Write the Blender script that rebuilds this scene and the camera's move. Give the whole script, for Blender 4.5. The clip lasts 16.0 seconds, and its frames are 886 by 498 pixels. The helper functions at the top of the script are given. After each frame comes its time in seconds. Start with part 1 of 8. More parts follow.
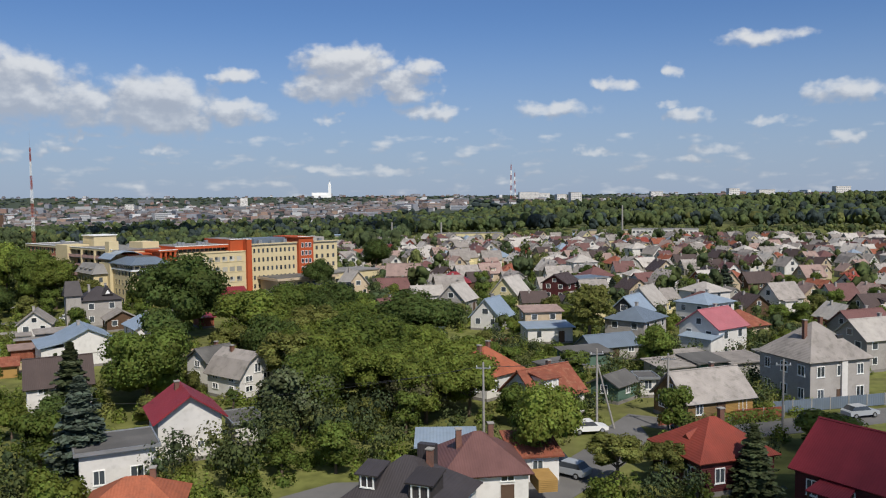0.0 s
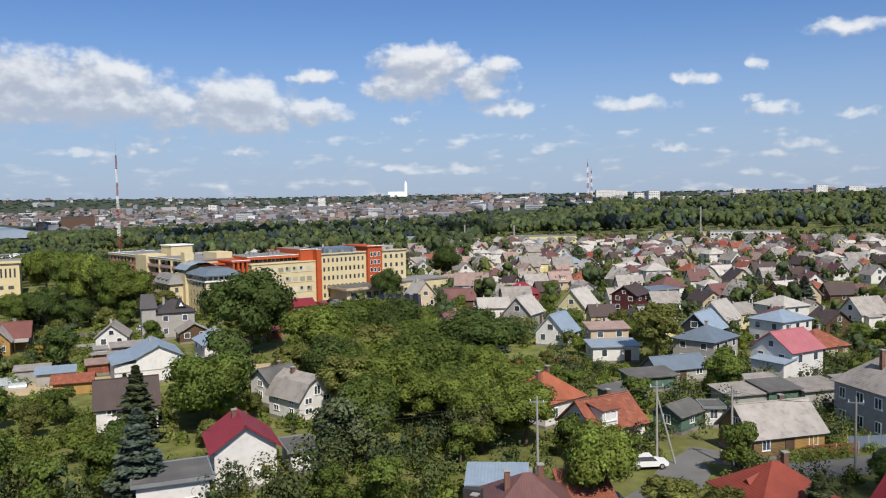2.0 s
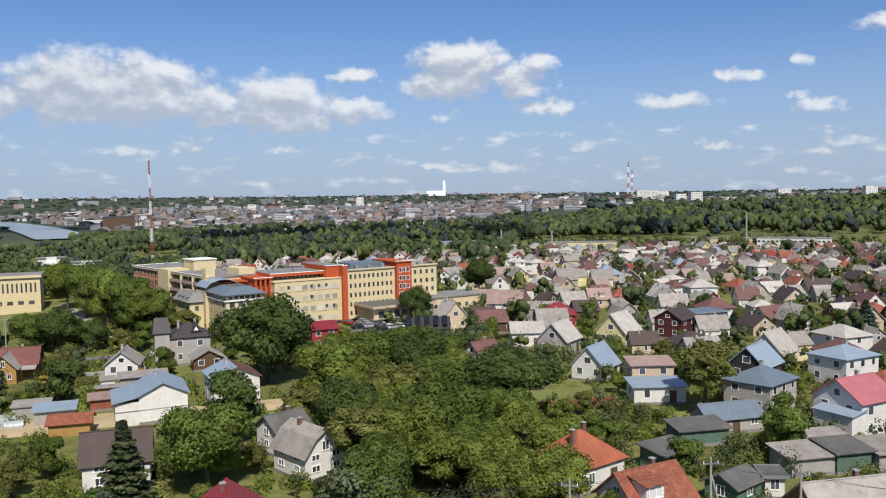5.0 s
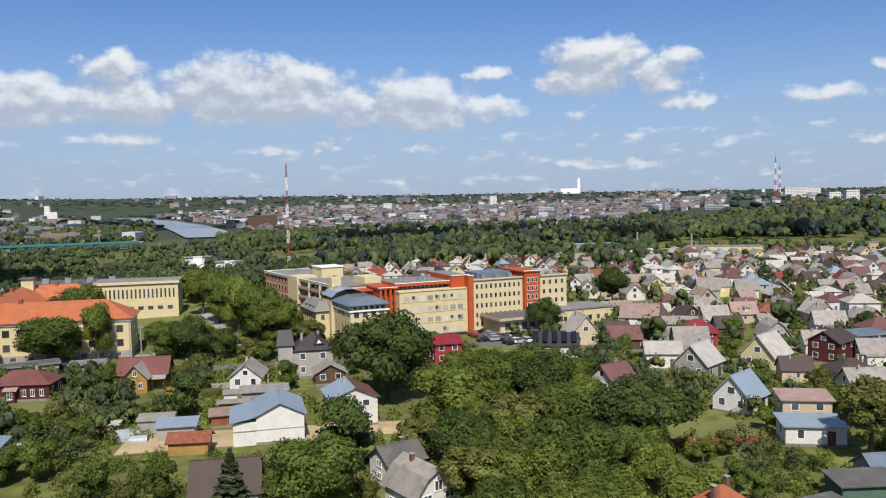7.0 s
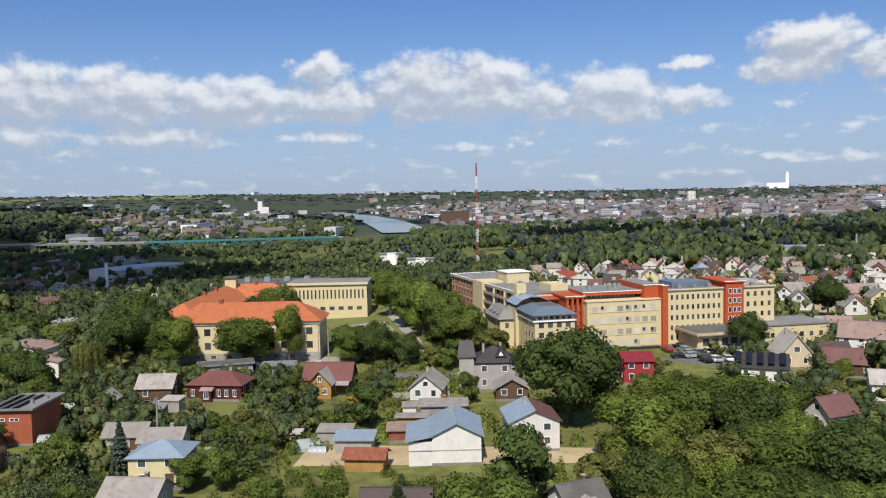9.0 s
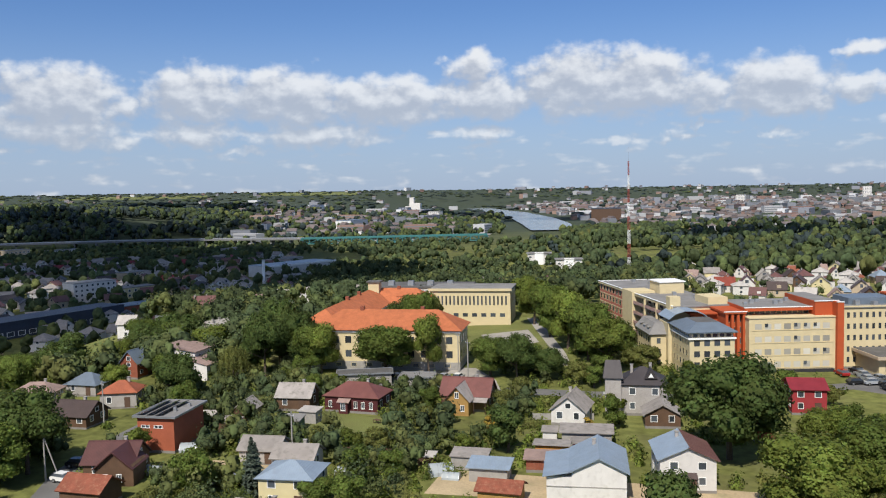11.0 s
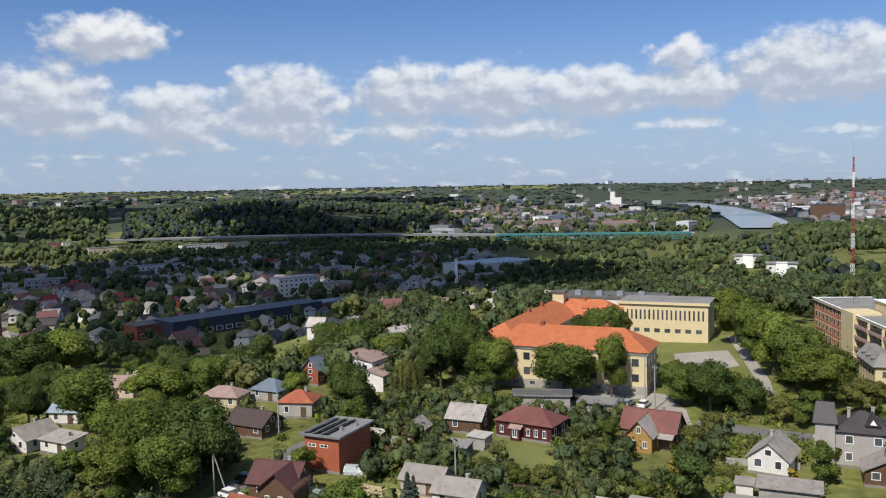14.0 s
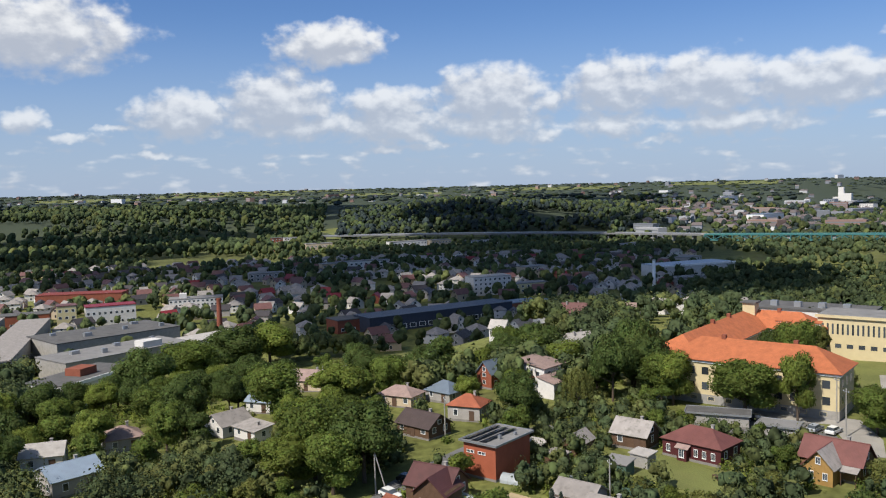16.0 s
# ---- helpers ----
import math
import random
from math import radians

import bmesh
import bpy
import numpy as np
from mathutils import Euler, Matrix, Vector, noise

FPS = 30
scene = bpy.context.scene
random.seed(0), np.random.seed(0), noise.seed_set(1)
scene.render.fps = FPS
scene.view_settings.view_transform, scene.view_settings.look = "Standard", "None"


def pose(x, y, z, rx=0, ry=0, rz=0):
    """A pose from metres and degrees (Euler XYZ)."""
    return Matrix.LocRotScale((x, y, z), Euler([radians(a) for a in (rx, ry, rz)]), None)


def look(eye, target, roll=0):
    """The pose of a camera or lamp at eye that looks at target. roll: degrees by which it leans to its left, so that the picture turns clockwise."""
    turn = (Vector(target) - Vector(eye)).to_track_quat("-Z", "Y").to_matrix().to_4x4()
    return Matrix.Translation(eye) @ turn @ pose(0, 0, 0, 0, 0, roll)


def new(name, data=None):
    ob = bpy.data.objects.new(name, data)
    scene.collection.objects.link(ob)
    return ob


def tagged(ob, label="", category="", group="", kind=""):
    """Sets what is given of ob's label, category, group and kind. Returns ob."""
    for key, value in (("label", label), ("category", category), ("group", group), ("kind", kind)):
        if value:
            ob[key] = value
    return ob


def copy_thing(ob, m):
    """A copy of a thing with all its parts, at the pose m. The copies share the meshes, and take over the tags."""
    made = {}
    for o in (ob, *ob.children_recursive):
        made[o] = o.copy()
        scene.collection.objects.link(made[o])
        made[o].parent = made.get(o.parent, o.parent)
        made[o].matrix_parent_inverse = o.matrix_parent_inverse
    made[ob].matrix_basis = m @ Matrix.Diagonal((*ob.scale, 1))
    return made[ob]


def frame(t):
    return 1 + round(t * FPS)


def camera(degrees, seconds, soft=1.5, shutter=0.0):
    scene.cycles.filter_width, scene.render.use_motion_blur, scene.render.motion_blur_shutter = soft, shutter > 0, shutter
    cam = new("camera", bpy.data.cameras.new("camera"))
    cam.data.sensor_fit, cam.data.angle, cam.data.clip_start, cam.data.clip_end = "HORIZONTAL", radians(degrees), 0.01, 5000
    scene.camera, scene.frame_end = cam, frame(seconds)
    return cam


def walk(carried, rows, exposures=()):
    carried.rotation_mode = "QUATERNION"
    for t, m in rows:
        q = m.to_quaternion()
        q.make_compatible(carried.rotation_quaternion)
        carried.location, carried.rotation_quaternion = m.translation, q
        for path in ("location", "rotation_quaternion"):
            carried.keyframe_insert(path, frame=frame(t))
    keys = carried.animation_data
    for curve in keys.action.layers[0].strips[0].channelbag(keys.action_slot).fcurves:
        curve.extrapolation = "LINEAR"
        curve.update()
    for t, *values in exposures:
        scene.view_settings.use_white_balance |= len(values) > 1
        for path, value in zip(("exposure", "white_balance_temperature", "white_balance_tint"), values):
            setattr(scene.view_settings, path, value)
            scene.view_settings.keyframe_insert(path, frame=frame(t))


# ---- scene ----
cam = camera(56.21, 16.0, soft=1.15)
PATH = [
    (0, look((-3.009, 7.012, 27.858), (-19.700, 105.422, 21.783), -0.683)),
    (0.5, look((-1.772, 5.762, 28.837), (-20.366, 103.825, 22.673), -0.887)),
    (1, look((-0.480, 4.466, 29.797), (-21.359, 102.065, 23.587), -1.048)),
    (1.5, look((-0.590, 6.711, 30.562), (-24.222, 103.680, 24.363), -1.069)),
    (2, look((-0.782, 8.748, 31.299), (-26.429, 105.204, 25.089), -1.077)),
    (2.5, look((-0.993, 10.882, 32.052), (-28.087, 106.937, 25.772), -1.058)),
    (3, look((-1.276, 12.978, 32.854), (-29.232, 108.781, 26.514), -1.007)),
    (3.5, look((-1.501, 15.021, 33.678), (-30.090, 110.637, 27.337), -0.967)),
    (6, look((-2.574, 25.695, 37.148), (-37.059, 119.345, 30.790), -1.087)),
    (6.5, look((-2.933, 27.835, 37.954), (-42.373, 119.511, 31.628), -1.120)),
    (7, look((-3.563, 29.854, 38.537), (-48.531, 118.947, 32.192), -1.151)),
    (7.5, look((-4.268, 31.825, 39.122), (-54.940, 117.799, 32.718), -1.175)),
    (8, look((-5.054, 33.808, 39.735), (-60.603, 116.709, 33.276), -1.196)),
    (8.5, look((-5.937, 35.755, 40.436), (-65.984, 115.457, 33.961), -1.197)),
    (9, look((-6.978, 37.707, 41.006), (-71.086, 114.178, 34.490), -1.204)),
    (11.5, look((-13.130, 46.779, 44.259), (-93.055, 106.497, 37.490), -1.320)),
    (12, look((-14.518, 48.334, 44.818), (-97.550, 103.643, 37.993), -1.371)),
    (12.5, look((-15.937, 49.694, 45.307), (-101.858, 100.394, 38.443), -1.431)),
    (13, look((-17.306, 51.148, 45.994), (-106.722, 95.392, 39.124), -1.485)),
    (13.5, look((-18.370, 53.075, 46.586), (-108.577, 95.673, 39.655), -1.479)),
    (14, look((-18.349, 55.129, 47.260), (-108.102, 98.663, 40.243), -1.387)),
    (14.5, look((-17.782, 57.131, 48.019), (-108.165, 99.337, 40.976), -1.341)),
    (15, look((-17.052, 59.038, 48.612), (-109.860, 95.615, 41.620), -1.420)),
    (15.5, look((-16.198, 60.898, 49.095), (-111.713, 89.687, 42.160), -1.539)),
    (16, look((-15.347, 62.632, 49.670), (-113.073, 82.696, 42.810), -1.644)),
]
walk(cam, PATH, exposures=((0.0, 0.04), (0.8, 0.2), (1.6, 0.3), (9.0, 0.3), (12.5, 0.28), (16.0, 0.34)))


# ---- sky, sun ----
SUN_FROM = Vector((0.52, -0.85, 1.18)).normalized()
world = bpy.data.worlds.new("sky")
scene.world = world
world.use_nodes = True
NT = world.node_tree
NT.nodes.clear()


def nd(tree, kind, **kw):
    n = tree.nodes.new(kind)
    for k, v in kw.items():
        if k == "op":
            n.operation = v
        elif k == "blend":
            n.blend_type = v
        elif k.startswith("i"):
            n.inputs[int(k[1:])].default_value = v
    return n


def join(tree, a, b, k=0, out=0):
    tree.links.new(a.outputs[out], b.inputs[k])
    return b


def cloud_group():
    """Cumulus density over azimuth (to the left of +y) and elevation, both in degrees."""
    g = bpy.data.node_groups.new("cumulus", "ShaderNodeTree")
    g.interface.new_socket("at", in_out="INPUT", socket_type="NodeSocketVector")
    g.interface.new_socket("density", in_out="OUTPUT", socket_type="NodeSocketFloat")
    gi, go = g.nodes.new("NodeGroupInput"), g.nodes.new("NodeGroupOutput")
    # uneven outlines
    wn = nd(g, "ShaderNodeTexNoise")
    join(g, gi, wn, wn.inputs.find("Vector"))
    wn.inputs["Scale"].default_value, wn.inputs["Detail"].default_value, wn.inputs["Roughness"].default_value = 1.0, 2.5, 0.5
    wa = nd(g, "ShaderNodeVectorMath", op="SUBTRACT", i1=(0.5, 0.5, 0.5))
    g.links.new(wn.outputs["Color"], wa.inputs[0])
    wb = join(g, wa, nd(g, "ShaderNodeVectorMath", op="MULTIPLY", i1=(2.8, 1.2, 0.0)))
    warped = join(g, wb, nd(g, "ShaderNodeVectorMath", op="ADD"))
    join(g, gi, warped, 1)
    state = {"last": None}

    def puff(az, el, w, h):
        a = join(g, warped, nd(g, "ShaderNodeVectorMath", op="SUBTRACT", i1=(az, el, 0)))
        b = join(g, a, nd(g, "ShaderNodeVectorMath", op="MULTIPLY", i1=(1 / w, 1 / h, 0)))
        c = join(g, b, nd(g, "ShaderNodeVectorMath", op="DOT_PRODUCT"))
        join(g, b, c, 1)
        d = nd(g, "ShaderNodeMath", op="SUBTRACT", i0=min(1.3, 0.48 + 0.24 * min(w, 2.2 * h)))
        g.links.new(c.outputs["Value"], d.inputs[1])
        if state["last"]:
            m = join(g, d, nd(g, "ShaderNodeMath", op="MAXIMUM"))
            join(g, state["last"], m, 1)
            d = m
        state["last"] = d
    puff(52.6, 6.4, 4.7, 1.6)
    puff(46.8, 6.4, 3.6, 1.6)
    puff(41.1, 7.1, 4.2, 2.5)
    puff(37.0, 7.0, 4.3, 2.4)
    puff(32.9, 6.2, 2.9, 1.4)
    puff(28.3, 6.2, 4.3, 2.1)
    puff(23.7, 5.9, 3.6, 1.0)
    puff(48.0, 8.5, 2.4, 1.4)
    puff(16.0, 9.1, 3.7, 1.4)
    puff(16.8, 7.6, 3.7, 1.3)
    puff(12.7, 8.0, 2.8, 1.1)
    puff(10.9, 9.0, 1.8, 0.8)
    puff(12.0, 7.0, 2.3, 0.8)
    puff(10.6, 5.9, 2.6, 0.8)
    puff(1.8, 5.9, 3.5, 0.7)
    puff(23.5, 8.1, 1.9, 0.7)
    puff(33.3, 4.3, 0.7, 0.7)
    puff(38.3, 3.3, 1.1, 0.5)
    puff(17.2, 5.4, 1.3, 0.5)
    puff(104.2, 10.4, 6.5, 2.6)
    puff(85.8, 10.0, 3.9, 1.6)
    puff(95.5, 5.4, 3.4, 1.7)
    puff(89.3, 6.0, 4.0, 2.5)
    puff(81.7, 6.1, 3.9, 1.3)
    puff(74.8, 6.3, 4.1, 2.3)
    puff(71.3, 5.8, 1.7, 1.1)
    puff(66.4, 6.6, 4.0, 2.1)
    puff(60.0, 6.4, 3.9, 2.3)
    puff(54.0, 6.3, 4.8, 1.8)
    puff(81.4, 4.7, 4.3, 1.5)
    puff(74.8, 4.4, 4.8, 1.1)
    puff(88.3, 4.5, 4.5, 1.0)
    puff(66.9, 4.1, 3.1, 1.0)
    puff(58.3, 4.0, 5.4, 1.0)
    puff(104.9, 5.0, 1.8, 1.1)
    puff(-2.2, 7.4, 1.9, 0.7)
    puff(-6.0, 8.2, 0.9, 0.6)
    puff(-5.8, 6.0, 1.2, 0.5)
    puff(-6.7, 5.2, 1.8, 0.7)
    puff(-16.3, 6.3, 3.2, 0.9)
    puff(-11.4, 9.9, 3.6, 0.7)
    puff(-11.9, 4.7, 1.5, 0.5)
    puff(-16.3, 3.6, 1.4, 0.6)
    puff(-8.5, 3.0, 2.3, 0.5)
    puff(66.4, 6.7, 2.9, 1.7)
    puff(60.9, 6.6, 4.8, 1.9)
    puff(54.3, 6.4, 5.0, 1.6)
    puff(65.9, 4.3, 3.4, 0.7)
    puff(58.3, 4.2, 5.8, 0.9)
    puff(47.7, 4.0, 2.8, 0.7)
    puff(74.8, 6.8, 4.1, 1.7)
    puff(81.8, 4.9, 4.1, 1.4)
    puff(75.6, 4.7, 3.8, 1.0)
    puff(85.6, 4.8, 2.9, 1.0)
    puff(66.3, 4.5, 3.5, 0.9)
    puff(57.9, 4.2, 4.9, 0.9)
    puff(72.4, 3.7, 3.0, 0.7)
    puff(79.9, 3.1, 2.6, 0.5)
    puff(63.3, 3.1, 2.3, 0.5)
    puff(81.8, 3.1, 2.8, 0.5)
    puff(78.7, 3.3, 1.9, 0.4)
    puff(72.5, 3.5, 2.3, 0.6)
    puff(97.4, 2.9, 1.8, 0.4)
    puff(90.2, 2.2, 1.1, 0.4)
    puff(102.1, 4.0, 2.6, 0.5)
    puff(99.7, 4.5, 1.7, 0.5)
    puff(28.2, 3.5, 1.4, 0.4)
    puff(35.4, 3.3, 1.3, 0.5)
    puff(38.1, 3.2, 1.0, 0.4)
    puff(33.2, 4.1, 0.7, 0.7)
    puff(17.9, 2.2, 1.9, 0.4)
    puff(12.8, 1.9, 2.8, 0.4)
    puff(-0.6, 3.1, 1.3, 0.5)
    puff(-7.1, 2.4, 2.1, 0.4)
    puff(9.3, 3.9, 1.0, 0.4)
    # low rows of small clouds towards the horizon
    s = join(g, gi, nd(g, "ShaderNodeVectorMath", op="MULTIPLY", i1=(0.42, 1.35, 0)))
    n = join(g, s, nd(g, "ShaderNodeTexNoise"), g.nodes[-1].inputs.find("Vector"))
    n.inputs["Scale"].default_value, n.inputs["Detail"].default_value, n.inputs["Roughness"].default_value = 1.0, 2.0, 0.5
    sep = join(g, gi, nd(g, "ShaderNodeSeparateXYZ"))
    low = nd(g, "ShaderNodeMapRange")
    for k, v in zip((1, 2, 3, 4), (4.2, 7.5, 1.0, 0.0)):
        low.inputs[k].default_value = v
    join(g, sep, low, 0, 1)
    f = join(g, n, nd(g, "ShaderNodeMath", op="SUBTRACT", i1=0.45), 0, 0)
    f = join(g, f, nd(g, "ShaderNodeMath", op="MULTIPLY", i1=2.9))
    f = join(g, f, nd(g, "ShaderNodeMath", op="MULTIPLY"))
    join(g, low, f, 1)
    gap = join(g, low, nd(g, "ShaderNodeMath", op="MULTIPLY", i1=2.0))
    gap = join(g, gap, nd(g, "ShaderNodeMath", op="SUBTRACT", i1=2.22))
    f = join(g, f, nd(g, "ShaderNodeMath", op="ADD"))
    join(g, gap, f, 1)
    m = join(g, f, nd(g, "ShaderNodeMath", op="MAXIMUM"))
    join(g, state["last"], m, 1)
    # billows
    s = join(g, gi, nd(g, "ShaderNodeVectorMath", op="MULTIPLY", i1=(1.0, 1.5, 0)))
    n = nd(g, "ShaderNodeTexNoise")
    join(g, s, n, n.inputs.find("Vector"))
    n.inputs["Scale"].default_value, n.inputs["Detail"].default_value, n.inputs["Roughness"].default_value = 0.60, 7.0, 0.52
    b = join(g, n, nd(g, "ShaderNodeMath", op="SUBTRACT", i1=0.5))
    b = join(g, b, nd(g, "ShaderNodeMath", op="MULTIPLY", i1=2.0))
    t = join(g, b, nd(g, "ShaderNodeMath", op="ADD"))
    join(g, m, t, 1)
    join(g, t, go)
    return g


def build_sky():
    t = NT
    out = nd(t, "ShaderNodeOutputWorld")
    bg = nd(t, "ShaderNodeBackground", i1=SKY)
    join(t, bg, out)
    sky = nd(t, "ShaderNodeTexSky")
    sky.sky_type, sky.sun_disc = "NISHITA", False
    sky.sun_elevation = math.asin(SUN_FROM.z)
    sky.sun_rotation = math.atan2(SUN_FROM.x, SUN_FROM.y)
    sky.altitude, sky.air_density, sky.dust_density, sky.ozone_density = 60, 1.0, 0.6, 3.1
    co = nd(t, "ShaderNodeTexCoord")
    nrm = nd(t, "ShaderNodeVectorMath", op="NORMALIZE")
    t.links.new(co.outputs["Generated"], nrm.inputs[0])
    sp = join(t, nrm, nd(t, "ShaderNodeSeparateXYZ"))
    neg = join(t, sp, nd(t, "ShaderNodeMath", op="MULTIPLY", i1=-1.0))
    az = join(t, neg, nd(t, "ShaderNodeMath", op="ARCTAN2"))
    join(t, sp, az, 1, 1)
    el = join(t, sp, nd(t, "ShaderNodeMath", op="ARCSINE"), 0, 2)
    cb = join(t, az, nd(t, "ShaderNodeCombineXYZ"))
    join(t, el, cb, 1)
    deg = join(t, cb, nd(t, "ShaderNodeVectorMath", op="MULTIPLY", i1=(57.296, 57.296, 0)))
    grp = cloud_group()
    here = nd(t, "ShaderNodeGroup")
    here.node_tree = grp
    join(t, deg, here)
    up = join(t, deg, nd(t, "ShaderNodeVectorMath", op="ADD", i1=(-0.3, 0.75, 0)))
    above = nd(t, "ShaderNodeGroup")
    above.node_tree = grp
    join(t, up, above)
    cover = nd(t, "ShaderNodeMapRange")
    cover.interpolation_type = "SMOOTHSTEP"
    for k, v in zip((1, 2, 3, 4), (-0.05, 1.0, 0.0, 0.96)):
        cover.inputs[k].default_value = v
    join(t, here, cover)
    dif = join(t, here, nd(t, "ShaderNodeMath", op="SUBTRACT"))
    join(t, above, dif, 1)
    lit = nd(t, "ShaderNodeMapRange")
    lit.interpolation_type = "SMOOTHSTEP"
    for k, v in zip((1, 2, 3, 4), (-0.35, 0.95, 0.0, 1.0)):
        lit.inputs[k].default_value = v
    join(t, dif, lit)
    tone = nd(t, "ShaderNodeMix")
    tone.data_type = "RGBA"
    k = 1 / SKY
    tone.inputs[6].default_value = (0.39 * k, 0.42 * k, 0.48 * k, 1)
    tone.inputs[7].default_value = (0.72 * k, 0.73 * k, 0.74 * k, 1)
    join(t, lit, tone)
    # pale air near the horizon
    haze = nd(t, "ShaderNodeMapRange")
    haze.interpolation_type = "SMOOTHSTEP"
    for q, v in zip((1, 2, 3, 4), (-1.0, 13.0, 0.80, 0.0)):
        haze.inputs[q].default_value = v
    sd = join(t, deg, nd(t, "ShaderNodeSeparateXYZ"))
    join(t, sd, haze, 0, 1)
    air = nd(t, "ShaderNodeMix")
    air.data_type = "RGBA"
    air.inputs[7].default_value = (0.33 * k, 0.405 * k, 0.545 * k, 1)
    join(t, haze, air)
    deep = nd(t, "ShaderNodeVectorMath", op="MULTIPLY", i1=(0.50, 0.645, 0.88))
    # the blue deepens towards the horizon; unseen sky overhead tinted paler to lift shadows
    over = nd(t, "ShaderNodeMapRange")
    for q, v in zip((1, 2, 3, 4), (16.0, 40.0, 0.0, 1.0)):
        over.inputs[q].default_value = v
    join(t, sd, over, 0, 1)
    pale = nd(t, "ShaderNodeVectorMath", op="MULTIPLY", i1=(1.05, 0.98, 0.92))
    join(t, sky, pale)
    join(t, sky, deep)
    tint = nd(t, "ShaderNodeMix")
    tint.data_type = "RGBA"
    join(t, over, tint)
    join(t, deep, tint, 6)
    join(t, pale, tint, 7)
    join(t, tint, air, 6, 2)
    mix = nd(t, "ShaderNodeMix")
    mix.data_type = "RGBA"
    hz = join(t, haze, nd(t, "ShaderNodeMath", op="MULTIPLY", i1=-0.5))
    hz = join(t, hz, nd(t, "ShaderNodeMath", op="ADD", i1=1.0))
    cv = join(t, cover, nd(t, "ShaderNodeMath", op="MULTIPLY"))
    join(t, hz, cv, 1)
    join(t, cv, mix)
    join(t, air, mix, 6, 2)
    join(t, tone, mix, 7, 2)
    join(t, mix, bg, 0, 2)


SKY = 0.10
build_sky()
sun = new("sun", bpy.data.lights.new("sun", "SUN"))
sun.data.energy, sun.data.angle, sun.data.color = 4.35, radians(0.55), (1.0, 0.945, 0.855)
sun.matrix_world = look(SUN_FROM * 100, (0, 0, 0))


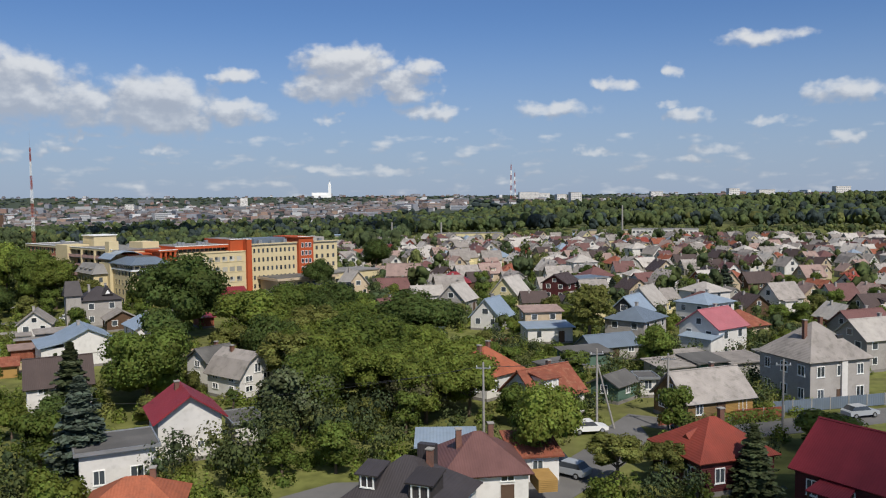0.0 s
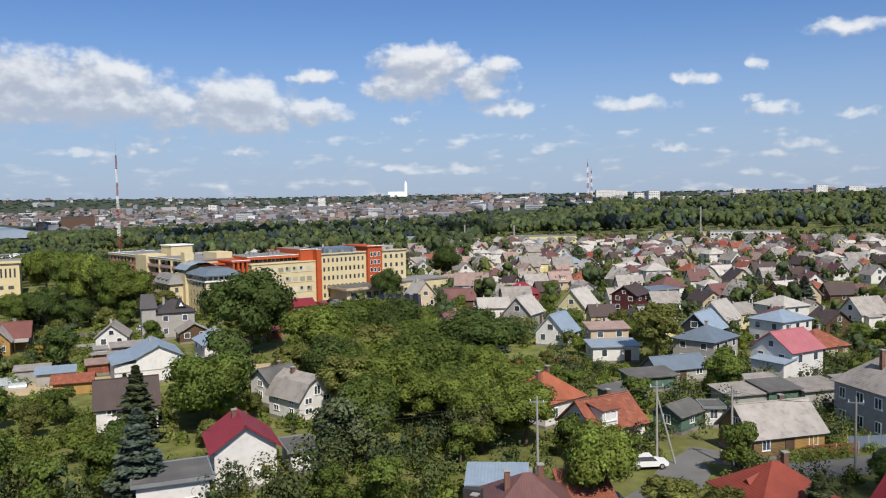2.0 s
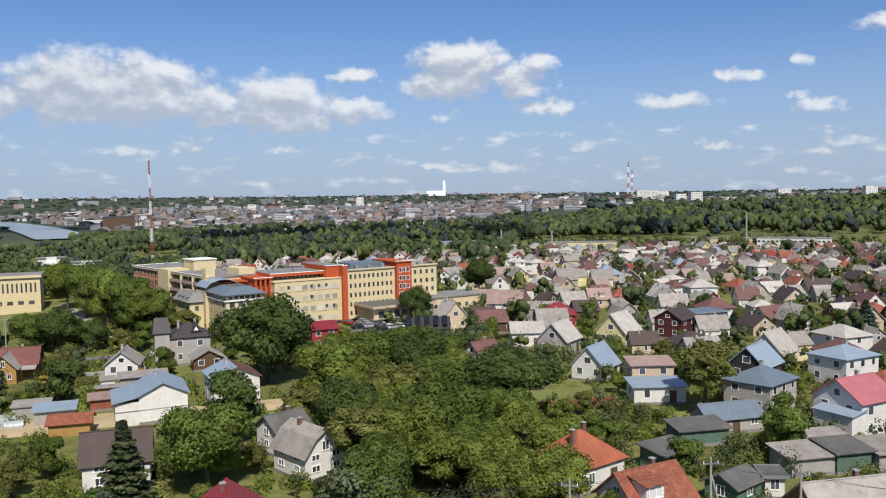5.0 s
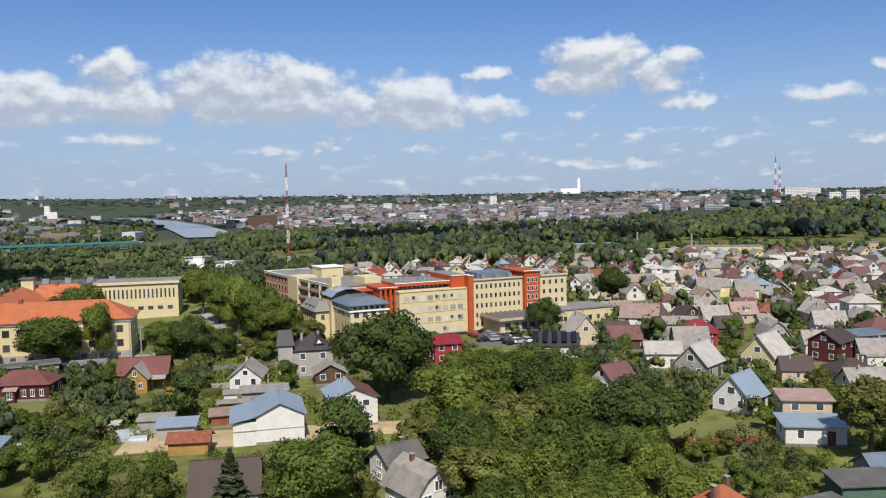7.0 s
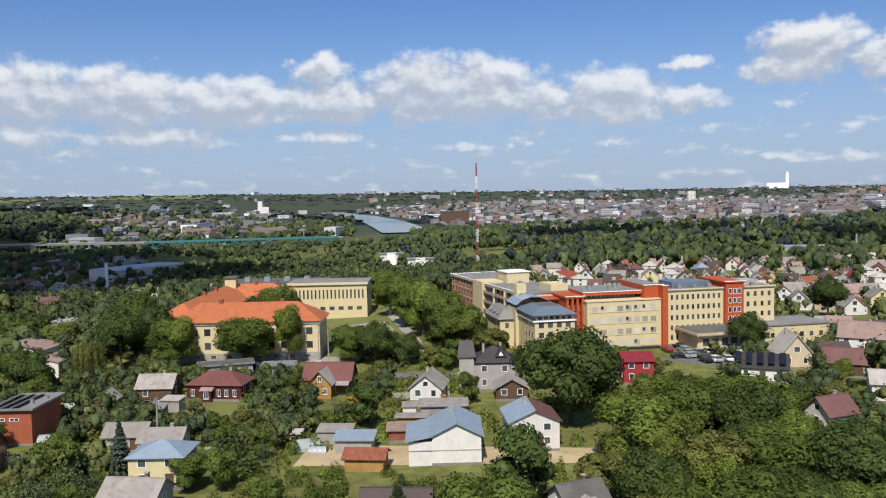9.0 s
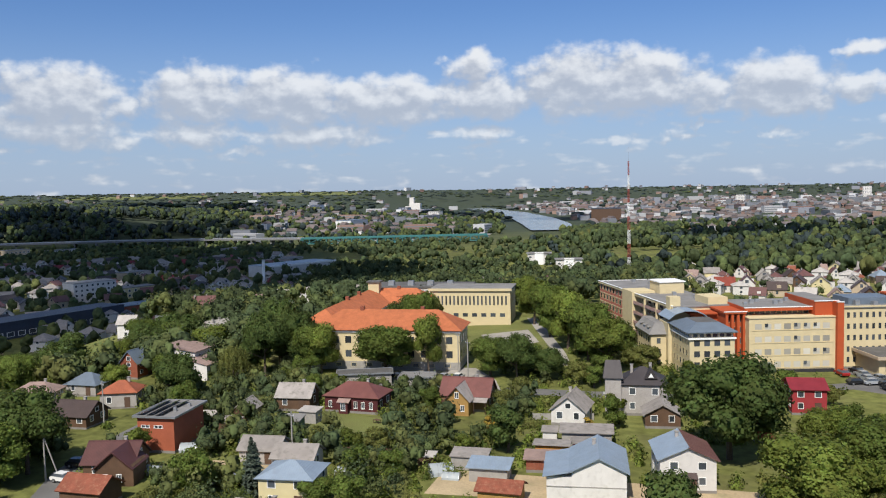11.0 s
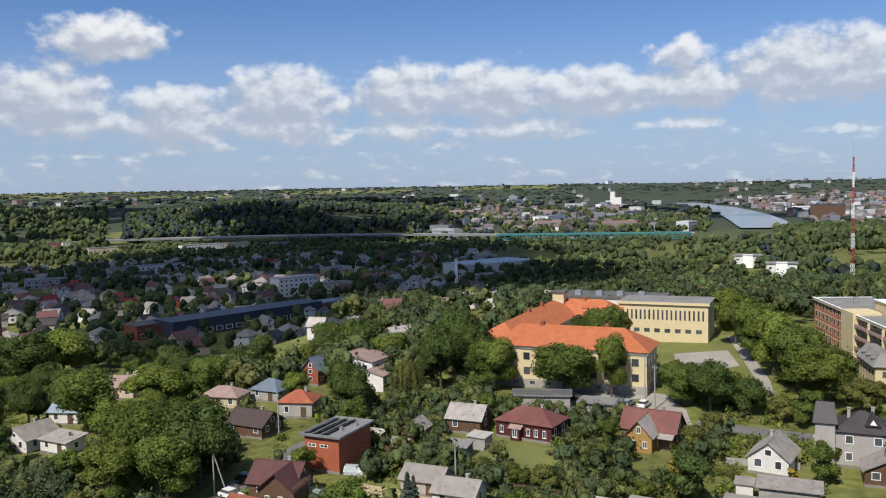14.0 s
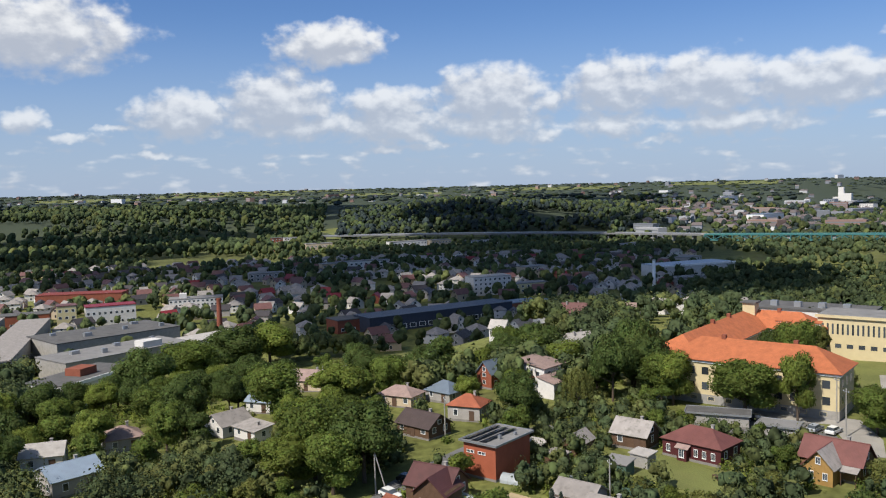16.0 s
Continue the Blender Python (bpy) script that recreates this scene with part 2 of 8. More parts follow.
# ---- materials ----
def mat(name, color, rough=0.8, vary=0.12, scale=0.6, grain=0.0, gscale=20.0, metal=0.0, bump=0.0, ribs=0.0, rib_axis="X",
        rnd=0.0, translucent=0.0, island=0.0, spec=0.3, stain=0.0, stain_color=(0.1, 0.09, 0.08)):
    """A surface with broad and fine variation, optional ribs (per metre), and a tint that differs from object to object."""
    m = bpy.data.materials.new(name)
    m.use_nodes = True
    t = m.node_tree
    b = t.nodes["Principled BSDF"]
    b.inputs["Roughness"].default_value, b.inputs["Metallic"].default_value = rough, metal
    b.inputs["Specular IOR Level"].default_value = spec
    co = nd(t, "ShaderNodeTexCoord")

    def tex(sc, detail):
        n = nd(t, "ShaderNodeTexNoise")
        t.links.new(co.outputs["Object"], n.inputs["Vector"])
        n.inputs["Scale"].default_value, n.inputs["Detail"].default_value = sc, detail
        return n
    hsv = nd(t, "ShaderNodeHueSaturation")
    hsv.inputs["Color"].default_value = (*color, 1)
    broad = tex(scale, 4)
    val = nd(t, "ShaderNodeMapRange")
    for k, v in zip((1, 2, 3, 4), (0.3, 0.7, 1 - vary, 1 + vary)):
        val.inputs[k].default_value = v
    join(t, broad, val)
    last = val
    if grain:
        fine = tex(gscale, 3)
        g = nd(t, "ShaderNodeMapRange")
        for k, v in zip((1, 2, 3, 4), (0.3, 0.7, 1 - grain, 1 + grain)):
            g.inputs[k].default_value = v
        join(t, fine, g)
        q = join(t, last, nd(t, "ShaderNodeMath", op="MULTIPLY"))
        join(t, g, q, 1)
        last = q
    if rnd:
        oi = nd(t, "ShaderNodeObjectInfo")
        r = nd(t, "ShaderNodeMapRange")
        r.inputs[3].default_value, r.inputs[4].default_value = 1 - rnd, 1 + rnd
        t.links.new(oi.outputs["Random"], r.inputs[0])
        q = join(t, last, nd(t, "ShaderNodeMath", op="MULTIPLY"))
        join(t, r, q, 1)
        last = q
    if island:
        ge = nd(t, "ShaderNodeNewGeometry")
        r = nd(t, "ShaderNodeMapRange")
        r.inputs[3].default_value, r.inputs[4].default_value = 1 - island, 1 + island
        t.links.new(ge.outputs["Random Per Island"], r.inputs[0])
        q = join(t, last, nd(t, "ShaderNodeMath", op="MULTIPLY"))
        join(t, r, q, 1)
        last = q
        h = nd(t, "ShaderNodeMapRange")
        h.inputs[3].default_value, h.inputs[4].default_value = 0.5 - island * 0.06, 0.5 + island * 0.06
        t.links.new(ge.outputs["Random Per Island"], h.inputs[0])
        join(t, h, hsv, 0)
    t.links.new(last.outputs[0], hsv.inputs["Value"])
    top = hsv
    if stain:
        st = tex(scale * 2.3, 6)
        sr = nd(t, "ShaderNodeMapRange")
        for k, v in zip((1, 2, 3, 4), (0.52, 0.72, 0.0, stain)):
            sr.inputs[k].default_value = v
        join(t, st, sr)
        mx = nd(t, "ShaderNodeMix")
        mx.data_type = "RGBA"
        mx.inputs[7].default_value = (*stain_color, 1)
        join(t, sr, mx)
        join(t, hsv, mx, 6)
        t.links.new(mx.outputs[2], b.inputs["Base Color"])
        top = mx
    else:
        join(t, hsv, b)
    if ribs or bump:
        bp = nd(t, "ShaderNodeBump")
        bp.inputs["Strength"].default_value = 0.28 if ribs else bump
        bp.inputs["Distance"].default_value = 0.06 if ribs else 0.04
        if ribs:
            w = nd(t, "ShaderNodeTexWave")
            w.bands_direction = rib_axis
            t.links.new(co.outputs["Object"], w.inputs["Vector"])
            w.inputs["Scale"].default_value = ribs * 0.314
            w.inputs["Distortion"].default_value = 0.0
            t.links.new(w.outputs["Fac"], bp.inputs["Height"])
        else:
            f2 = tex(gscale, 4)
            t.links.new(f2.outputs[0], bp.inputs["Height"])
        t.links.new(bp.outputs[0], b.inputs["Normal"])
    if translucent:
        tr = nd(t, "ShaderNodeBsdfTranslucent")
        sh = nd(t, "ShaderNodeMixShader", i0=translucent)
        t.links.new(top.outputs[0 if top is hsv else 2], tr.inputs[0])
        t.links.new(b.outputs[0], sh.inputs[1])
        t.links.new(tr.outputs[0], sh.inputs[2])
        t.links.new(sh.outputs[0], t.nodes["Material Output"].inputs[0])
    return m


# walls
PLASTER = mat("white_plaster", (0.625, 0.600, 0.570), vary=0.06, grain=0.04, stain=0.25, stain_color=(0.320, 0.296, 0.256), rnd=0.06)
CREAM = mat("cream_plaster", (0.576, 0.480, 0.288), vary=0.05, grain=0.03, stain=0.12, stain_color=(0.400, 0.336, 0.224))
YELLOW = mat("pale_yellow_plaster", (0.592, 0.512, 0.288), vary=0.05, grain=0.03, stain=0.1, stain_color=(0.400, 0.360, 0.240))
GREYWALL = mat("grey_silicate_brick", (0.335, 0.310, 0.288), vary=0.08, grain=0.10, gscale=9, stain=0.3, stain_color=(0.192, 0.176, 0.160), rnd=0.08)
CONCRETE = mat("concrete", (0.304, 0.288, 0.264), vary=0.12, grain=0.08, stain=0.35, stain_color=(0.160, 0.152, 0.144))
BEIGE = mat("beige_render", (0.484, 0.387, 0.274), vary=0.08, grain=0.05, stain=0.25, stain_color=(0.288, 0.240, 0.192), rnd=0.1)
WOOD_BROWN = mat("brown_boards", (0.104, 0.060, 0.036), vary=0.2, grain=0.15, ribs=6, rib_axis="Z", rough=0.75)
WOOD_RED = mat("dark_red_boards", (0.076, 0.018, 0.019), vary=0.18, grain=0.12, ribs=6, rib_axis="Z", rough=0.7)
WOOD_YELLOW = mat("ochre_boards", (0.336, 0.200, 0.064), vary=0.15, grain=0.12, ribs=6, rib_axis="Z", rough=0.75)
WOOD_OLD = mat("old_ochre_boards", (0.190, 0.122, 0.056), vary=0.2, grain=0.15, ribs=6, rib_axis="Z", rough=0.8)
WOOD_GREEN = mat("green_boards", (0.080, 0.136, 0.104), vary=0.15, grain=0.12, ribs=6, rib_axis="Z", rough=0.8)
BRICK = mat("red_brick", (0.240, 0.076, 0.044), vary=0.12, grain=0.18, gscale=7, stain=0.2, stain_color=(0.128, 0.056, 0.040))
TERRACOTTA = mat("terracotta_cladding", (0.315, 0.088, 0.046), vary=0.08, grain=0.08, gscale=8)
PANEL_RED = mat("faded_red_panels", (0.40, 0.135, 0.095), vary=0.1, grain=0.06, stain=0.2, stain_color=(0.45, 0.28, 0.22))
REDPAINT = mat("orange_red_cladding", (0.400, 0.076, 0.024), vary=0.06, grain=0.03)
DEEPRED = mat("deep_red_render", (0.272, 0.032, 0.036), vary=0.08, grain=0.04)
ORANGE = mat("orange_render", (0.496, 0.216, 0.040), vary=0.08, grain=0.04)
CHIMNEY = mat("sooty_brick", (0.17, 0.085, 0.062), vary=0.2, grain=0.15, gscale=7, stain=0.4, stain_color=(0.10, 0.08, 0.07))
PLINTH = mat("plinth_concrete", (0.208, 0.192, 0.176), vary=0.15, grain=0.1)
# roofs
ASBESTOS = mat("grey_corrugated_sheet", (0.275, 0.248, 0.228), vary=0.16, ribs=5.5, stain=0.5, stain_color=(0.096, 0.092, 0.072), scale=0.5, rnd=0.16)
ASB_PINK = mat("weathered_pinkish_sheet", (0.29, 0.205, 0.178), vary=0.14, ribs=5.5, stain=0.4, stain_color=(0.128, 0.096, 0.088), rnd=0.1)
ASB_LIGHT = mat("pale_corrugated_sheet", (0.395, 0.365, 0.335), vary=0.12, ribs=5.5, stain=0.35, stain_color=(0.160, 0.152, 0.136), rnd=0.1)
RED_METAL = mat("red_metal_tiles", (0.215, 0.026, 0.034), vary=0.12, ribs=4.5, rough=0.5, rnd=0.1, grain=0.04, gscale=6)
RED_OLD = mat("old_brick_red_metal_sheet", (0.21, 0.042, 0.026), vary=0.14, ribs=4.5, rough=0.55, grain=0.05, gscale=5, stain=0.25, stain_color=(0.12, 0.04, 0.03))
FADED_RED = mat("faded_brown_red_sheet", (0.150, 0.058, 0.050), vary=0.14, ribs=4.5, rough=0.55, grain=0.05, gscale=5, stain=0.25, stain_color=(0.12, 0.04, 0.03))
MAROON = mat("maroon_metal_sheet", (0.140, 0.068, 0.062), vary=0.12, ribs=4.5, rough=0.55, rnd=0.12, stain=0.2, stain_color=(0.056, 0.024, 0.024))
ORANGE_TILE = mat("orange_clay_tiles", (0.400, 0.125, 0.052), vary=0.14, ribs=4, rough=0.75, grain=0.12, gscale=5, stain=0.3, stain_color=(0.192, 0.064, 0.036), rnd=0.08)
RUST = mat("rusty_red_sheet", (0.216, 0.068, 0.040), vary=0.2, ribs=3.5, stain=0.6, stain_color=(0.304, 0.160, 0.096), scale=0.9)
BRICK_TILE = mat("brick_red_clay_tiles", (0.30, 0.092, 0.048), vary=0.16, ribs=4, rough=0.8, grain=0.12, gscale=5, stain=0.4, stain_color=(0.17, 0.075, 0.05), rnd=0.08)
BLUE_METAL = mat("pale_blue_grey_metal", (0.288, 0.352, 0.424), vary=0.08, ribs=3, rough=0.42, metal=0.25, stain=0.25, stain_color=(0.240, 0.248, 0.256), rnd=0.08)
NAVY = mat("navy_metal", (0.050, 0.060, 0.085), vary=0.1, ribs=3, rough=0.5, metal=0.2, stain=0.2, stain_color=(0.07, 0.075, 0.09))
SLATE_BLUE = mat("slate_blue_metal", (0.152, 0.188, 0.232), vary=0.08, ribs=3, rough=0.45, metal=0.2, stain=0.2, stain_color=(0.112, 0.120, 0.136))
DARK_ROOF = mat("dark_grey_metal_tiles", (0.046, 0.040, 0.042), vary=0.12, ribs=4.5, rough=0.55, rnd=0.15, grain=0.06, gscale=6)
DARK_MAROON = mat("dark_maroon_sheet", (0.088, 0.036, 0.034), vary=0.15, ribs=4.5, rough=0.55, stain=0.3, stain_color=(0.05, 0.03, 0.03))
BROWN_ROOF = mat("dark_brown_sheet", (0.068, 0.048, 0.044), vary=0.12, ribs=4.5, rough=0.55, rnd=0.15)
PINK_METAL = mat("raspberry_metal_sheet", (0.36, 0.12, 0.135), vary=0.1, ribs=4, rough=0.5, stain=0.2, stain_color=(0.40, 0.22, 0.22))
PARAPET = mat("faded_parapet_paint", (0.42, 0.27, 0.235), vary=0.12, rough=0.8, stain=0.3, stain_color=(0.30, 0.18, 0.15))
# viaduct concrete, weathered and darkened further in colour for the cloud shade on it
OLD_SHADED_CONCRETE = mat("weathered_concrete", (0.17, 0.17, 0.17), vary=0.15, rough=0.9, stain=0.3, stain_color=(0.11, 0.11, 0.11))
TAR = mat("roofing_felt", (0.104, 0.100, 0.096), vary=0.2, grain=0.1, stain=0.4, stain_color=(0.184, 0.176, 0.160), scale=0.25)
TAR_LIGHT = mat("pale_roofing_felt", (0.208, 0.200, 0.192), vary=0.15, grain=0.08, stain=0.35, stain_color=(0.104, 0.104, 0.104), scale=0.2)
# details
WHITE = mat("white_frame_paint", (0.8, 0.8, 0.78), vary=0.03, rough=0.45)
BROWNTRIM = mat("brown_trim", (0.10, 0.06, 0.04), vary=0.1)
METAL = mat("galvanised_metal", (0.42, 0.43, 0.44), vary=0.1, metal=0.7, rough=0.45)
DARKMETAL = mat("dark_metal", (0.05, 0.05, 0.055), vary=0.1, metal=0.4, rough=0.5)
GLASS = mat("window_glass", (0.06, 0.07, 0.082), vary=0.5, scale=0.25, rough=0.06, spec=0.6, rnd=0.5)
SOLAR = mat("solar_cells", (0.012, 0.014, 0.022), vary=0.15, rough=0.15, spec=0.6)
TEAL = mat("teal_bridge_paint", (0.05, 0.17, 0.17), vary=0.1, rough=0.5)
MASTRED = mat("mast_red_paint", (0.30, 0.075, 0.06), vary=0.08)
RUBBER = mat("tyre_rubber", (0.02, 0.02, 0.02), vary=0.1)
CARW, CARK, CARR, CARS = (mat("car_paint_" + n, c, vary=0.02, rough=0.25, spec=0.6) for n, c in
                          (("white", (0.72, 0.72, 0.7)), ("black", (0.015, 0.016, 0.018)), ("red", (0.3, 0.02, 0.02)), ("silver", (0.34, 0.36, 0.38))))
# ground
ASPHALT = mat("asphalt", (0.14, 0.135, 0.13), vary=0.15, grain=0.1, stain=0.4, stain_color=(0.085, 0.085, 0.085), scale=0.15)
PAVING = mat("pale_paving", (0.30, 0.28, 0.25), vary=0.12, grain=0.1, stain=0.3, stain_color=(0.2, 0.18, 0.16), scale=0.2)
SAND = mat("bare_sandy_soil", (0.40, 0.31, 0.19), vary=0.15, grain=0.12, gscale=3, stain=0.45, stain_color=(0.17, 0.18, 0.08), scale=0.12, bump=0.6)
LAWN = mat("mown_lawn", (0.140, 0.152, 0.044), vary=0.2, grain=0.2, gscale=4, scale=0.1, stain=0.4, stain_color=(0.16, 0.15, 0.05), bump=0.6)
WATER = mat("river_water", (0.19, 0.20, 0.19), vary=0.06, rough=0.16, spec=0.7, scale=0.01)
# foliage and bark
BARK = mat("bark", (0.10, 0.075, 0.055), vary=0.2, grain=0.25, gscale=8, bump=0.8)
LEAF = [mat("leaves_" + n, c, vary=0.32, scale=0.35, rough=0.6, rnd=0.2, island=0.28, translucent=0.48, spec=0.10) for n, c in (
    ("fresh", (0.184, 0.224, 0.048)), ("mid", (0.140, 0.184, 0.042)), ("deep", (0.099, 0.138, 0.040)), ("olive", (0.190, 0.200, 0.058)))]
NEEDLE = mat("dark_needles", (0.070, 0.085, 0.036), vary=0.3, rough=0.6, rnd=0.15, island=0.3, translucent=0.1)
NEEDLE_BLUE = mat("blue_green_needles", (0.066, 0.086, 0.062), vary=0.25, rough=0.6, rnd=0.15, island=0.3, translucent=0.1)
# the bluish "pine" tone puts distance haze into the far woods' colour
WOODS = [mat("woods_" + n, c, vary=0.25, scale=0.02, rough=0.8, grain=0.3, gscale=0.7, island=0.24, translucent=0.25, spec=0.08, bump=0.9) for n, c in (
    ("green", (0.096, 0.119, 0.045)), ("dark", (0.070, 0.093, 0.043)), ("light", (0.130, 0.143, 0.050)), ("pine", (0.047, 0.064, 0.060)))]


def ground_material():
    m = mat("grass_and_soil", (0.130, 0.138, 0.042), vary=0.3, scale=0.03, grain=0.3, gscale=0.5, rough=0.95, spec=0.1,
            stain=0.55, stain_color=(0.13, 0.115, 0.06), bump=0.5)
    # past the town, woods and scrub take over; bluish haze painted into their colour
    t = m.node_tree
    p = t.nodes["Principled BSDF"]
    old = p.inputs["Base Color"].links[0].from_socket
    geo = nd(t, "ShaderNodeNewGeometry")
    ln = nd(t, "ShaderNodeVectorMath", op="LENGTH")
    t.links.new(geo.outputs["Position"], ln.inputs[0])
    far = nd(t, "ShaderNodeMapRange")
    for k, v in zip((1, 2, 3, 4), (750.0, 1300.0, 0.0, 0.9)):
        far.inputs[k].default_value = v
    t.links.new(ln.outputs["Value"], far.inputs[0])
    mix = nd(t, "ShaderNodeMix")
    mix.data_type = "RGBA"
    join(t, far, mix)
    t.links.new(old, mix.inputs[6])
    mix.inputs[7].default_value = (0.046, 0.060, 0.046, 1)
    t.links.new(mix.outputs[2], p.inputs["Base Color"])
    return m


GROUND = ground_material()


# ---- mesh helpers ----
class Shape:
    """Collects faces for one mesh."""

    def __init__(self):
        self.v, self.f = [], []

    def add(self, verts, faces):
        k = len(self.v)
        self.v += [tuple(p) for p in verts]
        self.f += [tuple(i + k for i in q) for q in faces]
        return self

    def box(self, x0, y0, z0, x1, y1, z1):
        return self.add([(x0, y0, z0), (x1, y0, z0), (x1, y1, z0), (x0, y1, z0), (x0, y0, z1), (x1, y0, z1), (x1, y1, z1), (x0, y1, z1)],
                        [(3, 2, 1, 0), (4, 5, 6, 7), (0, 1, 5, 4), (1, 2, 6, 5), (2, 3, 7, 6), (3, 0, 4, 7)])

    def prism(self, ring, z0, z1):
        n = len(ring)
        return self.add([(x, y, z0) for x, y in ring] + [(x, y, z1) for x, y in ring],
                        [tuple(range(n))[::-1], tuple(range(n, 2 * n))] + [(i, (i + 1) % n, n + (i + 1) % n, n + i) for i in range(n)])

    def tube(self, a, b, r0, r1, n=8):
        a, b = Vector(a), Vector(b)
        d = (b - a).normalized()
        s = d.orthogonal().normalized()
        w = d.cross(s)
        ring = [(math.cos(2 * math.pi * i / n), math.sin(2 * math.pi * i / n)) for i in range(n)]
        return self.add([a + (s * c + w * q) * r0 for c, q in ring] + [b + (s * c + w * q) * r1 for c, q in ring],
                        [tuple(range(n))[::-1], tuple(range(n, 2 * n))] + [(i, (i + 1) % n, n + (i + 1) % n, n + i) for i in range(n)])

    def slab(self, quad, t):
        """A sheet with thickness t below the given corners (anticlockwise from above)."""
        n = len(quad)
        q = [Vector(p) for p in quad]
        nn = (q[1] - q[0]).cross(q[2] - q[0]).normalized() * t
        return self.add(q + [p - nn for p in q], [tuple(range(n)), tuple(range(n, 2 * n))[::-1]] + [(i, n + i, n + (i + 1) % n, (i + 1) % n) for i in range(n)])

    def mesh(self, name, *mats):
        me = bpy.data.meshes.new(name)
        me.from_pydata(self.v, [], self.f)
        for m in mats:
            me.materials.append(m)
        return me


def part(name, shape, material, parent, label="", at=None):
    ob = new(name, shape if isinstance(shape, bpy.types.Mesh) else shape.mesh(name, material))
    ob.parent = parent
    if at is not None:
        ob.matrix_basis = at
    if label:
        tagged(ob, label)
    return ob


def base(name, m, label, category, group="", kind=""):
    ob = new(name)
    ob.matrix_basis = m
    ob.empty_display_size = 0.5
    return tagged(ob, label, category, group, kind)


def np_mesh(name, verts, quads, material, normals=None):
    me = bpy.data.meshes.new(name)
    me.vertices.add(len(verts))
    me.vertices.foreach_set("co", np.asarray(verts, np.float32).ravel())
    q = np.asarray(quads, np.int32)
    me.loops.add(q.size)
    me.loops.foreach_set("vertex_index", q.ravel())
    me.polygons.add(len(q))
    me.polygons.foreach_set("loop_start", np.arange(0, q.size, 4, dtype=np.int32))
    me.polygons.foreach_set("loop_total", np.full(len(q), 4, np.int32))
    me.update(calc_edges=True)
    me.materials.append(material)
    if normals is not None:
        nn = normals / (np.linalg.norm(normals, axis=1)[:, None] + 1e-9)
        me.polygons.foreach_set("use_smooth", np.ones(len(q), dtype=bool))
        me.normals_split_custom_set_from_vertices(nn.astype(np.float32))
    return me


# ---- ground ----
def _ip(v, xs, ys):
    if v <= xs[0]:
        return ys[0]
    for a, b, p, q in zip(xs, xs[1:], ys, ys[1:]):
        if v <= b:
            s = (v - a) / (b - a)
            s = s * s * (3 - 2 * s)
            return p + (q - p) * s
    return ys[-1]


AZ = (-45, -15, 5, 22, 45, 58, 66, 76, 87, 92, 130)
EDGE = (700, 650, 560, 470, 390, 345, 320, 265, 215, 205, 190)
BROW = (-1.7, -1.7, -2.5, -1.7, -0.8, 0.5, 0.8, -1.2, -2.0, -2.2, -2.2)
VALLEY = (-3, -3, -6, -10, -13, -13, -13, -13, -13, -13, -13)
MID = (14, 14, 6, -11, -14, -6, 12, 26, 8, 20, 25)
UP = (22, 20, 14, -2, -12, 10, 24, 28, 32, 35, 35)
RIM = (40, 36, 40, 46, 58, 68, 72, 76, 80, 82, 84)


def ground_z(x, y):
    r = math.hypot(x + 10, y - 40)
    az = math.degrees(math.atan2(-(x + 10), y - 40))
    if az < -150:
        az += 360
    e = _ip(az, AZ, EDGE)
    v = _ip(az, AZ, VALLEY)
    knoll = 4.3 * math.exp(-((x + 195) ** 2 + (y - 245) ** 2) / 3600)
    b = _ip(az, AZ, BROW)
    bed = 900.0
    if 1050 < r < 3300 and 36 < az < 54:
        mid = np.interp(r, (1180, 1400, 1700, 2200, 2500, 2850), (42.6, 43.1, 44.0, 45.6, 46.8, 47.7))
        bed = -12.6 + 0.07 * max(0.0, abs(az - mid) * 0.01745 * r - 120)
    return min(bed, knoll + _ip(r, (0, 45, 150, e - 12, e, e + 80, 1070, 1350, 2000, 4950, 6000),
               (1, 1, 0.4, b, b - 0.5, v, v, _ip(az, AZ, MID), _ip(az, AZ, UP), _ip(az, AZ, RIM), _ip(az, AZ, RIM))))


def on_ground(x, y, rot=0, lift=0.0):
    return pose(x, y, ground_z(x, y) + lift, 0, 0, rot)


def build_ground():
    rings = [0, 8, 20, 35, 50] + [50 + 8 * i for i in range(1, 45)] + [410 + 30 * 1.06 ** i * i for i in range(1, 22)]
    rings = sorted({min(r, 6500) for r in rings} | {3200, 3800, 4400, 4800, 5200, 6500})
    n = 240
    v, f = [], []
    for r in rings:
        for k in range(n):
            a = 2 * math.pi * k / n
            x, y = -10 - r * math.sin(a), 40 + r * math.cos(a)
            v.append((x, y, ground_z(x, y)))
    for i in range(len(rings) - 1):
        for k in range(n):
            f.append((i * n + k, i * n + (k + 1) % n, (i + 1) * n + (k + 1) % n, (i + 1) * n + k))
    me = bpy.data.meshes.new("ground")
    me.from_pydata(v, [], f)
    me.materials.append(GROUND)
    me.polygons.foreach_set("use_smooth", [True] * len(me.polygons))
    me.flip_normals() if me.polygons[300].normal.z < 0 else None
    tagged(new("ground", me), "green grassy ground with patches of bare soil", "ground", kind="structure")


build_ground()


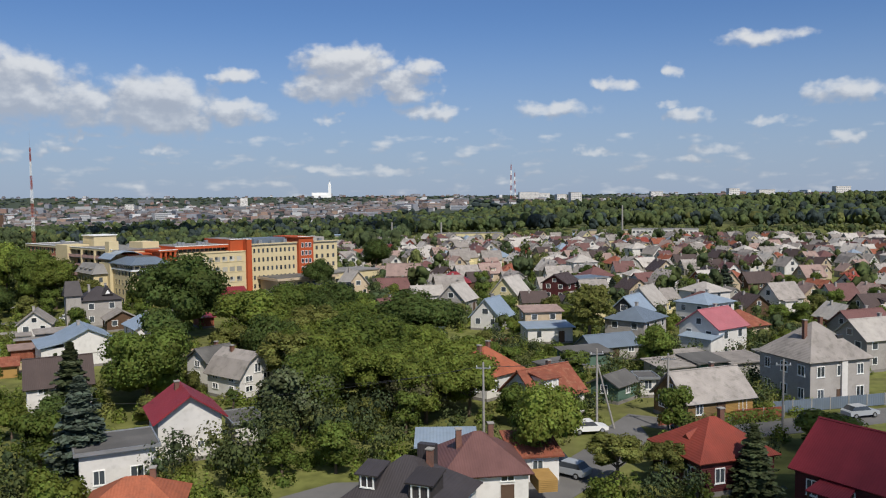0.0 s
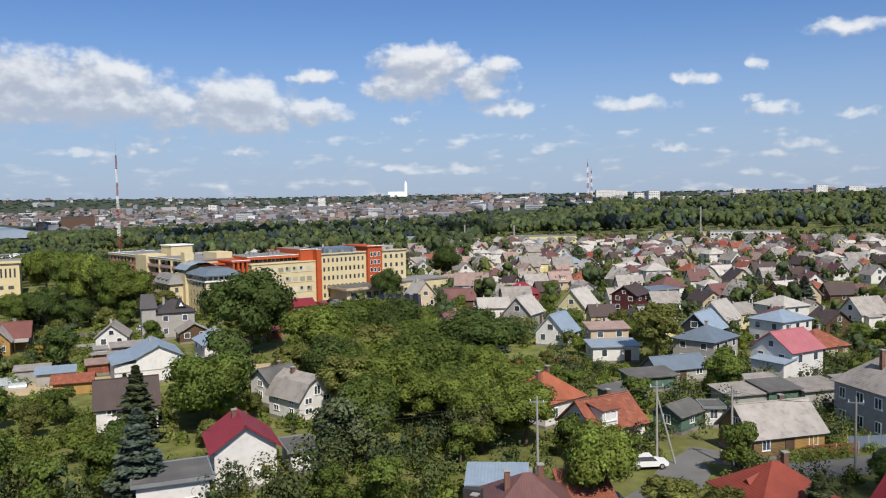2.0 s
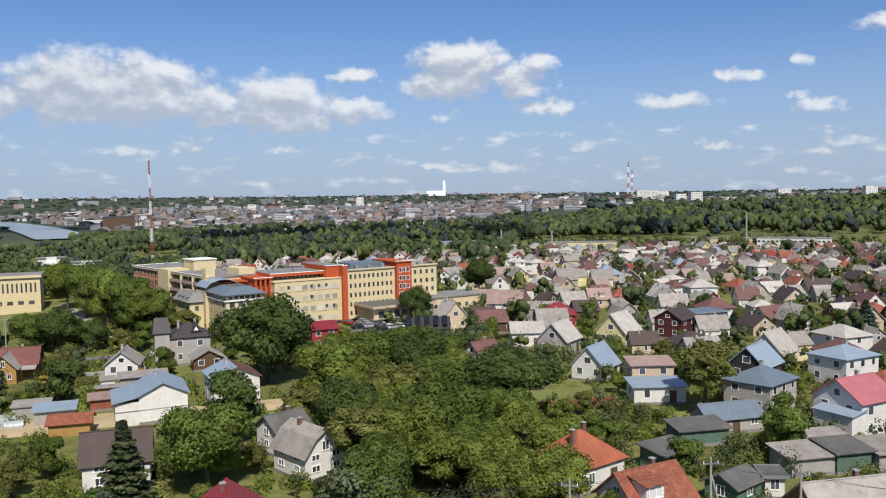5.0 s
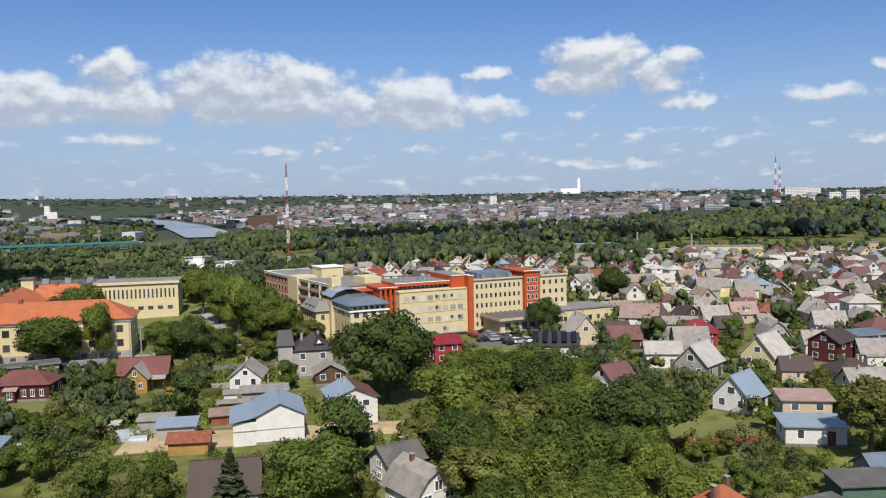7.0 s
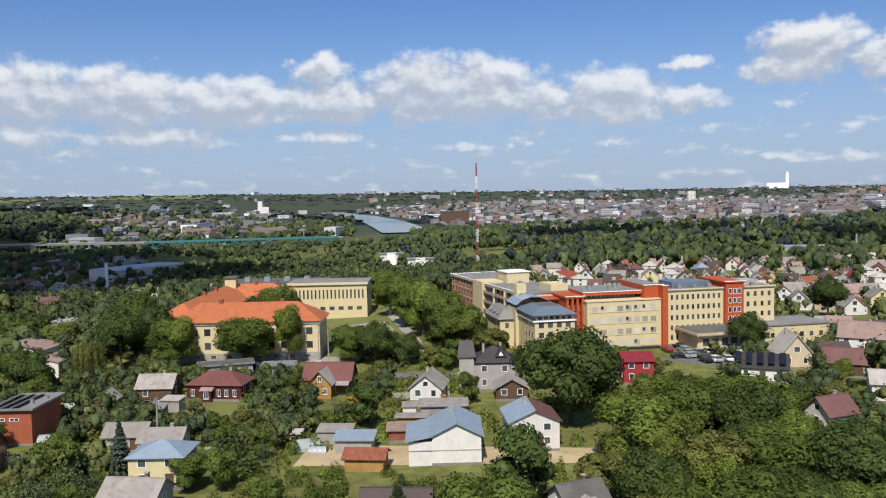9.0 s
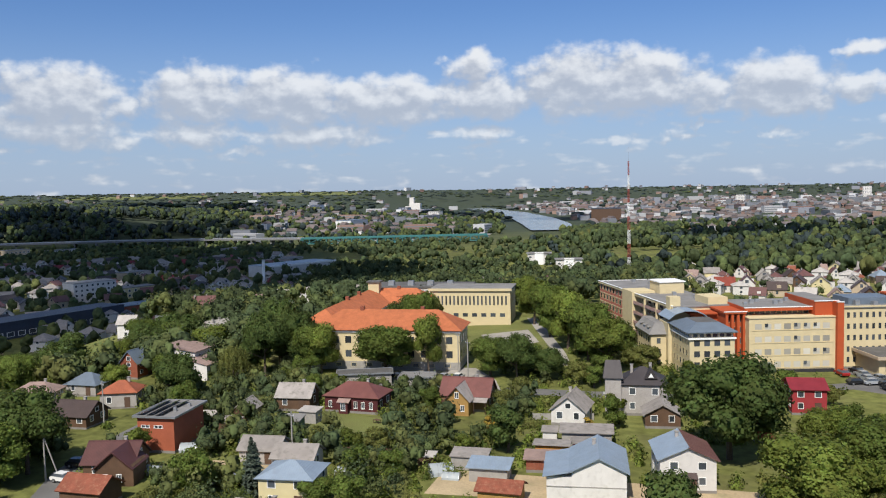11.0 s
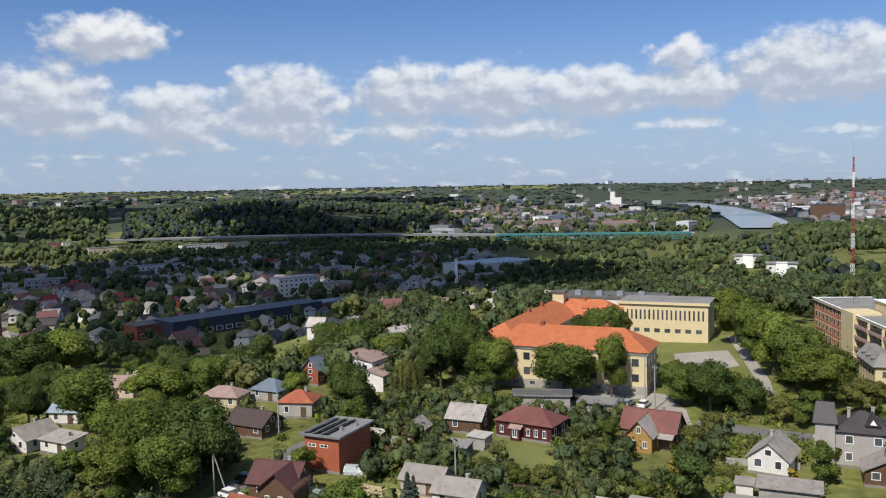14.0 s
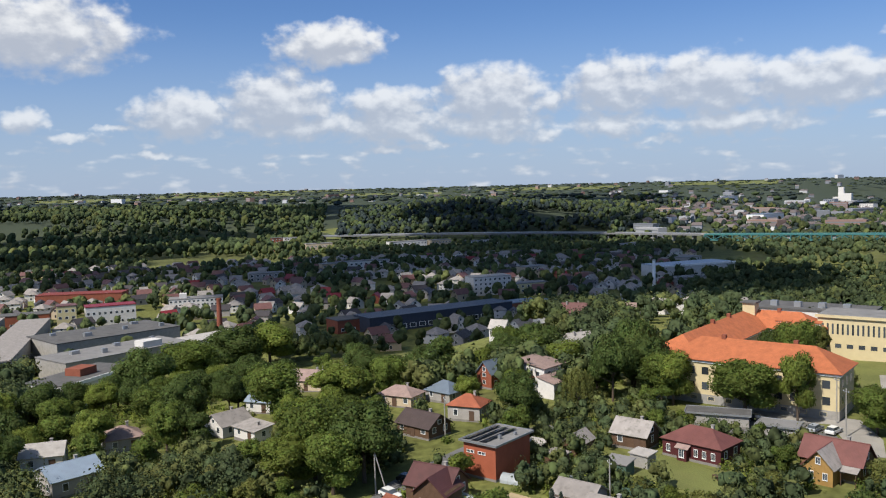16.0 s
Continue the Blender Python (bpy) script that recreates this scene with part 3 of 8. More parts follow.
def patch(name, corners, material, label, category, lift=0.06, step=6.0, kind="structure", thick=0.25):
    """A flat covering laid over the ground: a four-cornered sheet with an edge, following the slope."""
    a, b, c, d = (Vector(p) for p in corners)
    nu = max(1, int(max((b - a).length, (c - d).length) / step))
    nv = max(1, int(max((d - a).length, (c - b).length) / step))
    s = Shape()
    for i in range(nu + 1):
        for j in range(nv + 1):
            u, w = i / nu, j / nv
            p = (a * (1 - u) + b * u) * (1 - w) + (d * (1 - u) + c * u) * w
            s.v.append((p.x, p.y, ground_z(p.x, p.y) + lift))
    m = len(s.v)
    s.v += [(x, y, z - thick) for x, y, z in s.v]
    at = lambda i, j: i * (nv + 1) + j
    for i in range(nu):
        for j in range(nv):
            q = (at(i, j), at(i + 1, j), at(i + 1, j + 1), at(i, j + 1))
            s.f += [q]
    rim = [at(i, 0) for i in range(nu + 1)] + [at(nu, j) for j in range(1, nv + 1)] + [at(i, nv) for i in range(nu - 1, -1, -1)] + [at(0, j) for j in range(nv - 1, 0, -1)]
    for p, q in zip(rim, rim[1:] + rim[:1]):
        s.f.append((q, p, p + m, q + m))
    me = s.mesh(name, material)
    return tagged(new(name, me), label, category, kind=kind)


def strip(name, pts, width, material, label, category, lift=0.07):
    """A road along a line of points."""
    v, f = [], []
    pts = [Vector(p) for p in pts]
    fine = []
    for p, q in zip(pts, pts[1:]):
        k = max(1, int((q - p).length / 6))
        fine += [p.lerp(q, i / k) for i in range(k)]
    fine.append(pts[-1])
    for i, p in enumerate(fine):
        t = (fine[min(i + 1, len(fine) - 1)] - fine[max(i - 1, 0)]).normalized()
        nrm = Vector((-t.y, t.x))
        for w, dz in ((-0.5, -0.2), (-0.5, 0), (0.5, 0), (0.5, -0.2)):
            e = p + nrm * w * width
            v.append((e.x, e.y, ground_z(e.x, e.y) + lift + dz))
    for i in range(len(fine) - 1):
        for k in range(3):
            f.append((i * 4 + k, i * 4 + k + 1, i * 4 + k + 5, i * 4 + k + 4))
    s = Shape()
    s.v, s.f = v, f
    ob = new(name, s.mesh(name, material))
    return tagged(ob, label, category, kind="structure")


KEEP_OUT = []   # (x, y, radius) where nothing else may grow or stand


def free(x, y, r):
    for a, b, q in KEEP_OUT:
        if (a - x) ** 2 + (b - y) ** 2 < (q + r) ** 2:
            return False
    return True


def keep(*pts, r=3.0):
    for p, q in zip(pts, pts[1:]):
        k = max(1, int(math.dist(p, q) / r))
        for i in range(k + 1):
            KEEP_OUT.append((p[0] + (q[0] - p[0]) * i / k, p[1] + (q[1] - p[1]) * i / k, r))


# ---- houses ----
def window_mesh(name, frame_mat):
    """A one-piece timber frame with one mullion and a wider sill, 1 by 1, around two openings."""
    xs, zs = (-0.56, -0.5, -0.43, -0.03, 0.03, 0.43, 0.5, 0.56), (-0.05, 0.0, 0.06, 0.94, 1.0)
    full = {(i, j) for i in range(7) for j in range(4) if j == 0 or 0 < i < 6 and (j in (1, 3) or i in (1, 3, 5))}
    y0, y1 = -0.09, 0.05
    v = [(x, y, z) for y in (y0, y1) for z in zs for x in xs]
    at = lambda i, j, k: i + 8 * j + 40 * k
    f = []
    for i, j in full:
        f.append((at(i, j, 0), at(i + 1, j, 0), at(i + 1, j + 1, 0), at(i, j + 1, 0)))
        for di, dj, a, b in ((-1, 0, (i, j + 1), (i, j)), (1, 0, (i + 1, j), (i + 1, j + 1)), (0, -1, (i, j), (i + 1, j)), (0, 1, (i + 1, j + 1), (i, j + 1))):
            if (i + di, j + dj) not in full:
                f.append((at(*b, 0), at(*a, 0), at(*a, 1), at(*b, 1)))
    used = sorted({k for q in f for k in q})
    to = {k: n for n, k in enumerate(used)}
    return Shape().add([v[k] for k in used], [tuple(to[k] for k in q) for q in f]).mesh(name, frame_mat)


def pane_mesh():
    return Shape().box(-0.43, -0.02, 0.06, 0.43, 0.03, 0.94).mesh("pane", GLASS)


WIN = window_mesh("window", WHITE)
PANE = pane_mesh()


def ring_window(frame_mat, pane_mat, tx=0.08, tz=0.07, proud=0.05, sill=True):
    """A window in one piece: frame, reveal and the glass set back in it."""
    x, ix, iz = 0.5, 0.5 - tx, tz
    o = [(-x, 0), (x, 0), (x, 1), (-x, 1)]
    i = [(-ix, iz), (ix, iz), (ix, 1 - iz), (-ix, 1 - iz)]
    v = [(a, 0.05, z) for a, z in o] + [(a, -proud, z) for a, z in o] + [(a, -proud, z) for a, z in i] + [(a, -0.005, z) for a, z in i]
    f = [(k, (k + 1) % 4, 4 + (k + 1) % 4, 4 + k) for k in range(4)] + [(4 + k, 4 + (k + 1) % 4, 8 + (k + 1) % 4, 8 + k) for k in range(4)]
    f += [(8 + k, 8 + (k + 1) % 4, 12 + (k + 1) % 4, 12 + k) for k in range(4)] + [(12, 13, 14, 15)]
    s = Shape().add(v, f)
    me = s.mesh("window", frame_mat, pane_mat)
    me.polygons.foreach_set("material_index", [0] * 12 + [1])
    return me


BLIND = mat("pale_window_blinds", (0.42, 0.40, 0.34), vary=0.1, rough=0.3, rnd=0.45)
WIN_FAR = ring_window(WHITE, GLASS)
WIN_BLIND = ring_window(CREAM, BLIND, 0.05, 0.05, 0.03)
WIN_SLIT = ring_window(CREAM, GLASS, 0.06, 0.04, 0.03)
WIN_CREAM = ring_window(CREAM, GLASS, 0.07, 0.05, 0.04)


def add_window(parent, x, y, z, rot, w=1.2, h=1.35, mesh=None, far=False):
    m = pose(x, y, z, 0, 0, rot) @ Matrix.Diagonal((w, 1, h, 1))
    if far:
        return part("window", mesh or WIN_FAR, None, parent, at=m)
    wi = part("window", mesh or WIN, None, parent, at=m)
    part("pane", PANE, None, wi)
    return wi


DOOR = Shape().box(-0.5, -0.06, 0, 0.5, 0.05, 2.05).box(-0.58, -0.09, 0, -0.5, 0.05, 2.12).box(0.5, -0.09, 0, 0.58, 0.05, 2.12).box(-0.58, -0.09, 2.05, 0.58, 0.05, 2.14).mesh("door", BROWNTRIM)


def roof_parts(o, w, d, h, kind, rh, roofmat, over=0.45, t=0.16):
    """The roof over walls w by d and h high; the ridge runs along local x."""
    W, D = w / 2 + over, d / 2 + over
    drop = over * rh / (d / 2) if rh else 0
    if kind == "gable":
        lo, hi = h - drop, h + rh + 0.02
        for y, n in ((-1, 0), (1, 1)):
            q = [(-W, y * D, lo), (W, y * D, lo), (W, 0, hi), (-W, 0, hi)]
            part("roof_slope", Shape().slab([(a, b, c + t) for a, b, c in (q if n == 0 else q[::-1])], t), roofmat, o)
        if t > 0.15:
            part("ridge_cap", Shape().slab([(-W, -0.16, hi + t - 0.05), (W, -0.16, hi + t - 0.05), (W, 0, hi + t + 0.05), (-W, 0, hi + t + 0.05)], 0.03)
             .slab([(-W, 0, hi + t + 0.05), (W, 0, hi + t + 0.05), (W, 0.16, hi + t - 0.05), (-W, 0.16, hi + t - 0.05)], 0.03), roofmat, o)
    elif kind == "hip":
        r = max(0.3, (w - d) / 2)
        lo, hi = h - drop, h + rh
        a, b, c, e = (-W, -D, lo + t), (W, -D, lo + t), (W, D, lo + t), (-W, D, lo + t)
        p, q = (-r, 0, hi + t), (r, 0, hi + t)
        for f in ([a, b, q, p], [c, e, p, q]):
            part("roof_slope", Shape().slab(f, t), roofmat, o)
        for f in ([b, c, q], [e, a, p]):
            part("roof_slope", Shape().slab(f, t), roofmat, o)
    elif kind == "gambrel":
        lo = h - 0.3
        k, z1, z2 = d * 0.27, h + rh * 0.66, h + rh
        for s in (-1, 1):
            for (ya, za), (yb, zb) in (((D, lo), (k, z1)), ((k, z1), (0, z2))):
                q = [(-W, s * ya, za + t), (W, s * ya, za + t), (W, s * yb, zb + t), (-W, s * yb, zb + t)]
                part("roof_slope", Shape().slab(q if s < 0 else q[::-1], t), roofmat, o)
    elif kind == "mono":
        q = [(-W, -D, h + 0.05 + t), (W, -D, h + 0.05 + t), (W, D, h + rh + 0.05 + t), (-W, D, h + rh + 0.05 + t)]
        part("roof_slope", Shape().slab(q, t), roofmat, o)
    else:
        part("roof_slab", Shape().box(-W, -D, h, W, D, h + 0.2), roofmat, o)
        s = Shape()
        e = 0.12
        s.box(-W - 0.02, -D - 0.02, h - 0.05, W + 0.02, -D + e, h + 0.3).box(-W - 0.02, D - e, h - 0.05, W + 0.02, D + 0.02, h + 0.3)
        s.box(-W - 0.02, -D + e, h - 0.05, -W + e, D - e, h + 0.3).box(W - e, -D + e, h - 0.05, W + 0.02, D - e, h + 0.3)
        part("roof_edge", s, METAL, o)


def walls_shape(w, d, h, kind, rh):
    s = Shape()
    x, y = w / 2, d / 2
    if kind in ("gable", "gambrel"):
        ring = [(-y, -0.6), (y, -0.6), (y, h), (0, h + rh), (-y, h)]
        if kind == "gambrel":
            ring = [(-y, -0.6), (y, -0.6), (y, h), (d * 0.27, h + rh * 0.66), (0, h + rh), (-d * 0.27, h + rh * 0.66), (-y, h)]
        n = len(ring)
        s.add([(-x, b, c) for b, c in ring] + [(x, b, c) for b, c in ring],
              [tuple(range(n))[::-1], tuple(range(n, 2 * n))] + [(i, (i + 1) % n, n + (i + 1) % n, n + i) for i in range(n)])
    elif kind == "mono":
        ring = [(-y, -0.6), (y, -0.6), (y, h + rh), (-y, h)]
        s.add([(-x, b, c) for b, c in ring] + [(x, b, c) for b, c in ring],
              [(3, 2, 1, 0), (4, 5, 6, 7)] + [(i, (i + 1) % 4, 4 + (i + 1) % 4, 4 + i) for i in range(4)])
    else:
        s.box(-x, -y, -0.6, x, y, h)
    return s


def house(x, y, rot, w, d, h, roof, rh, wallmat, roofmat, label, storeys=2, chimney=1, win=True, far=0, name="house", category="house",
          frames=None, gable_win=True, plinth=True, door=True, over=0.45, skip="", sink=0.0, sills=0.95, group=""):
    """A house with its ridge along local x. w and d are the walls, h the eaves' height."""
    o = base(name, on_ground(x, y, rot, -sink), label, category, group)
    far = max(far, int(math.hypot(x + 10, y - 40) > 112))
    KEEP_OUT.append((x, y, max(w, d) * 0.56))
    if max(w, d) > 1.5 * min(w, d):
        c, s_ = math.cos(radians(rot)), math.sin(radians(rot))
        for k in (-1, 1):
            e = k * (max(w, d) - min(w, d)) / 2
            KEEP_OUT.append((x + (c * e if w > d else -s_ * e), y + (s_ * e if w > d else c * e), min(w, d) * 0.6))
    part("wall", walls_shape(w, d, h, roof, rh), wallmat, o)
    if plinth and far < 2:
        part("plinth", Shape().box(-w / 2 - 0.04, -d / 2 - 0.04, -0.7, w / 2 + 0.04, d / 2 + 0.04, 0.45), PLINTH, o)
    roof_parts(o, w, d, h, roof, rh, roofmat, over, 0.16 if far < 2 else 0.14)
    fh = h / max(1, storeys)
    if win:
        for side, length, off, ang in (("s", w, -d / 2, 0), ("n", w, d / 2, 180), ("e", d, w / 2, 90), ("w", d, -w / 2, 270)):
            if side in skip:
                continue
            n = max(1, int(length / (3.0 if far < 2 else 5.2)))
            for f in range(storeys):
                for i in range(n):
                    p = (i + 0.5) / n * length - length / 2
                    if door and side == "s" and f == 0 and i == n // 2 and n > 1:
                        part("door", DOOR, None, o, at=pose(p, off, 0.25, 0, 0, 0))
                        continue
                    z = f * fh + sills + (0.25 if f == 0 and plinth else 0)
                    ww = 1.25 if (i + f) % 3 else 1.05
                    if side in "sn":
                        add_window(o, p, off, z, ang, ww, min(1.4, fh * 0.48), frames, far)
                    else:
                        add_window(o, off, p, z, ang, ww, min(1.4, fh * 0.48), frames, far)
        if gable_win and roof in ("gable", "gambrel") and rh > 1.8:
            for sx, ang in ((1, 90), (-1, 270)):
                if ("e" if sx > 0 else "w") in skip:
                    continue
                add_window(o, sx * w / 2, 0, h + rh * 0.12, ang, 1.1 if rh < 3.2 else 1.5, min(1.3, rh * 0.42), frames, far)
    for i in range(chimney):
        cx, cy = (w * 0.18 if i == 0 else -w * 0.25), (d * 0.08 if i == 0 else -d * 0.1)
        top = h + (rh if roof not in ("flat",) else 0.3) + 0.6
        ch = part("chimney", Shape().box(cx - 0.24, cy - 0.24, h, cx + 0.24, cy + 0.24, top), CHIMNEY if not far else GREYWALL, o)
        if far < 2:
            part("chimney_cap", Shape().box(cx - 0.31, cy - 0.31, top, cx + 0.31, cy + 0.31, top + 0.1), CONCRETE, ch)
    return o


def dormer(o, x, y, z, rot, w=1.8, h=1.4, depth=2.0, wallmat=None, roofmat=None):
    """A roof window with its own little gable, facing local -y of its turn."""
    m = pose(x, y, z, 0, 0, rot)
    b = part("dormer", Shape().box(-w / 2, 0, -0.8, w / 2, depth, h), wallmat or PLASTER, o, at=m)
    part("dormer_roof", Shape().slab([(-w / 2 - 0.25, -0.3, h + 0.02), (w / 2 + 0.25, -0.3, h + 0.02), (w / 2 + 0.25, depth, h + 0.5), (-w / 2 - 0.25, depth, h + 0.5)], 0.12), roofmat or DARK_ROOF, b)
    add = part("window", WIN, None, b, at=pose(0, -0.03, 0.12, 0, 0, 0) @ Matrix.Diagonal((w * 0.78, 1, h * 0.8, 1)))
    return b


def lean_to(o, x, y, rot, w, d, h, rh, wallmat, roofmat):
    """A lower annex against a house."""
    a = part("annex", walls_shape(w, d, h, "mono", rh), wallmat, o, at=pose(x, y, 0, 0, 0, rot))
    W, D = w / 2 + 0.3, d / 2 + 0.3
    part("annex_roof", Shape().slab([(-W, -D, h + 0.15), (W, -D, h + 0.15), (W, D, h + rh + 0.15), (-W, D, h + rh + 0.15)], 0.14), roofmat, a)
    return a


# ---- large buildings ----
def facade(o, x0, x1, y, zs, n, rot=0, w=1.5, h=1.5, mesh=None, origin=(0, 0)):
    """A grid of windows along a wall from x0 to x1 at depth y (or swapped, for rot 90 and 270)."""
    for z in zs:
        for i in range(n):
            p = x0 + (i + 0.5) * (x1 - x0) / n
            if rot in (0, 180):
                add_window(o, p, y, z, rot, w, h, mesh or WIN_CREAM, True)
            else:
                add_window(o, y, p, z, rot, w, h, mesh or WIN_CREAM, True)


def hospital():
    o = base("hospital_building", on_ground(-112.7, 226.3, 51), "long cream hospital with orange-red bands and flat roofs", "hospital")
    for u in range(92, 160, 9):
        for n in (224, 234, 244):
            KEEP_OUT.append((0.629 * u - 0.777 * n, 0.777 * u + 0.629 * n, 8))
    # front block
    part("front_block", Shape().box(-5, -4, -1, 15, 14, 12.4), CREAM, o)
    part("roof_slab", Shape().box(-5.2, -4.2, 12.4, 15, 14, 12.65), CREAM, o)
    facade(o, -4, 14, -4, [0.9 + 2.95 * k for k in range(4)], 8, 0, 1.75, 1.5, WIN_BLIND)
    for k in range(4):
        part("sill_band", Shape().box(-4.4, -4.1, 0.72 + 2.95 * k, 14.4, -4.0, 0.84 + 2.95 * k), CREAM, o)
    for i, k in ((4, 3), (5, 3), (6, 3), (4, 2), (6, 1), (7, 1), (1, 3), (5, 0)):
        part("open_sash", Shape().box(-3.6 + 2.25 * i, -4.16, 2.4 + 2.95 * k - 0.75, -2.9 + 2.25 * i, -4.05, 2.4 + 2.95 * k), GLASS, o, "dark open window sash")
    facade(o, -3, 13, -5, [0.9 + 2.95 * k for k in range(4)], 4, 270, 1.5, 1.5)
    part("entrance_base", Shape().box(-4, -4.6, -1, 14.6, -4.0, 0.5), DARKMETAL, o)
    part("upper_storey", Shape().box(-5, 1, 12.65, 15, 14, 13.7), GREYWALL, o)
    facade(o, -4.5, 11, 1, [12.7], 12, 0, 1.2, 0.9)
    part("roof_overhang", Shape().box(-5, -1.2, 13.7, 11, 14.3, 14.5), REDPAINT, o, "orange-red projecting roof edge")
    part("roof_cover", Shape().box(-4.8, -1.0, 14.5, 10.9, 14.1, 14.58), TAR_LIGHT, o)
    part("stair_head", Shape().box(11, -2.4, 12.65, 15, 14.4, 15.9), REDPAINT, o)
    part("stair_head_roof", Shape().box(11.2, -2.2, 15.9, 16.3, 14.2, 15.98), TAR_LIGHT, o)
    part("stair_wall", Shape().box(15, -5.0, -1, 16.5, 14.6, 15.9), REDPAINT, o, "tall orange-red wall fin")
    part("link_block", Shape().box(-9.6, -0.4, -1, -5, 14, 13.3), REDPAINT, o)
    part("link_roof", Shape().box(-9.9, -1.9, 13.3, -4.7, 14.3, 13.75), REDPAINT, o)
    for i in range(4):
        part("pilaster", Shape().box(-9.6 + 1.35 * i, -1.7, -1, -9.0 + 1.35 * i, -0.4, 13.3), REDPAINT, o)
    part("link_screen", Shape().box(-15.0, 4.0, 9.0, -9.6, 14, 12.6), REDPAINT, o)
    part("link_screen_roof", Shape().box(-16.5, 3.0, 12.6, -9.9, 14.2, 12.95), REDPAINT, o)
    facade(o, -9.2, -5.0, -0.4, [0.9 + 2.55 * k for k in range(5)], 3, 0, 0.8, 1.5)
    for i in range(6):
        part("roof_vent", Shape().box(-3.5 + i * 2.4, 3.2 + (i % 3) * 2.6, 14.58, -2.6 + i * 2.4, 4.3 + (i % 3) * 2.6, 15.2 + 0.3 * (i % 2)), METAL, o)
    for x0, y0, x1, y1, z in ((-5.1, -1.3, 11, -0.9, 14.5), (10.9, -2.6, 16.6, -2.1, 15.9), (14.9, -5.1, 16.6, -4.6, 15.9), (-10.0, -2.0, -4.6, -1.6, 13.75), (34.6, -1.2, 40.6, -0.75, 15.75)):
        part("coping", Shape().box(x0, y0, z - 0.02, x1, y1, z + 0.14), WHITE, o, "white metal coping")
    # right wing
    part("rear_wing", Shape().box(16.5, 0.5, -1, 50, 14, 13.7), CREAM, o)
    part("rear_wing_roof", Shape().box(16.5, 0.2, 13.7, 50.3, 14.3, 14.0), TAR_LIGHT, o)
    part("parapet", Shape().box(16.5, 0.15, 13.9, 50.4, 0.35, 14.25), CREAM, o)
    facade(o, 18, 34.5, 0.5, [3.25 + 2.7 * k for k in range(4)] + [0.7], 11, 0, 0.75, 1.4, WIN_SLIT)
    facade(o, 41.2, 49.5, 0.5, [3.25 + 2.7 * k for k in range(4)] + [0.7], 4, 0, 1.0, 1.4)
    facade(o, 2, 13, 50, [3.25 + 2.7 * k for k in range(4)] + [0.7], 4, 90, 1.0, 1.4)
    part("red_bay", Shape().box(35, -0.8, -1, 40.2, 14, 15.4), REDPAINT, o)
    part("red_bay_roof", Shape().box(34.7, -1.1, 15.4, 40.5, 14.2, 15.75), REDPAINT, o)
    facade(o, 35.6, 39.6, -0.8, [2.6 + 2.45 * k for k in range(5)], 3, 0, 0.95, 1.5, WIN_FAR)
    part("roof_house", Shape().box(22, 4, 14.0, 33, 12, 15.6), SLATE_BLUE, o, "blue-grey plant room on the roof")
    part("roof_house", Shape().box(43, 5, 14.0, 48, 11, 15.2), ASB_LIGHT, o, "pale plant room on the roof")
    for i in range(7):
        part("roof_vent", Shape().box(18.5 + i * 4.3, 2.2, 14.0, 19.6 + i * 4.3, 3.4, 14.9 + 0.3 * (i % 2)), METAL, o)
    # low entrance buildings
    part("entrance_pavilion", Shape().box(22, -10, -1, 42, 0.4, 3.6), CREAM, o)
    part("entrance_roof", Shape().box(21, -11.5, 3.6, 42.5, 0.4, 4.3), BEIGE, o)
    part("entrance_roof_cover", Shape().box(21.3, -11.2, 4.3, 42.2, 0.3, 4.38), TAR, o)
    facade(o, 23, 41, -10, [0.6], 7, 0, 2.0, 2.2)
    part("low_annex", Shape().box(43, -6, -1, 62, 6, 4.2), CREAM, o)
    part("low_annex_roof", Shape().box(42.7, -6.3, 4.2, 62.3, 6.3, 4.6), TAR_LIGHT, o)
    facade(o, 44, 61, -6, [1.0], 6, 0, 1.3, 1.4)
    # wing with the blue metal roof
    part("blue_roofed_wing", Shape().box(-21.2, -11.8, -1, -11.2, 2, 9.6), CREAM, o)
    part("attic", Shape().box(-20.9, -11.5, 9.6, -11.4, 2, 11.0), GREYWALL, o)
    a, b, c, d = (-22.0, -12.6, 11.0), (-10.6, -12.6, 11.0), (-10.6, 3.0, 11.0), (-22.0, 3.0, 11.0)
    p, q, r, t = (-18.6, -8.6, 12.7), (-13.6, -8.6, 12.7), (-13.6, -1.0, 12.7), (-18.6, -1.0, 12.7)
    for f in ([a, b, q, p], [b, c, r, q], [c, d, t, r], [d, a, p, t]):
        part("roof_slope", Shape().slab(f, 0.15), SLATE_BLUE, o, "slate-blue sheet metal")
    part("roof_deck", Shape().box(-18.6, -8.6, 12.5, -13.6, -1.0, 12.72), TAR, o)
    part("cornice", Shape().box(-21.6, -12.2, 9.35, -10.9, 2, 9.65), WHITE, o)
    part("eaves_board", Shape().box(-21.8, -12.4, 10.75, -10.8, 2.8, 10.9), WHITE, o)
    facade(o, -20.7, -11.7, -11.8, [0.4 + 2.45 * k for k in range(4)], 4, 0, 1.5, 1.5)
    facade(o, -11, 1, -21.2, [0.4 + 2.45 * k for k in range(4)], 5, 270, 1.2, 1.5)
    facade(o, -20.6, -11.7, -11.5, [9.75], 6, 0, 1.25, 0.95)
    facade(o, -11, 1, -20.9, [9.75], 8, 270, 1.2, 0.95)
    # pale curved roof behind it
    part("attic_storey", Shape().box(-22.0, 2, -1, -12.2, 10, 10.8), CREAM, o)
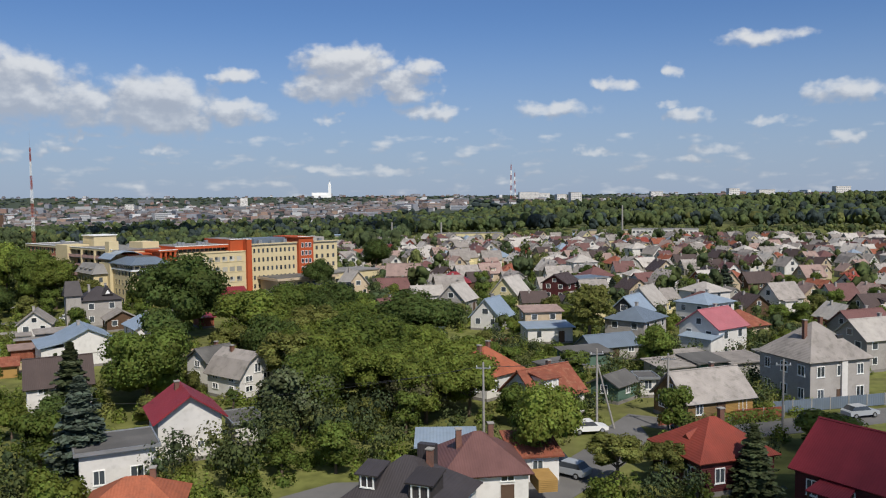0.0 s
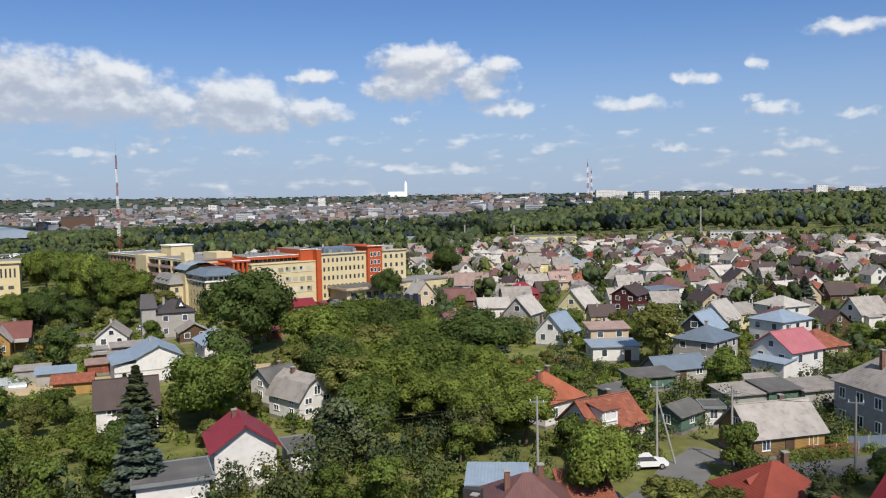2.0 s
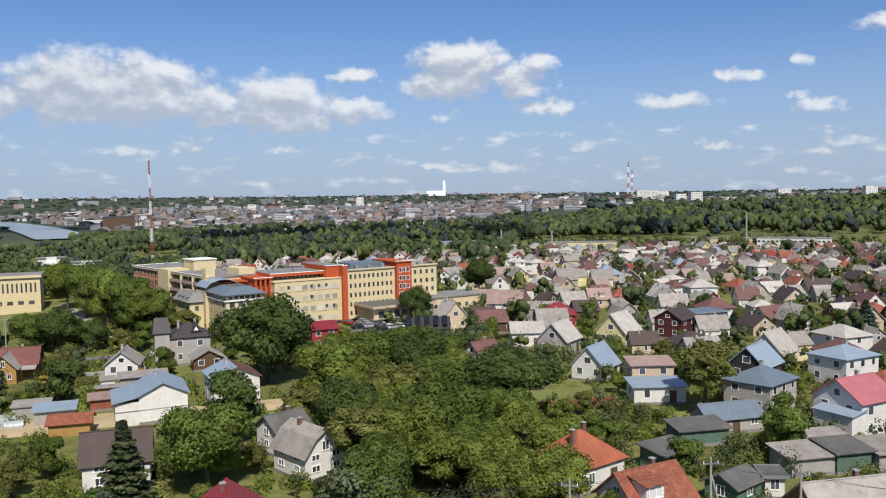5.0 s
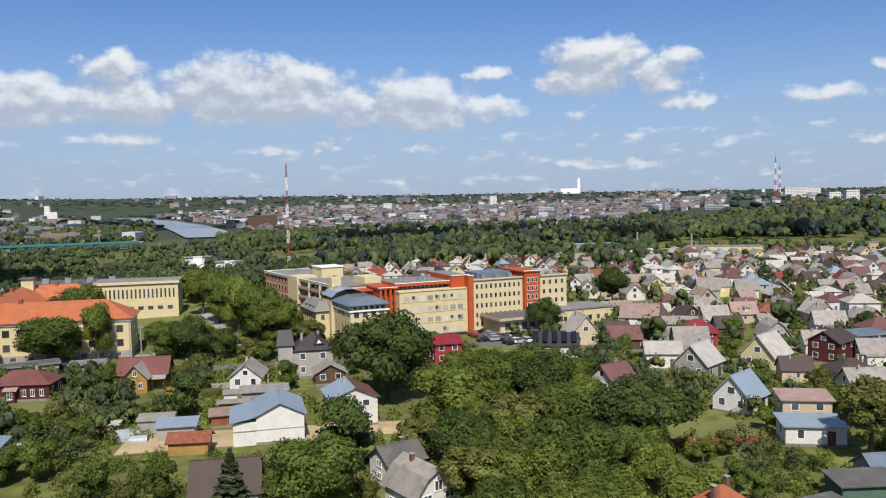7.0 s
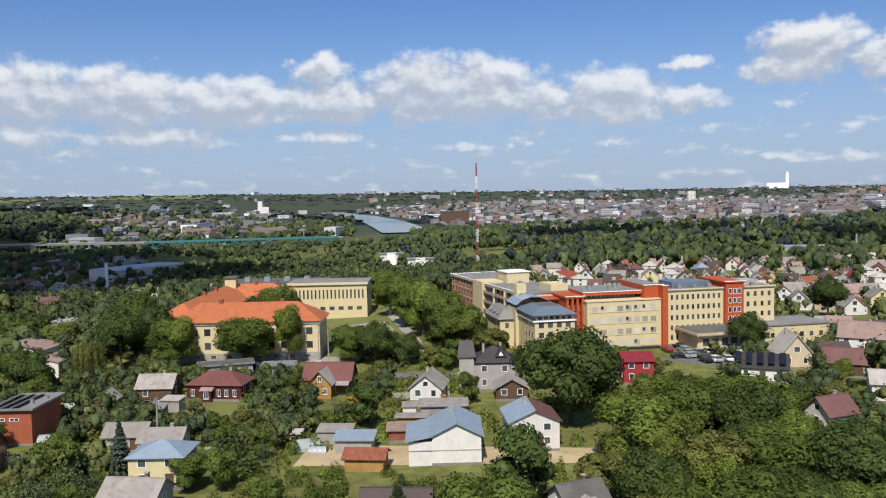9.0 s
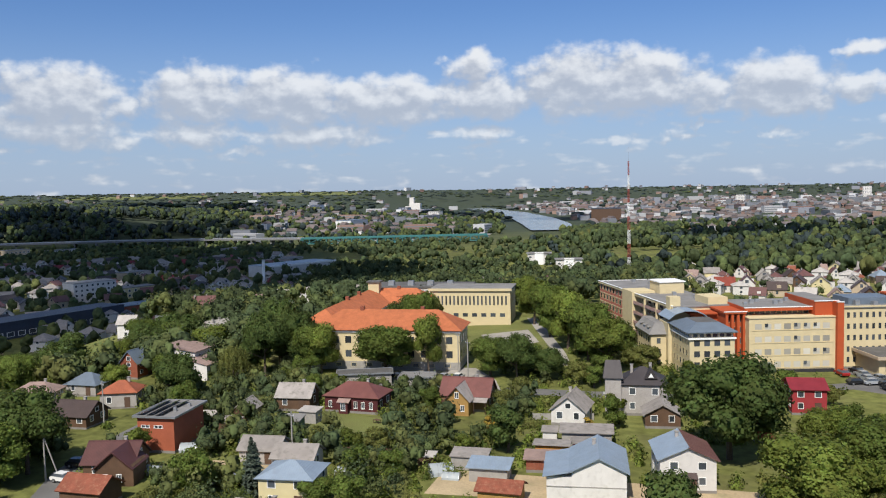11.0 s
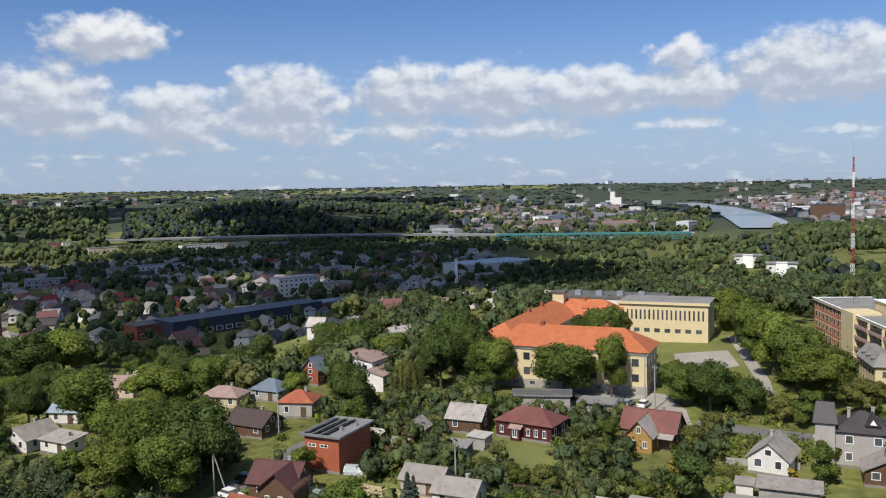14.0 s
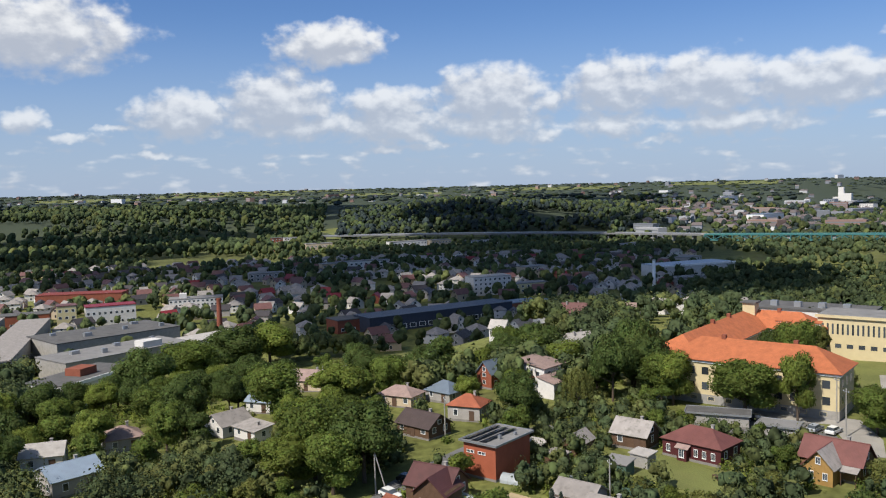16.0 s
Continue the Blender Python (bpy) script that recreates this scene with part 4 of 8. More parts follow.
    for k in range(6):
        u, v = 0.5 + math.pi * k / 6 * 0.85, 0.5 + math.pi * (k + 1) / 6 * 0.85
        part("roof_strip", Shape().slab([(-17.2 - 5.6 * math.cos(u), 1.2, 10.0 + 3.9 * math.sin(u)), (-17.2 - 5.6 * math.cos(v), 1.2, 10.0 + 3.9 * math.sin(v)),
                                         (-17.2 - 5.6 * math.cos(v), 10.4, 10.0 + 3.9 * math.sin(v)), (-17.2 - 5.6 * math.cos(u), 10.4, 10.0 + 3.9 * math.sin(u))], 0.14), BLUE_METAL, o, "pale blue sheet metal")
    part("low_wing", Shape().box(-25.6, 4.0, -1, -22.0, 17, 8.0), CREAM, o)
    for f in ([(-26.2, 3.4, 8.0), (-21.8, 3.4, 8.0), (-22.0, 6.5, 10.4), (-24.0, 6.5, 10.4)], [(-26.2, 17.6, 8.0), (-26.2, 3.4, 8.0), (-24.0, 6.5, 10.4), (-24.0, 17.6, 10.4)], [(-22.0, 6.5, 10.4), (-22.0, 17.6, 10.4), (-24.0, 17.6, 10.4), (-24.0, 6.5, 10.4)]):
        part("roof_slope", Shape().slab(f, 0.15), TAR_LIGHT, o, "weathered grey sheet roof")
    facade(o, -25.3, -22.2, 4.0, [0.4 + 2.6 * k for k in range(3)], 1, 0, 1.1, 1.5)
    facade(o, 5, 16, -25.6, [0.4 + 2.6 * k for k in range(3)], 5, 270, 1.2, 1.5)
    for k in range(3):
        dormer(o, -25.4, 7.0 + 3.6 * k, 8.4, 270, 1.3, 0.9, 1.6, CREAM, TAR_LIGHT)
    # long wing with open galleries, turned against the rest
    m = o.matrix_basis.inverted() @ on_ground(-150.0, 237.9, -33.6, -1.6) @ Matrix.Diagonal((1, 1, 0.88, 1))
    for k in range(-30, 30, 10):
        KEEP_OUT.append((-150 + k * 0.833, 237.9 - k * 0.553, 10))
    g = part("gallery_wing", Shape().box(-32, -6.0, -1, 28, 7.5, 15.6), CREAM, o, at=m)
    part("flat_roof", Shape().box(-32.3, -7.6, 15.6, 28.3, 7.8, 15.95), TAR_LIGHT, g)
    part("roof_edge", Shape().box(-32.5, -7.9, 15.4, 28.5, -7.6, 16.1), CREAM, g)
    part("roof_edge", Shape().box(-32.5, -7.6, 15.4, -32.2, 7.8, 16.1), WHITE, g)
    part("coping", Shape().box(-32.6, -8.0, 16.1, 28.6, -7.5, 16.22), WHITE, g, "white metal coping")
    part("end_panel", Shape().box(-32, -7.5, -1, -7, -6.0, 15.4), PANEL_RED, g, "brick-red panelled end with window grid")
    for k in range(5):
        z = 0.6 + 3.05 * k
        part("gallery_floor", Shape().box(1.5, -8.2, z - 0.1, 27.8, -6.0, z + 0.12), CONCRETE, g)
        part("gallery_parapet", Shape().box(1.5, -8.3, z + 0.12, 27.8, -8.15, z + 1.05), PARAPET if k else CREAM, g, "faded brownish-pink gallery parapet")
        part("panel_band", Shape().box(-31.6, -7.6, z + 2.5, -7.2, -7.45, z + 2.75), CREAM, g)
        for i in range(6):
            add_window(g, 3.6 + i * 4.4, -6.0, z + 0.7, 0, 2.6, 1.7, WIN_CREAM, True)
        for i in range(8):
            add_window(g, -30.4 + i * 3.05, -7.5, z + 0.6, 0, 1.9, 1.7, WIN_CREAM, True)
    for i in range(3):
        part("gallery_pier", Shape().box(10.0 + i * 8.6, -8.4, -1, 10.5 + i * 8.6, -7.9, 15.4), CREAM, g)
    part("stair_tower", Shape().box(-6.9, -8.6, -1, 1.5, -2, 16.6), CREAM, g)
    part("roof_house", Shape().box(-4, -1.5, 15.95, 3.5, 5.5, 19.4), CREAM, g)
    part("roof_house_cap", Shape().box(-4.3, -1.8, 19.4, 3.8, 5.8, 19.7), WHITE, g)
    part("roof_house", Shape().box(19, 2, 15.95, 27, 7, 17.9), CREAM, g)
    part("stair_pier", Shape().box(25.5, -8.2, 12, 28, -5.5, 18.6), CREAM, g)
    for i in range(6):
        part("roof_vent", Shape().box(-27 + i * 8.2, 1 + (i % 2) * 2.5, 15.95, -26 + i * 8.2, 2 + (i % 2) * 2.5, 16.9), METAL, g)
    return o


def school():
    """An L-shaped school under orange tiles, with a flat-roofed hall behind. Local x along the street front."""
    c, s_ = math.cos(radians(39.7)), math.sin(radians(39.7))
    w = lambda m, n: (-0.9 + 0.95 * (c * m - s_ * n), 2.65 + 0.95 * (s_ * m + c * n))
    o = base("school_building", pose(-179.3, 167.1, 1.4, 0, 0, 39.7) @ Matrix.Diagonal((0.95, 0.95, 0.95, 1)), "cream school with orange tiled hip roofs", "school")
    for m in range(-58, -5, 9):
        KEEP_OUT.append((*w(m, 251), 9))
        KEEP_OUT.append((*w(m, 308), 10))
    for n in range(255, 330, 9):
        KEEP_OUT.append((*w(-51, n), 9))

    def wing(x0, y0, x1, y1, h, rh, along, name):
        part(name, Shape().box(x0, y0, -3, x1, y1, h), CREAM, o)
        e = 0.8
        a, b, q, d = (x0 - e, y0 - e, h), (x1 + e, y0 - e, h), (x1 + e, y1 + e, h), (x0 - e, y1 + e, h)
        if along == "x":
            k = (y1 - y0) / 2 + e
            p1, p2 = (x0 - e + k, (y0 + y1) / 2, h + rh), (x1 + e - k, (y0 + y1) / 2, h + rh)
            fs = [[a, b, p2, p1], [q, d, p1, p2], [b, q, p2], [d, a, p1]]
        else:
            k = (x1 - x0) / 2 + e
            p1, p2 = ((x0 + x1) / 2, y0 - e + k, h + rh), ((x0 + x1) / 2, y1 + e - k, h + rh)
            fs = [[a, b, p1], [b, q, p2, p1], [q, d, p2], [d, a, p1, p2]]
        for f in fs:
            part("roof_slope", Shape().slab([(x, y, z + 0.2) for x, y, z in f], 0.2), ORANGE_TILE, o, "orange clay tiles")
        part("cornice", Shape().box(x0 - 0.35, y0 - 0.35, h - 0.45, x1 + 0.35, y1 + 0.35, h - 0.02), WHITE, o)
    wing(-20, -7, 19, 6, 9.6, 4.4, "x", "street_wing")
    wing(-25, -6.5, -12, 50, 9.7, 4.3, "y", "side_wing")
    wing(-24.5, 43, 2, 55.5, 9.7, 4.2, "x", "rear_wing")
    part("plinth", Shape().box(-25.2, -7.15, -3, 19.15, 6.1, 1.6), CONCRETE, o, "grey rendered basement storey")
    facade(o, -18.5, 18, -7, [2.6, 6.2], 11, 0, 1.9, 2.0)
    facade(o, -6, 5, 19, [2.6, 6.2], 3, 90, 1.6, 2.0)
    facade(o, -5, 49, -25, [2.6, 6.2], 15, 270, 1.7, 2.0)
    facade(o, -11, 1.5, 43, [2.6, 6.2], 4, 0, 1.8, 2.1)
    for i in range(9):
        add_window(o, -17 + i * 4.1, -7.15, 0.3, 0, 1.6, 0.9, WIN_CREAM, True)
    t = part("cupola", Shape().box(-19.5, 46, 12, -16, 49.5, 16.2), CREAM, o, "small cream roof turret")
    part("cupola_roof", Shape().box(-20, 45.5, 16.2, -15.5, 50, 16.6), TAR, t)
    for x, y, z in ((-18.5, 20, 13.2), (-18.5, 32, 13.2), (-8, -0.5, 13.2), (8, 1, 13.0), (-10, 49, 13.0)):
        part("chimney", Shape().box(x - 0.5, y - 0.5, z - 2, x + 0.5, y + 0.5, z + 1.8), BRICK, o)
    for i in range(5):
        dormer(o, -9 + 2.6 * i, 45.0, 11.0, 0, 1.3, 0.9, 1.8, CREAM, ORANGE_TILE)
    # hall
    h = part("sports_hall", Shape().box(0, 50, -3, 26, 66, 13.2), CREAM, o)
    part("hall_roof", Shape().box(-0.4, 49.6, 13.2, 26.4, 66.4, 13.6), TAR_LIGHT, o)
    part("roof_edge", Shape().box(-0.5, 49.4, 13.0, 26.5, 49.6, 13.8), CREAM, o)
    for i in range(19):
        add_window(h, 1.4 + i * 1.29, 50, 8.3, 0, 0.6, 3.2, WIN_SLIT, True)
    for i in range(8):
        add_window(h, 2.4 + i * 3.0, 50, 4.6, 0, 1.9, 1.3, WIN_CREAM, True)
    for i in range(5):
        add_window(h, 26, 52 + i * 3, 8.3, 90, 0.6, 3.2, WIN_SLIT, True)
    part("rear_block", Shape().box(-24, 66, -3, 10, 82, 12.0), PLASTER, o)
    part("rear_block_roof", Shape().box(-24.3, 65.7, 12.0, 10.3, 82.3, 12.5), TAR, o)
    for i in range(4):
        part("roof_vent", Shape().box(-19 + 7 * i, 70, 12.5, -17 + 7 * i, 72, 14.1), METAL, o)
    return o


hospital()
school()


# ---- named houses near the camera ----
def houses():
    def H(x, y, rot, w, d, h, roof, rh, *rest, k=0.82, **kw):
        r = math.hypot(x + 15, y - 55)
        if x < -60 and r > 70:
            # the view from the camera's way stays open before the house
            for e in (7, 11, 15, 19):
                KEEP_OUT.append((x + (-15 - x) / r * e, y + (55 - y) / r * e, 3.0))
        return house(x, y, rot, w * k, d * k, h * (0.5 + k / 2), roof, rh * k, *rest, **kw)
    # red-roofed house with a flat white annex
    a = H(-45.2, 88.8, 126, 7.2, 6.4, 4.7, "gable", 2.2, PLASTER, RED_METAL, "white rendered house with a bright red metal roof", 1, 1, skip="w", over=0.6, k=1)
    add_window(a, -3.6, -1.0, 1.4, 270, 0.7, 0.7)
    H(-46.8, 78.0, 36, 8.0, 7.0, 4.6, "flat", 0, PLASTER, TAR, "white flat-roofed annex with a felt roof", 1, 0, skip="w", door=False)
    H(-40.8, 94.0, 37, 3.6, 6, 2.9, "flat", 0, PLASTER, TAR, "small white garage with a dark flat roof", 1, 0, name="garage", category="garage", win=False)
    # white gambrel house
    b = H(-50.2, 115.4, 151, 10.5, 9, 3.9, "gambrel", 4.4, PLASTER, ASBESTOS, "white two-storey house with a grey gambrel roof", 2, 1, k=0.68)
    H(-58.0, 123.0, 61, 8.0, 7.5, 4.4, "gable", 2.4, PLASTER, TAR, "white house wing under dark grey sheeting", 2, 1, k=0.68)
    H(-71.3, 105.2, 36, 7.6, 6.6, 3.8, "gable", 3.0, PLASTER, BROWN_ROOF, "white house with a large dark brown roof", 2, 0, k=1)
    g = H(-109.8, 176.0, 40, 8.4, 7.6, 6.1, "hip", 2.5, GREYWALL, DARK_ROOF, "tall grey house with a dark steep roof", 2, 2, k=1)
    part("stair_tower", Shape().box(-7.2, -4.4, -0.6, -4.2, -0.6, 7.8), GREYWALL, g)
    part("tower_roof", Shape().slab([(-7.6, -4.8, 7.3), (-3.8, -4.8, 7.3), (-4.3, -2.6, 10.4), (-7.1, -2.6, 10.4)], 0.14).slab([(-3.8, -0.2, 7.3), (-7.6, -0.2, 7.3), (-7.1, -2.4, 10.4), (-4.3, -2.4, 10.4)], 0.14)
         .slab([(-7.6, -0.2, 7.3), (-7.6, -4.8, 7.3), (-7.1, -2.6, 10.4), (-7.1, -2.4, 10.4)], 0.14), DARK_ROOF, g)
    d = part("dormer", Shape().add([(0.2, -3.3, 7.0), (2.6, -3.3, 7.0), (1.4, -3.3, 9.0), (0.2, -0.6, 7.0), (2.6, -0.6, 7.0), (1.4, -0.6, 9.0)], [(0, 1, 2), (1, 4, 5, 2), (0, 2, 5, 3)]), DARK_ROOF, g)
    part("dormer_pane", Shape().add([(0.9, -3.34, 7.25), (1.9, -3.34, 7.25), (1.4, -3.34, 8.1), (0.9, -3.2, 7.25), (1.9, -3.2, 7.25), (1.4, -3.2, 8.1)], [(0, 1, 2), (0, 3, 4, 1), (1, 4, 5, 2), (2, 5, 3, 0)]), WHITE, d)
    H(-114.7, 161.0, 120, 9, 7.6, 3.2, "gable", 3.0, PLASTER, ASBESTOS, "small white house with a grey sheet gable roof", 1, 1)
    H(-101.6, 170.6, 131, 5.4, 6.2, 2.6, "gable", 1.7, WOOD_BROWN, ASBESTOS, "brown boarded cottage with a pale sheet roof", 1, 0, k=1)
    w = H(-81.4, 147.5, 134, 8.6, 7.8, 4.9, "gable", 1.7, PLASTER, BLUE_METAL, "white two-storey house with a pale blue metal roof", 2, 1, k=1, door=False)
    [c for c in w.children if c.name.startswith("roof_slope")][0].data.materials[0] = MAROON
    part("porch_roof", Shape().slab([(-5.6, -1.2, 2.5), (-5.6, 1.0, 2.5), (-4.3, 1.0, 3.0), (-4.3, -1.2, 3.0)][::-1], 0.12), BROWN_ROOF, w)
    part("porch", Shape().box(-5.4, -1.0, -0.5, -4.32, 0.8, 2.4), BROWNTRIM, w)
    # workshop
    ws = H(-87.6, 136.0, 130.7, 10.5, 7.4, 4.6, "gable", 1.8, PLASTER, BLUE_METAL, "white workshop with a low pale blue metal roof", 1, 1, win=False, name="workshop", category="workshop", k=1)
    part("side_bay", Shape().box(-5.2, 3.7, -0.6, 5.0, 7.2, 3.7), PLASTER, ws)
    part("side_bay_roof", Shape().slab([(-5.7, 3.6, 4.5), (5.2, 3.6, 4.5), (5.2, 7.7, 3.75), (-5.7, 7.7, 3.75)][::-1], 0.14), BLUE_METAL, ws)
    part("wall_band", Shape().box(-5.3, -3.7, 2.3, -5.22, 7.2, 2.42), CONCRETE, ws)
    H(-99.4, 136.9, 40, 6, 3.6, 2.2, "mono", 0.6, RUST, ASB_PINK, "low lean-to with a weathered brownish roof", 1, 0, win=False, name="shed", category="shed")
    H(-101.4, 141.2, 218, 6.2, 4, 3.0, "mono", 0.35, ORANGE, ASBESTOS, "orange-fronted shed with a grey sheet roof", 1, 0, name="shed", category="shed", win=False)
    H(-98.6, 147.2, 220, 6.8, 4, 2.6, "mono", 0.3, DEEPRED, ASBESTOS, "dark red shed with a grey sheet roof", 1, 0, name="shed", category="shed", win=False)
    H(-102.6, 151.0, 40, 10, 4.5, 3.0, "mono", 0.5, CONCRETE, ASBESTOS, "long grey shed with a sheet roof", 1, 0, name="shed", category="shed", win=False)
    H(-94.4, 123.2, 33, 5.8, 4.0, 2.0, "gable", 0.9, WOOD_YELLOW, RUST, "small timber shed with a rusty red roof", 1, 0, name="shed", category="shed", win=False, plinth=False, k=1)
    H(-102.0, 128.2, 36, 5.8, 3.6, 2.1, "mono", 0.5, CONCRETE, BLUE_METAL, "low shed with a shiny pale metal roof", 1, 0, name="shed", category="shed", win=False, plinth=False, k=1)
    # yellow house, grey cottages
    H(-113.6, 101.3, 40, 9.3, 8.4, 5.2, "hip", 1.7, YELLOW, BLUE_METAL, "pale yellow house with a pale metal hip roof", 2, 0)
    H(-106.5, 93.0, 33, 9, 6.5, 2.9, "gable", 2.0, GREYWALL, ASBESTOS, "grey cottage with a weathered sheet roof", 1, 1)
    H(-134.3, 107.6, 40, 8, 6.5, 2.7, "gable", 1.8, GREYWALL, ASBESTOS, "low grey cottage under mossy sheet roofing", 1, 0)
    H(-126.6, 109.4, 40, 8, 6.5, 2.7, "gable", 1.8, PLASTER, ASBESTOS, "low cottage under grey sheet roofing", 1, 1)
    for x, y, rot, w, d, h, roof, rh, wm, rm, lab in (
            (-153.3, 110.6, 30, 3.6, 2.6, 2.1, "mono", 0.4, WOOD_BROWN, ASBESTOS, "little brown garden shed with a sloping grey roof"),
            (-159.3, 117.0, 130, 5.0, 4.0, 2.4, "gable", 1.6, WOOD_BROWN, ASBESTOS, "small timber garden hut under a mossy grey roof"),
            (-149.0, 125.0, 32, 3.6, 2.8, 2.2, "mono", 0.3, CONCRETE, ASB_LIGHT, "pale grey box shed beside a lawn"),
            (-160.9, 109.3, 40, 3.4, 2.4, 2.1, "mono", 0.3, DARKMETAL, ASB_LIGHT, "small dark shed under a white sheet roof"),
            (-146.9, 119.6, 38, 4.2, 3.0, 1.9, "mono", 0.5, WOOD_GREEN, TAR_LIGHT, "low shed patched with grey boards"),
            (-107.6, 147.4, 40, 2.4, 2.4, 2.4, "mono", 0.3, PLASTER, ASBESTOS, "small white outhouse with a grey roof"),
            (-108.0, 129.6, 36, 5.6, 3.0, 2.0, "mono", 0.5, CONCRETE, ASBESTOS, "low grey garden shed with a sheet roof"),
            (-113.4, 125.1, 36, 2.6, 2.0, 1.7, "mono", 0.2, WOOD_BROWN, ASB_LIGHT, "tiny garden store with a pale roof")):
        house(x, y, rot, w, d, h, roof, rh, wm, rm, lab, 1, 0, name="shed", category="shed", win=False, plinth=False, over=0.25)
    # terracotta cube
    c = H(-154.0, 99.8, 39, 6.8, 10.4, 6.2, "flat", 0, TERRACOTTA, TAR_LIGHT, "terracotta cube house with solar panels on its flat roof", 2, 0, over=0.6, skip="se", k=1)
    for x in (-1.9, 0.5):
        add_window(c, x, -5.2, 4.3, 0, 1.6, 0.5)
    for i in range(3):
        for j in range(7):
            x0, y0 = -3.5 + 1.75 * i, -5.2 + 1.36 * j
            part("solar_panel", Shape().slab([(x0, y0, 6.48), (x0 + 1.25, y0, 6.78), (x0 + 1.25, y0 + 1.3, 6.78), (x0, y0 + 1.3, 6.48)], 0.05), SOLAR, c)
    for x0, y0, z in ((1.6, -2.0, 7.1), (2.4, 1.5, 6.9)):
        part("roof_vent", Shape().box(x0, y0, 6.4, x0 + 0.5, y0 + 0.5, z), METAL, c)
    r = H(-150.5, 137.0, 32, 12.3, 7.6, 3.5, "hip", 2.2, WOOD_RED, FADED_RED, "long dark red timber house with a maroon roof", 1, 1, k=0.93, skip="s", door=False)
    for x in (-4.5, 1.0, 2.6, 4.3):
        add_window(r, x, -3.53, 1.0, 0, 0.75, 1.35)
    part("porch", Shape().box(-2.2, -4.6, -0.4, -0.3, -3.54, 2.4), WOOD_RED, r)
    part("porch_roof", Shape().slab([(-2.6, -4.9, 2.35), (0.1, -4.9, 2.35), (0.1, -3.5, 3.0), (-2.6, -3.5, 3.0)], 0.1), ASB_PINK, r)
    add_window(r, -1.25, -4.6, 0.7, 0, 1.0, 1.5)
    H(-160.0, 128.6, 40, 8.5, 7, 3.2, "gable", 2.6, WOOD_BROWN, ASBESTOS, "dark timber cottage with a mossy grey roof", 1, 1)
    y = H(-135.6, 153.6, 34, 10.2, 6.6, 3.3, "gable", 2.9, WOOD_OLD, FADED_RED, "old ochre timber house with a red roof and grey cross gable", 1, 1, k=0.95, skip="s", door=False)
    part("front_bay", walls_shape(5.0, 4.6, 3.1, "gable", 2.6), WOOD_YELLOW, y, at=pose(-0.6, -4.2, 0, 0, 0, 90))
    part("cross_roof", Shape().slab([(-3.4, -7.2, 2.8), (-0.6, -7.2, 5.75), (-0.6, 0, 5.75), (-3.4, 0, 2.8)], 0.14), FADED_RED, y)
    part("cross_roof", Shape().slab([(-0.6, -7.2, 5.75), (2.2, -7.2, 2.8), (2.2, 0, 2.8), (-0.6, 0, 5.75)], 0.14), ASBESTOS, y, "weathered grey roof sheets")
    for x, z in ((-1.7, 0.9), (0.5, 0.9), (-0.6, 3.4)):
        add_window(y, x, -6.72, z, 0, 0.8, 1.2)
    part("veranda_roof", Shape().slab([(2.0, -5.2, 2.4), (4.9, -5.2, 2.4), (4.9, -3.0, 3.1), (2.0, -3.0, 3.1)], 0.1), ASBESTOS, y)
    for x in (2.3, 4.6):
        part("veranda_post", Shape().box(x - 0.06, -5.0, -0.5, x + 0.06, -4.88, 2.4), WOOD_BROWN, y)
    p = H(-208.2, 126.0, 127, 10.5, 9.5, 6.6, "mono", 1.8, PLASTER, ASB_PINK, "white stepped house with pinkish sloping roofs", 2, 0)
    lean_to(p, -3, -6.5, 0, 9, 4.5, 3.6, 1.2, PLASTER, ASB_PINK)
    part("balcony", Shape().box(1.2, -5.8, 2.5, 4.6, -3.9, 3.4), PLASTER, p)
    H(-215.5, 115.5, 123, 9.5, 7.5, 5.0, "gable", 4.2, BRICK, SLATE_BLUE, "steep red-brick house with a slate-blue roof", 2, 0, k=0.64)
    H(-296.2, 167.6, 60, 11, 10, 5.4, "gable", 3.6, BRICK, MAROON, "brick house with a brown roof and attic balcony", 2, 2)
    H(-243.0, 149.0, 102, 9, 8, 4.2, "gable", 3.4, GREYWALL, ASB_LIGHT, "grey house with a pale steep sheet roof", 1, 2)
    H(-232.0, 160.0, 20, 9, 8, 4.2, "gable", 3.4, GREYWALL, ASB_LIGHT, "grey house under pale sheet roofing", 1, 1)
    H(-304.5, 191.8, 60, 8, 7, 3.6, "gable", 3.2, BEIGE, ASB_PINK, "beige cottage with a faded pink roof", 1, 0)
    H(-275.9, 134.3, 50, 6.5, 6, 5.5, "gable", 2.8, PLASTER, ASB_LIGHT, "narrow white house with a pale steep roof", 2, 0)
    H(-208.0, 91.0, 50, 11, 7.5, 3.2, "hip", 2.0, BEIGE, ASB_PINK, "low beige house with a pinkish hip roof", 1, 1)
    H(-207.5, 101.8, 36, 9.5, 7.5, 3.0, "hip", 2.4, GREYWALL, SLATE_BLUE, "low house with a slate-blue hip roof", 1, 0)
    H(-189.0, 103.0, 55, 9, 7.5, 3.8, "hip", 2.2, GREYWALL, BRICK_TILE, "grey house with a faded brick-red hip roof", 1, 1)
    H(-180.5, 91.4, 36, 11.0, 8, 2.8, "gable", 2.6, WOOD_BROWN, BROWN_ROOF, "low timber house with a broad dark brown roof", 1, 1)
    d = H(-144.2, 87.0, 48, 9.5, 8.0, 3.1, "gable", 3.0, WOOD_BROWN, DARK_MAROON, "dark brown timber house with a brown half-hipped roof", 1, 1)
    part("side_gable", walls_shape(5, 6, 3.0, "gable", 2.3), WOOD_BROWN, d, at=pose(2.0, -3.2, 0, 0, 0, 90))
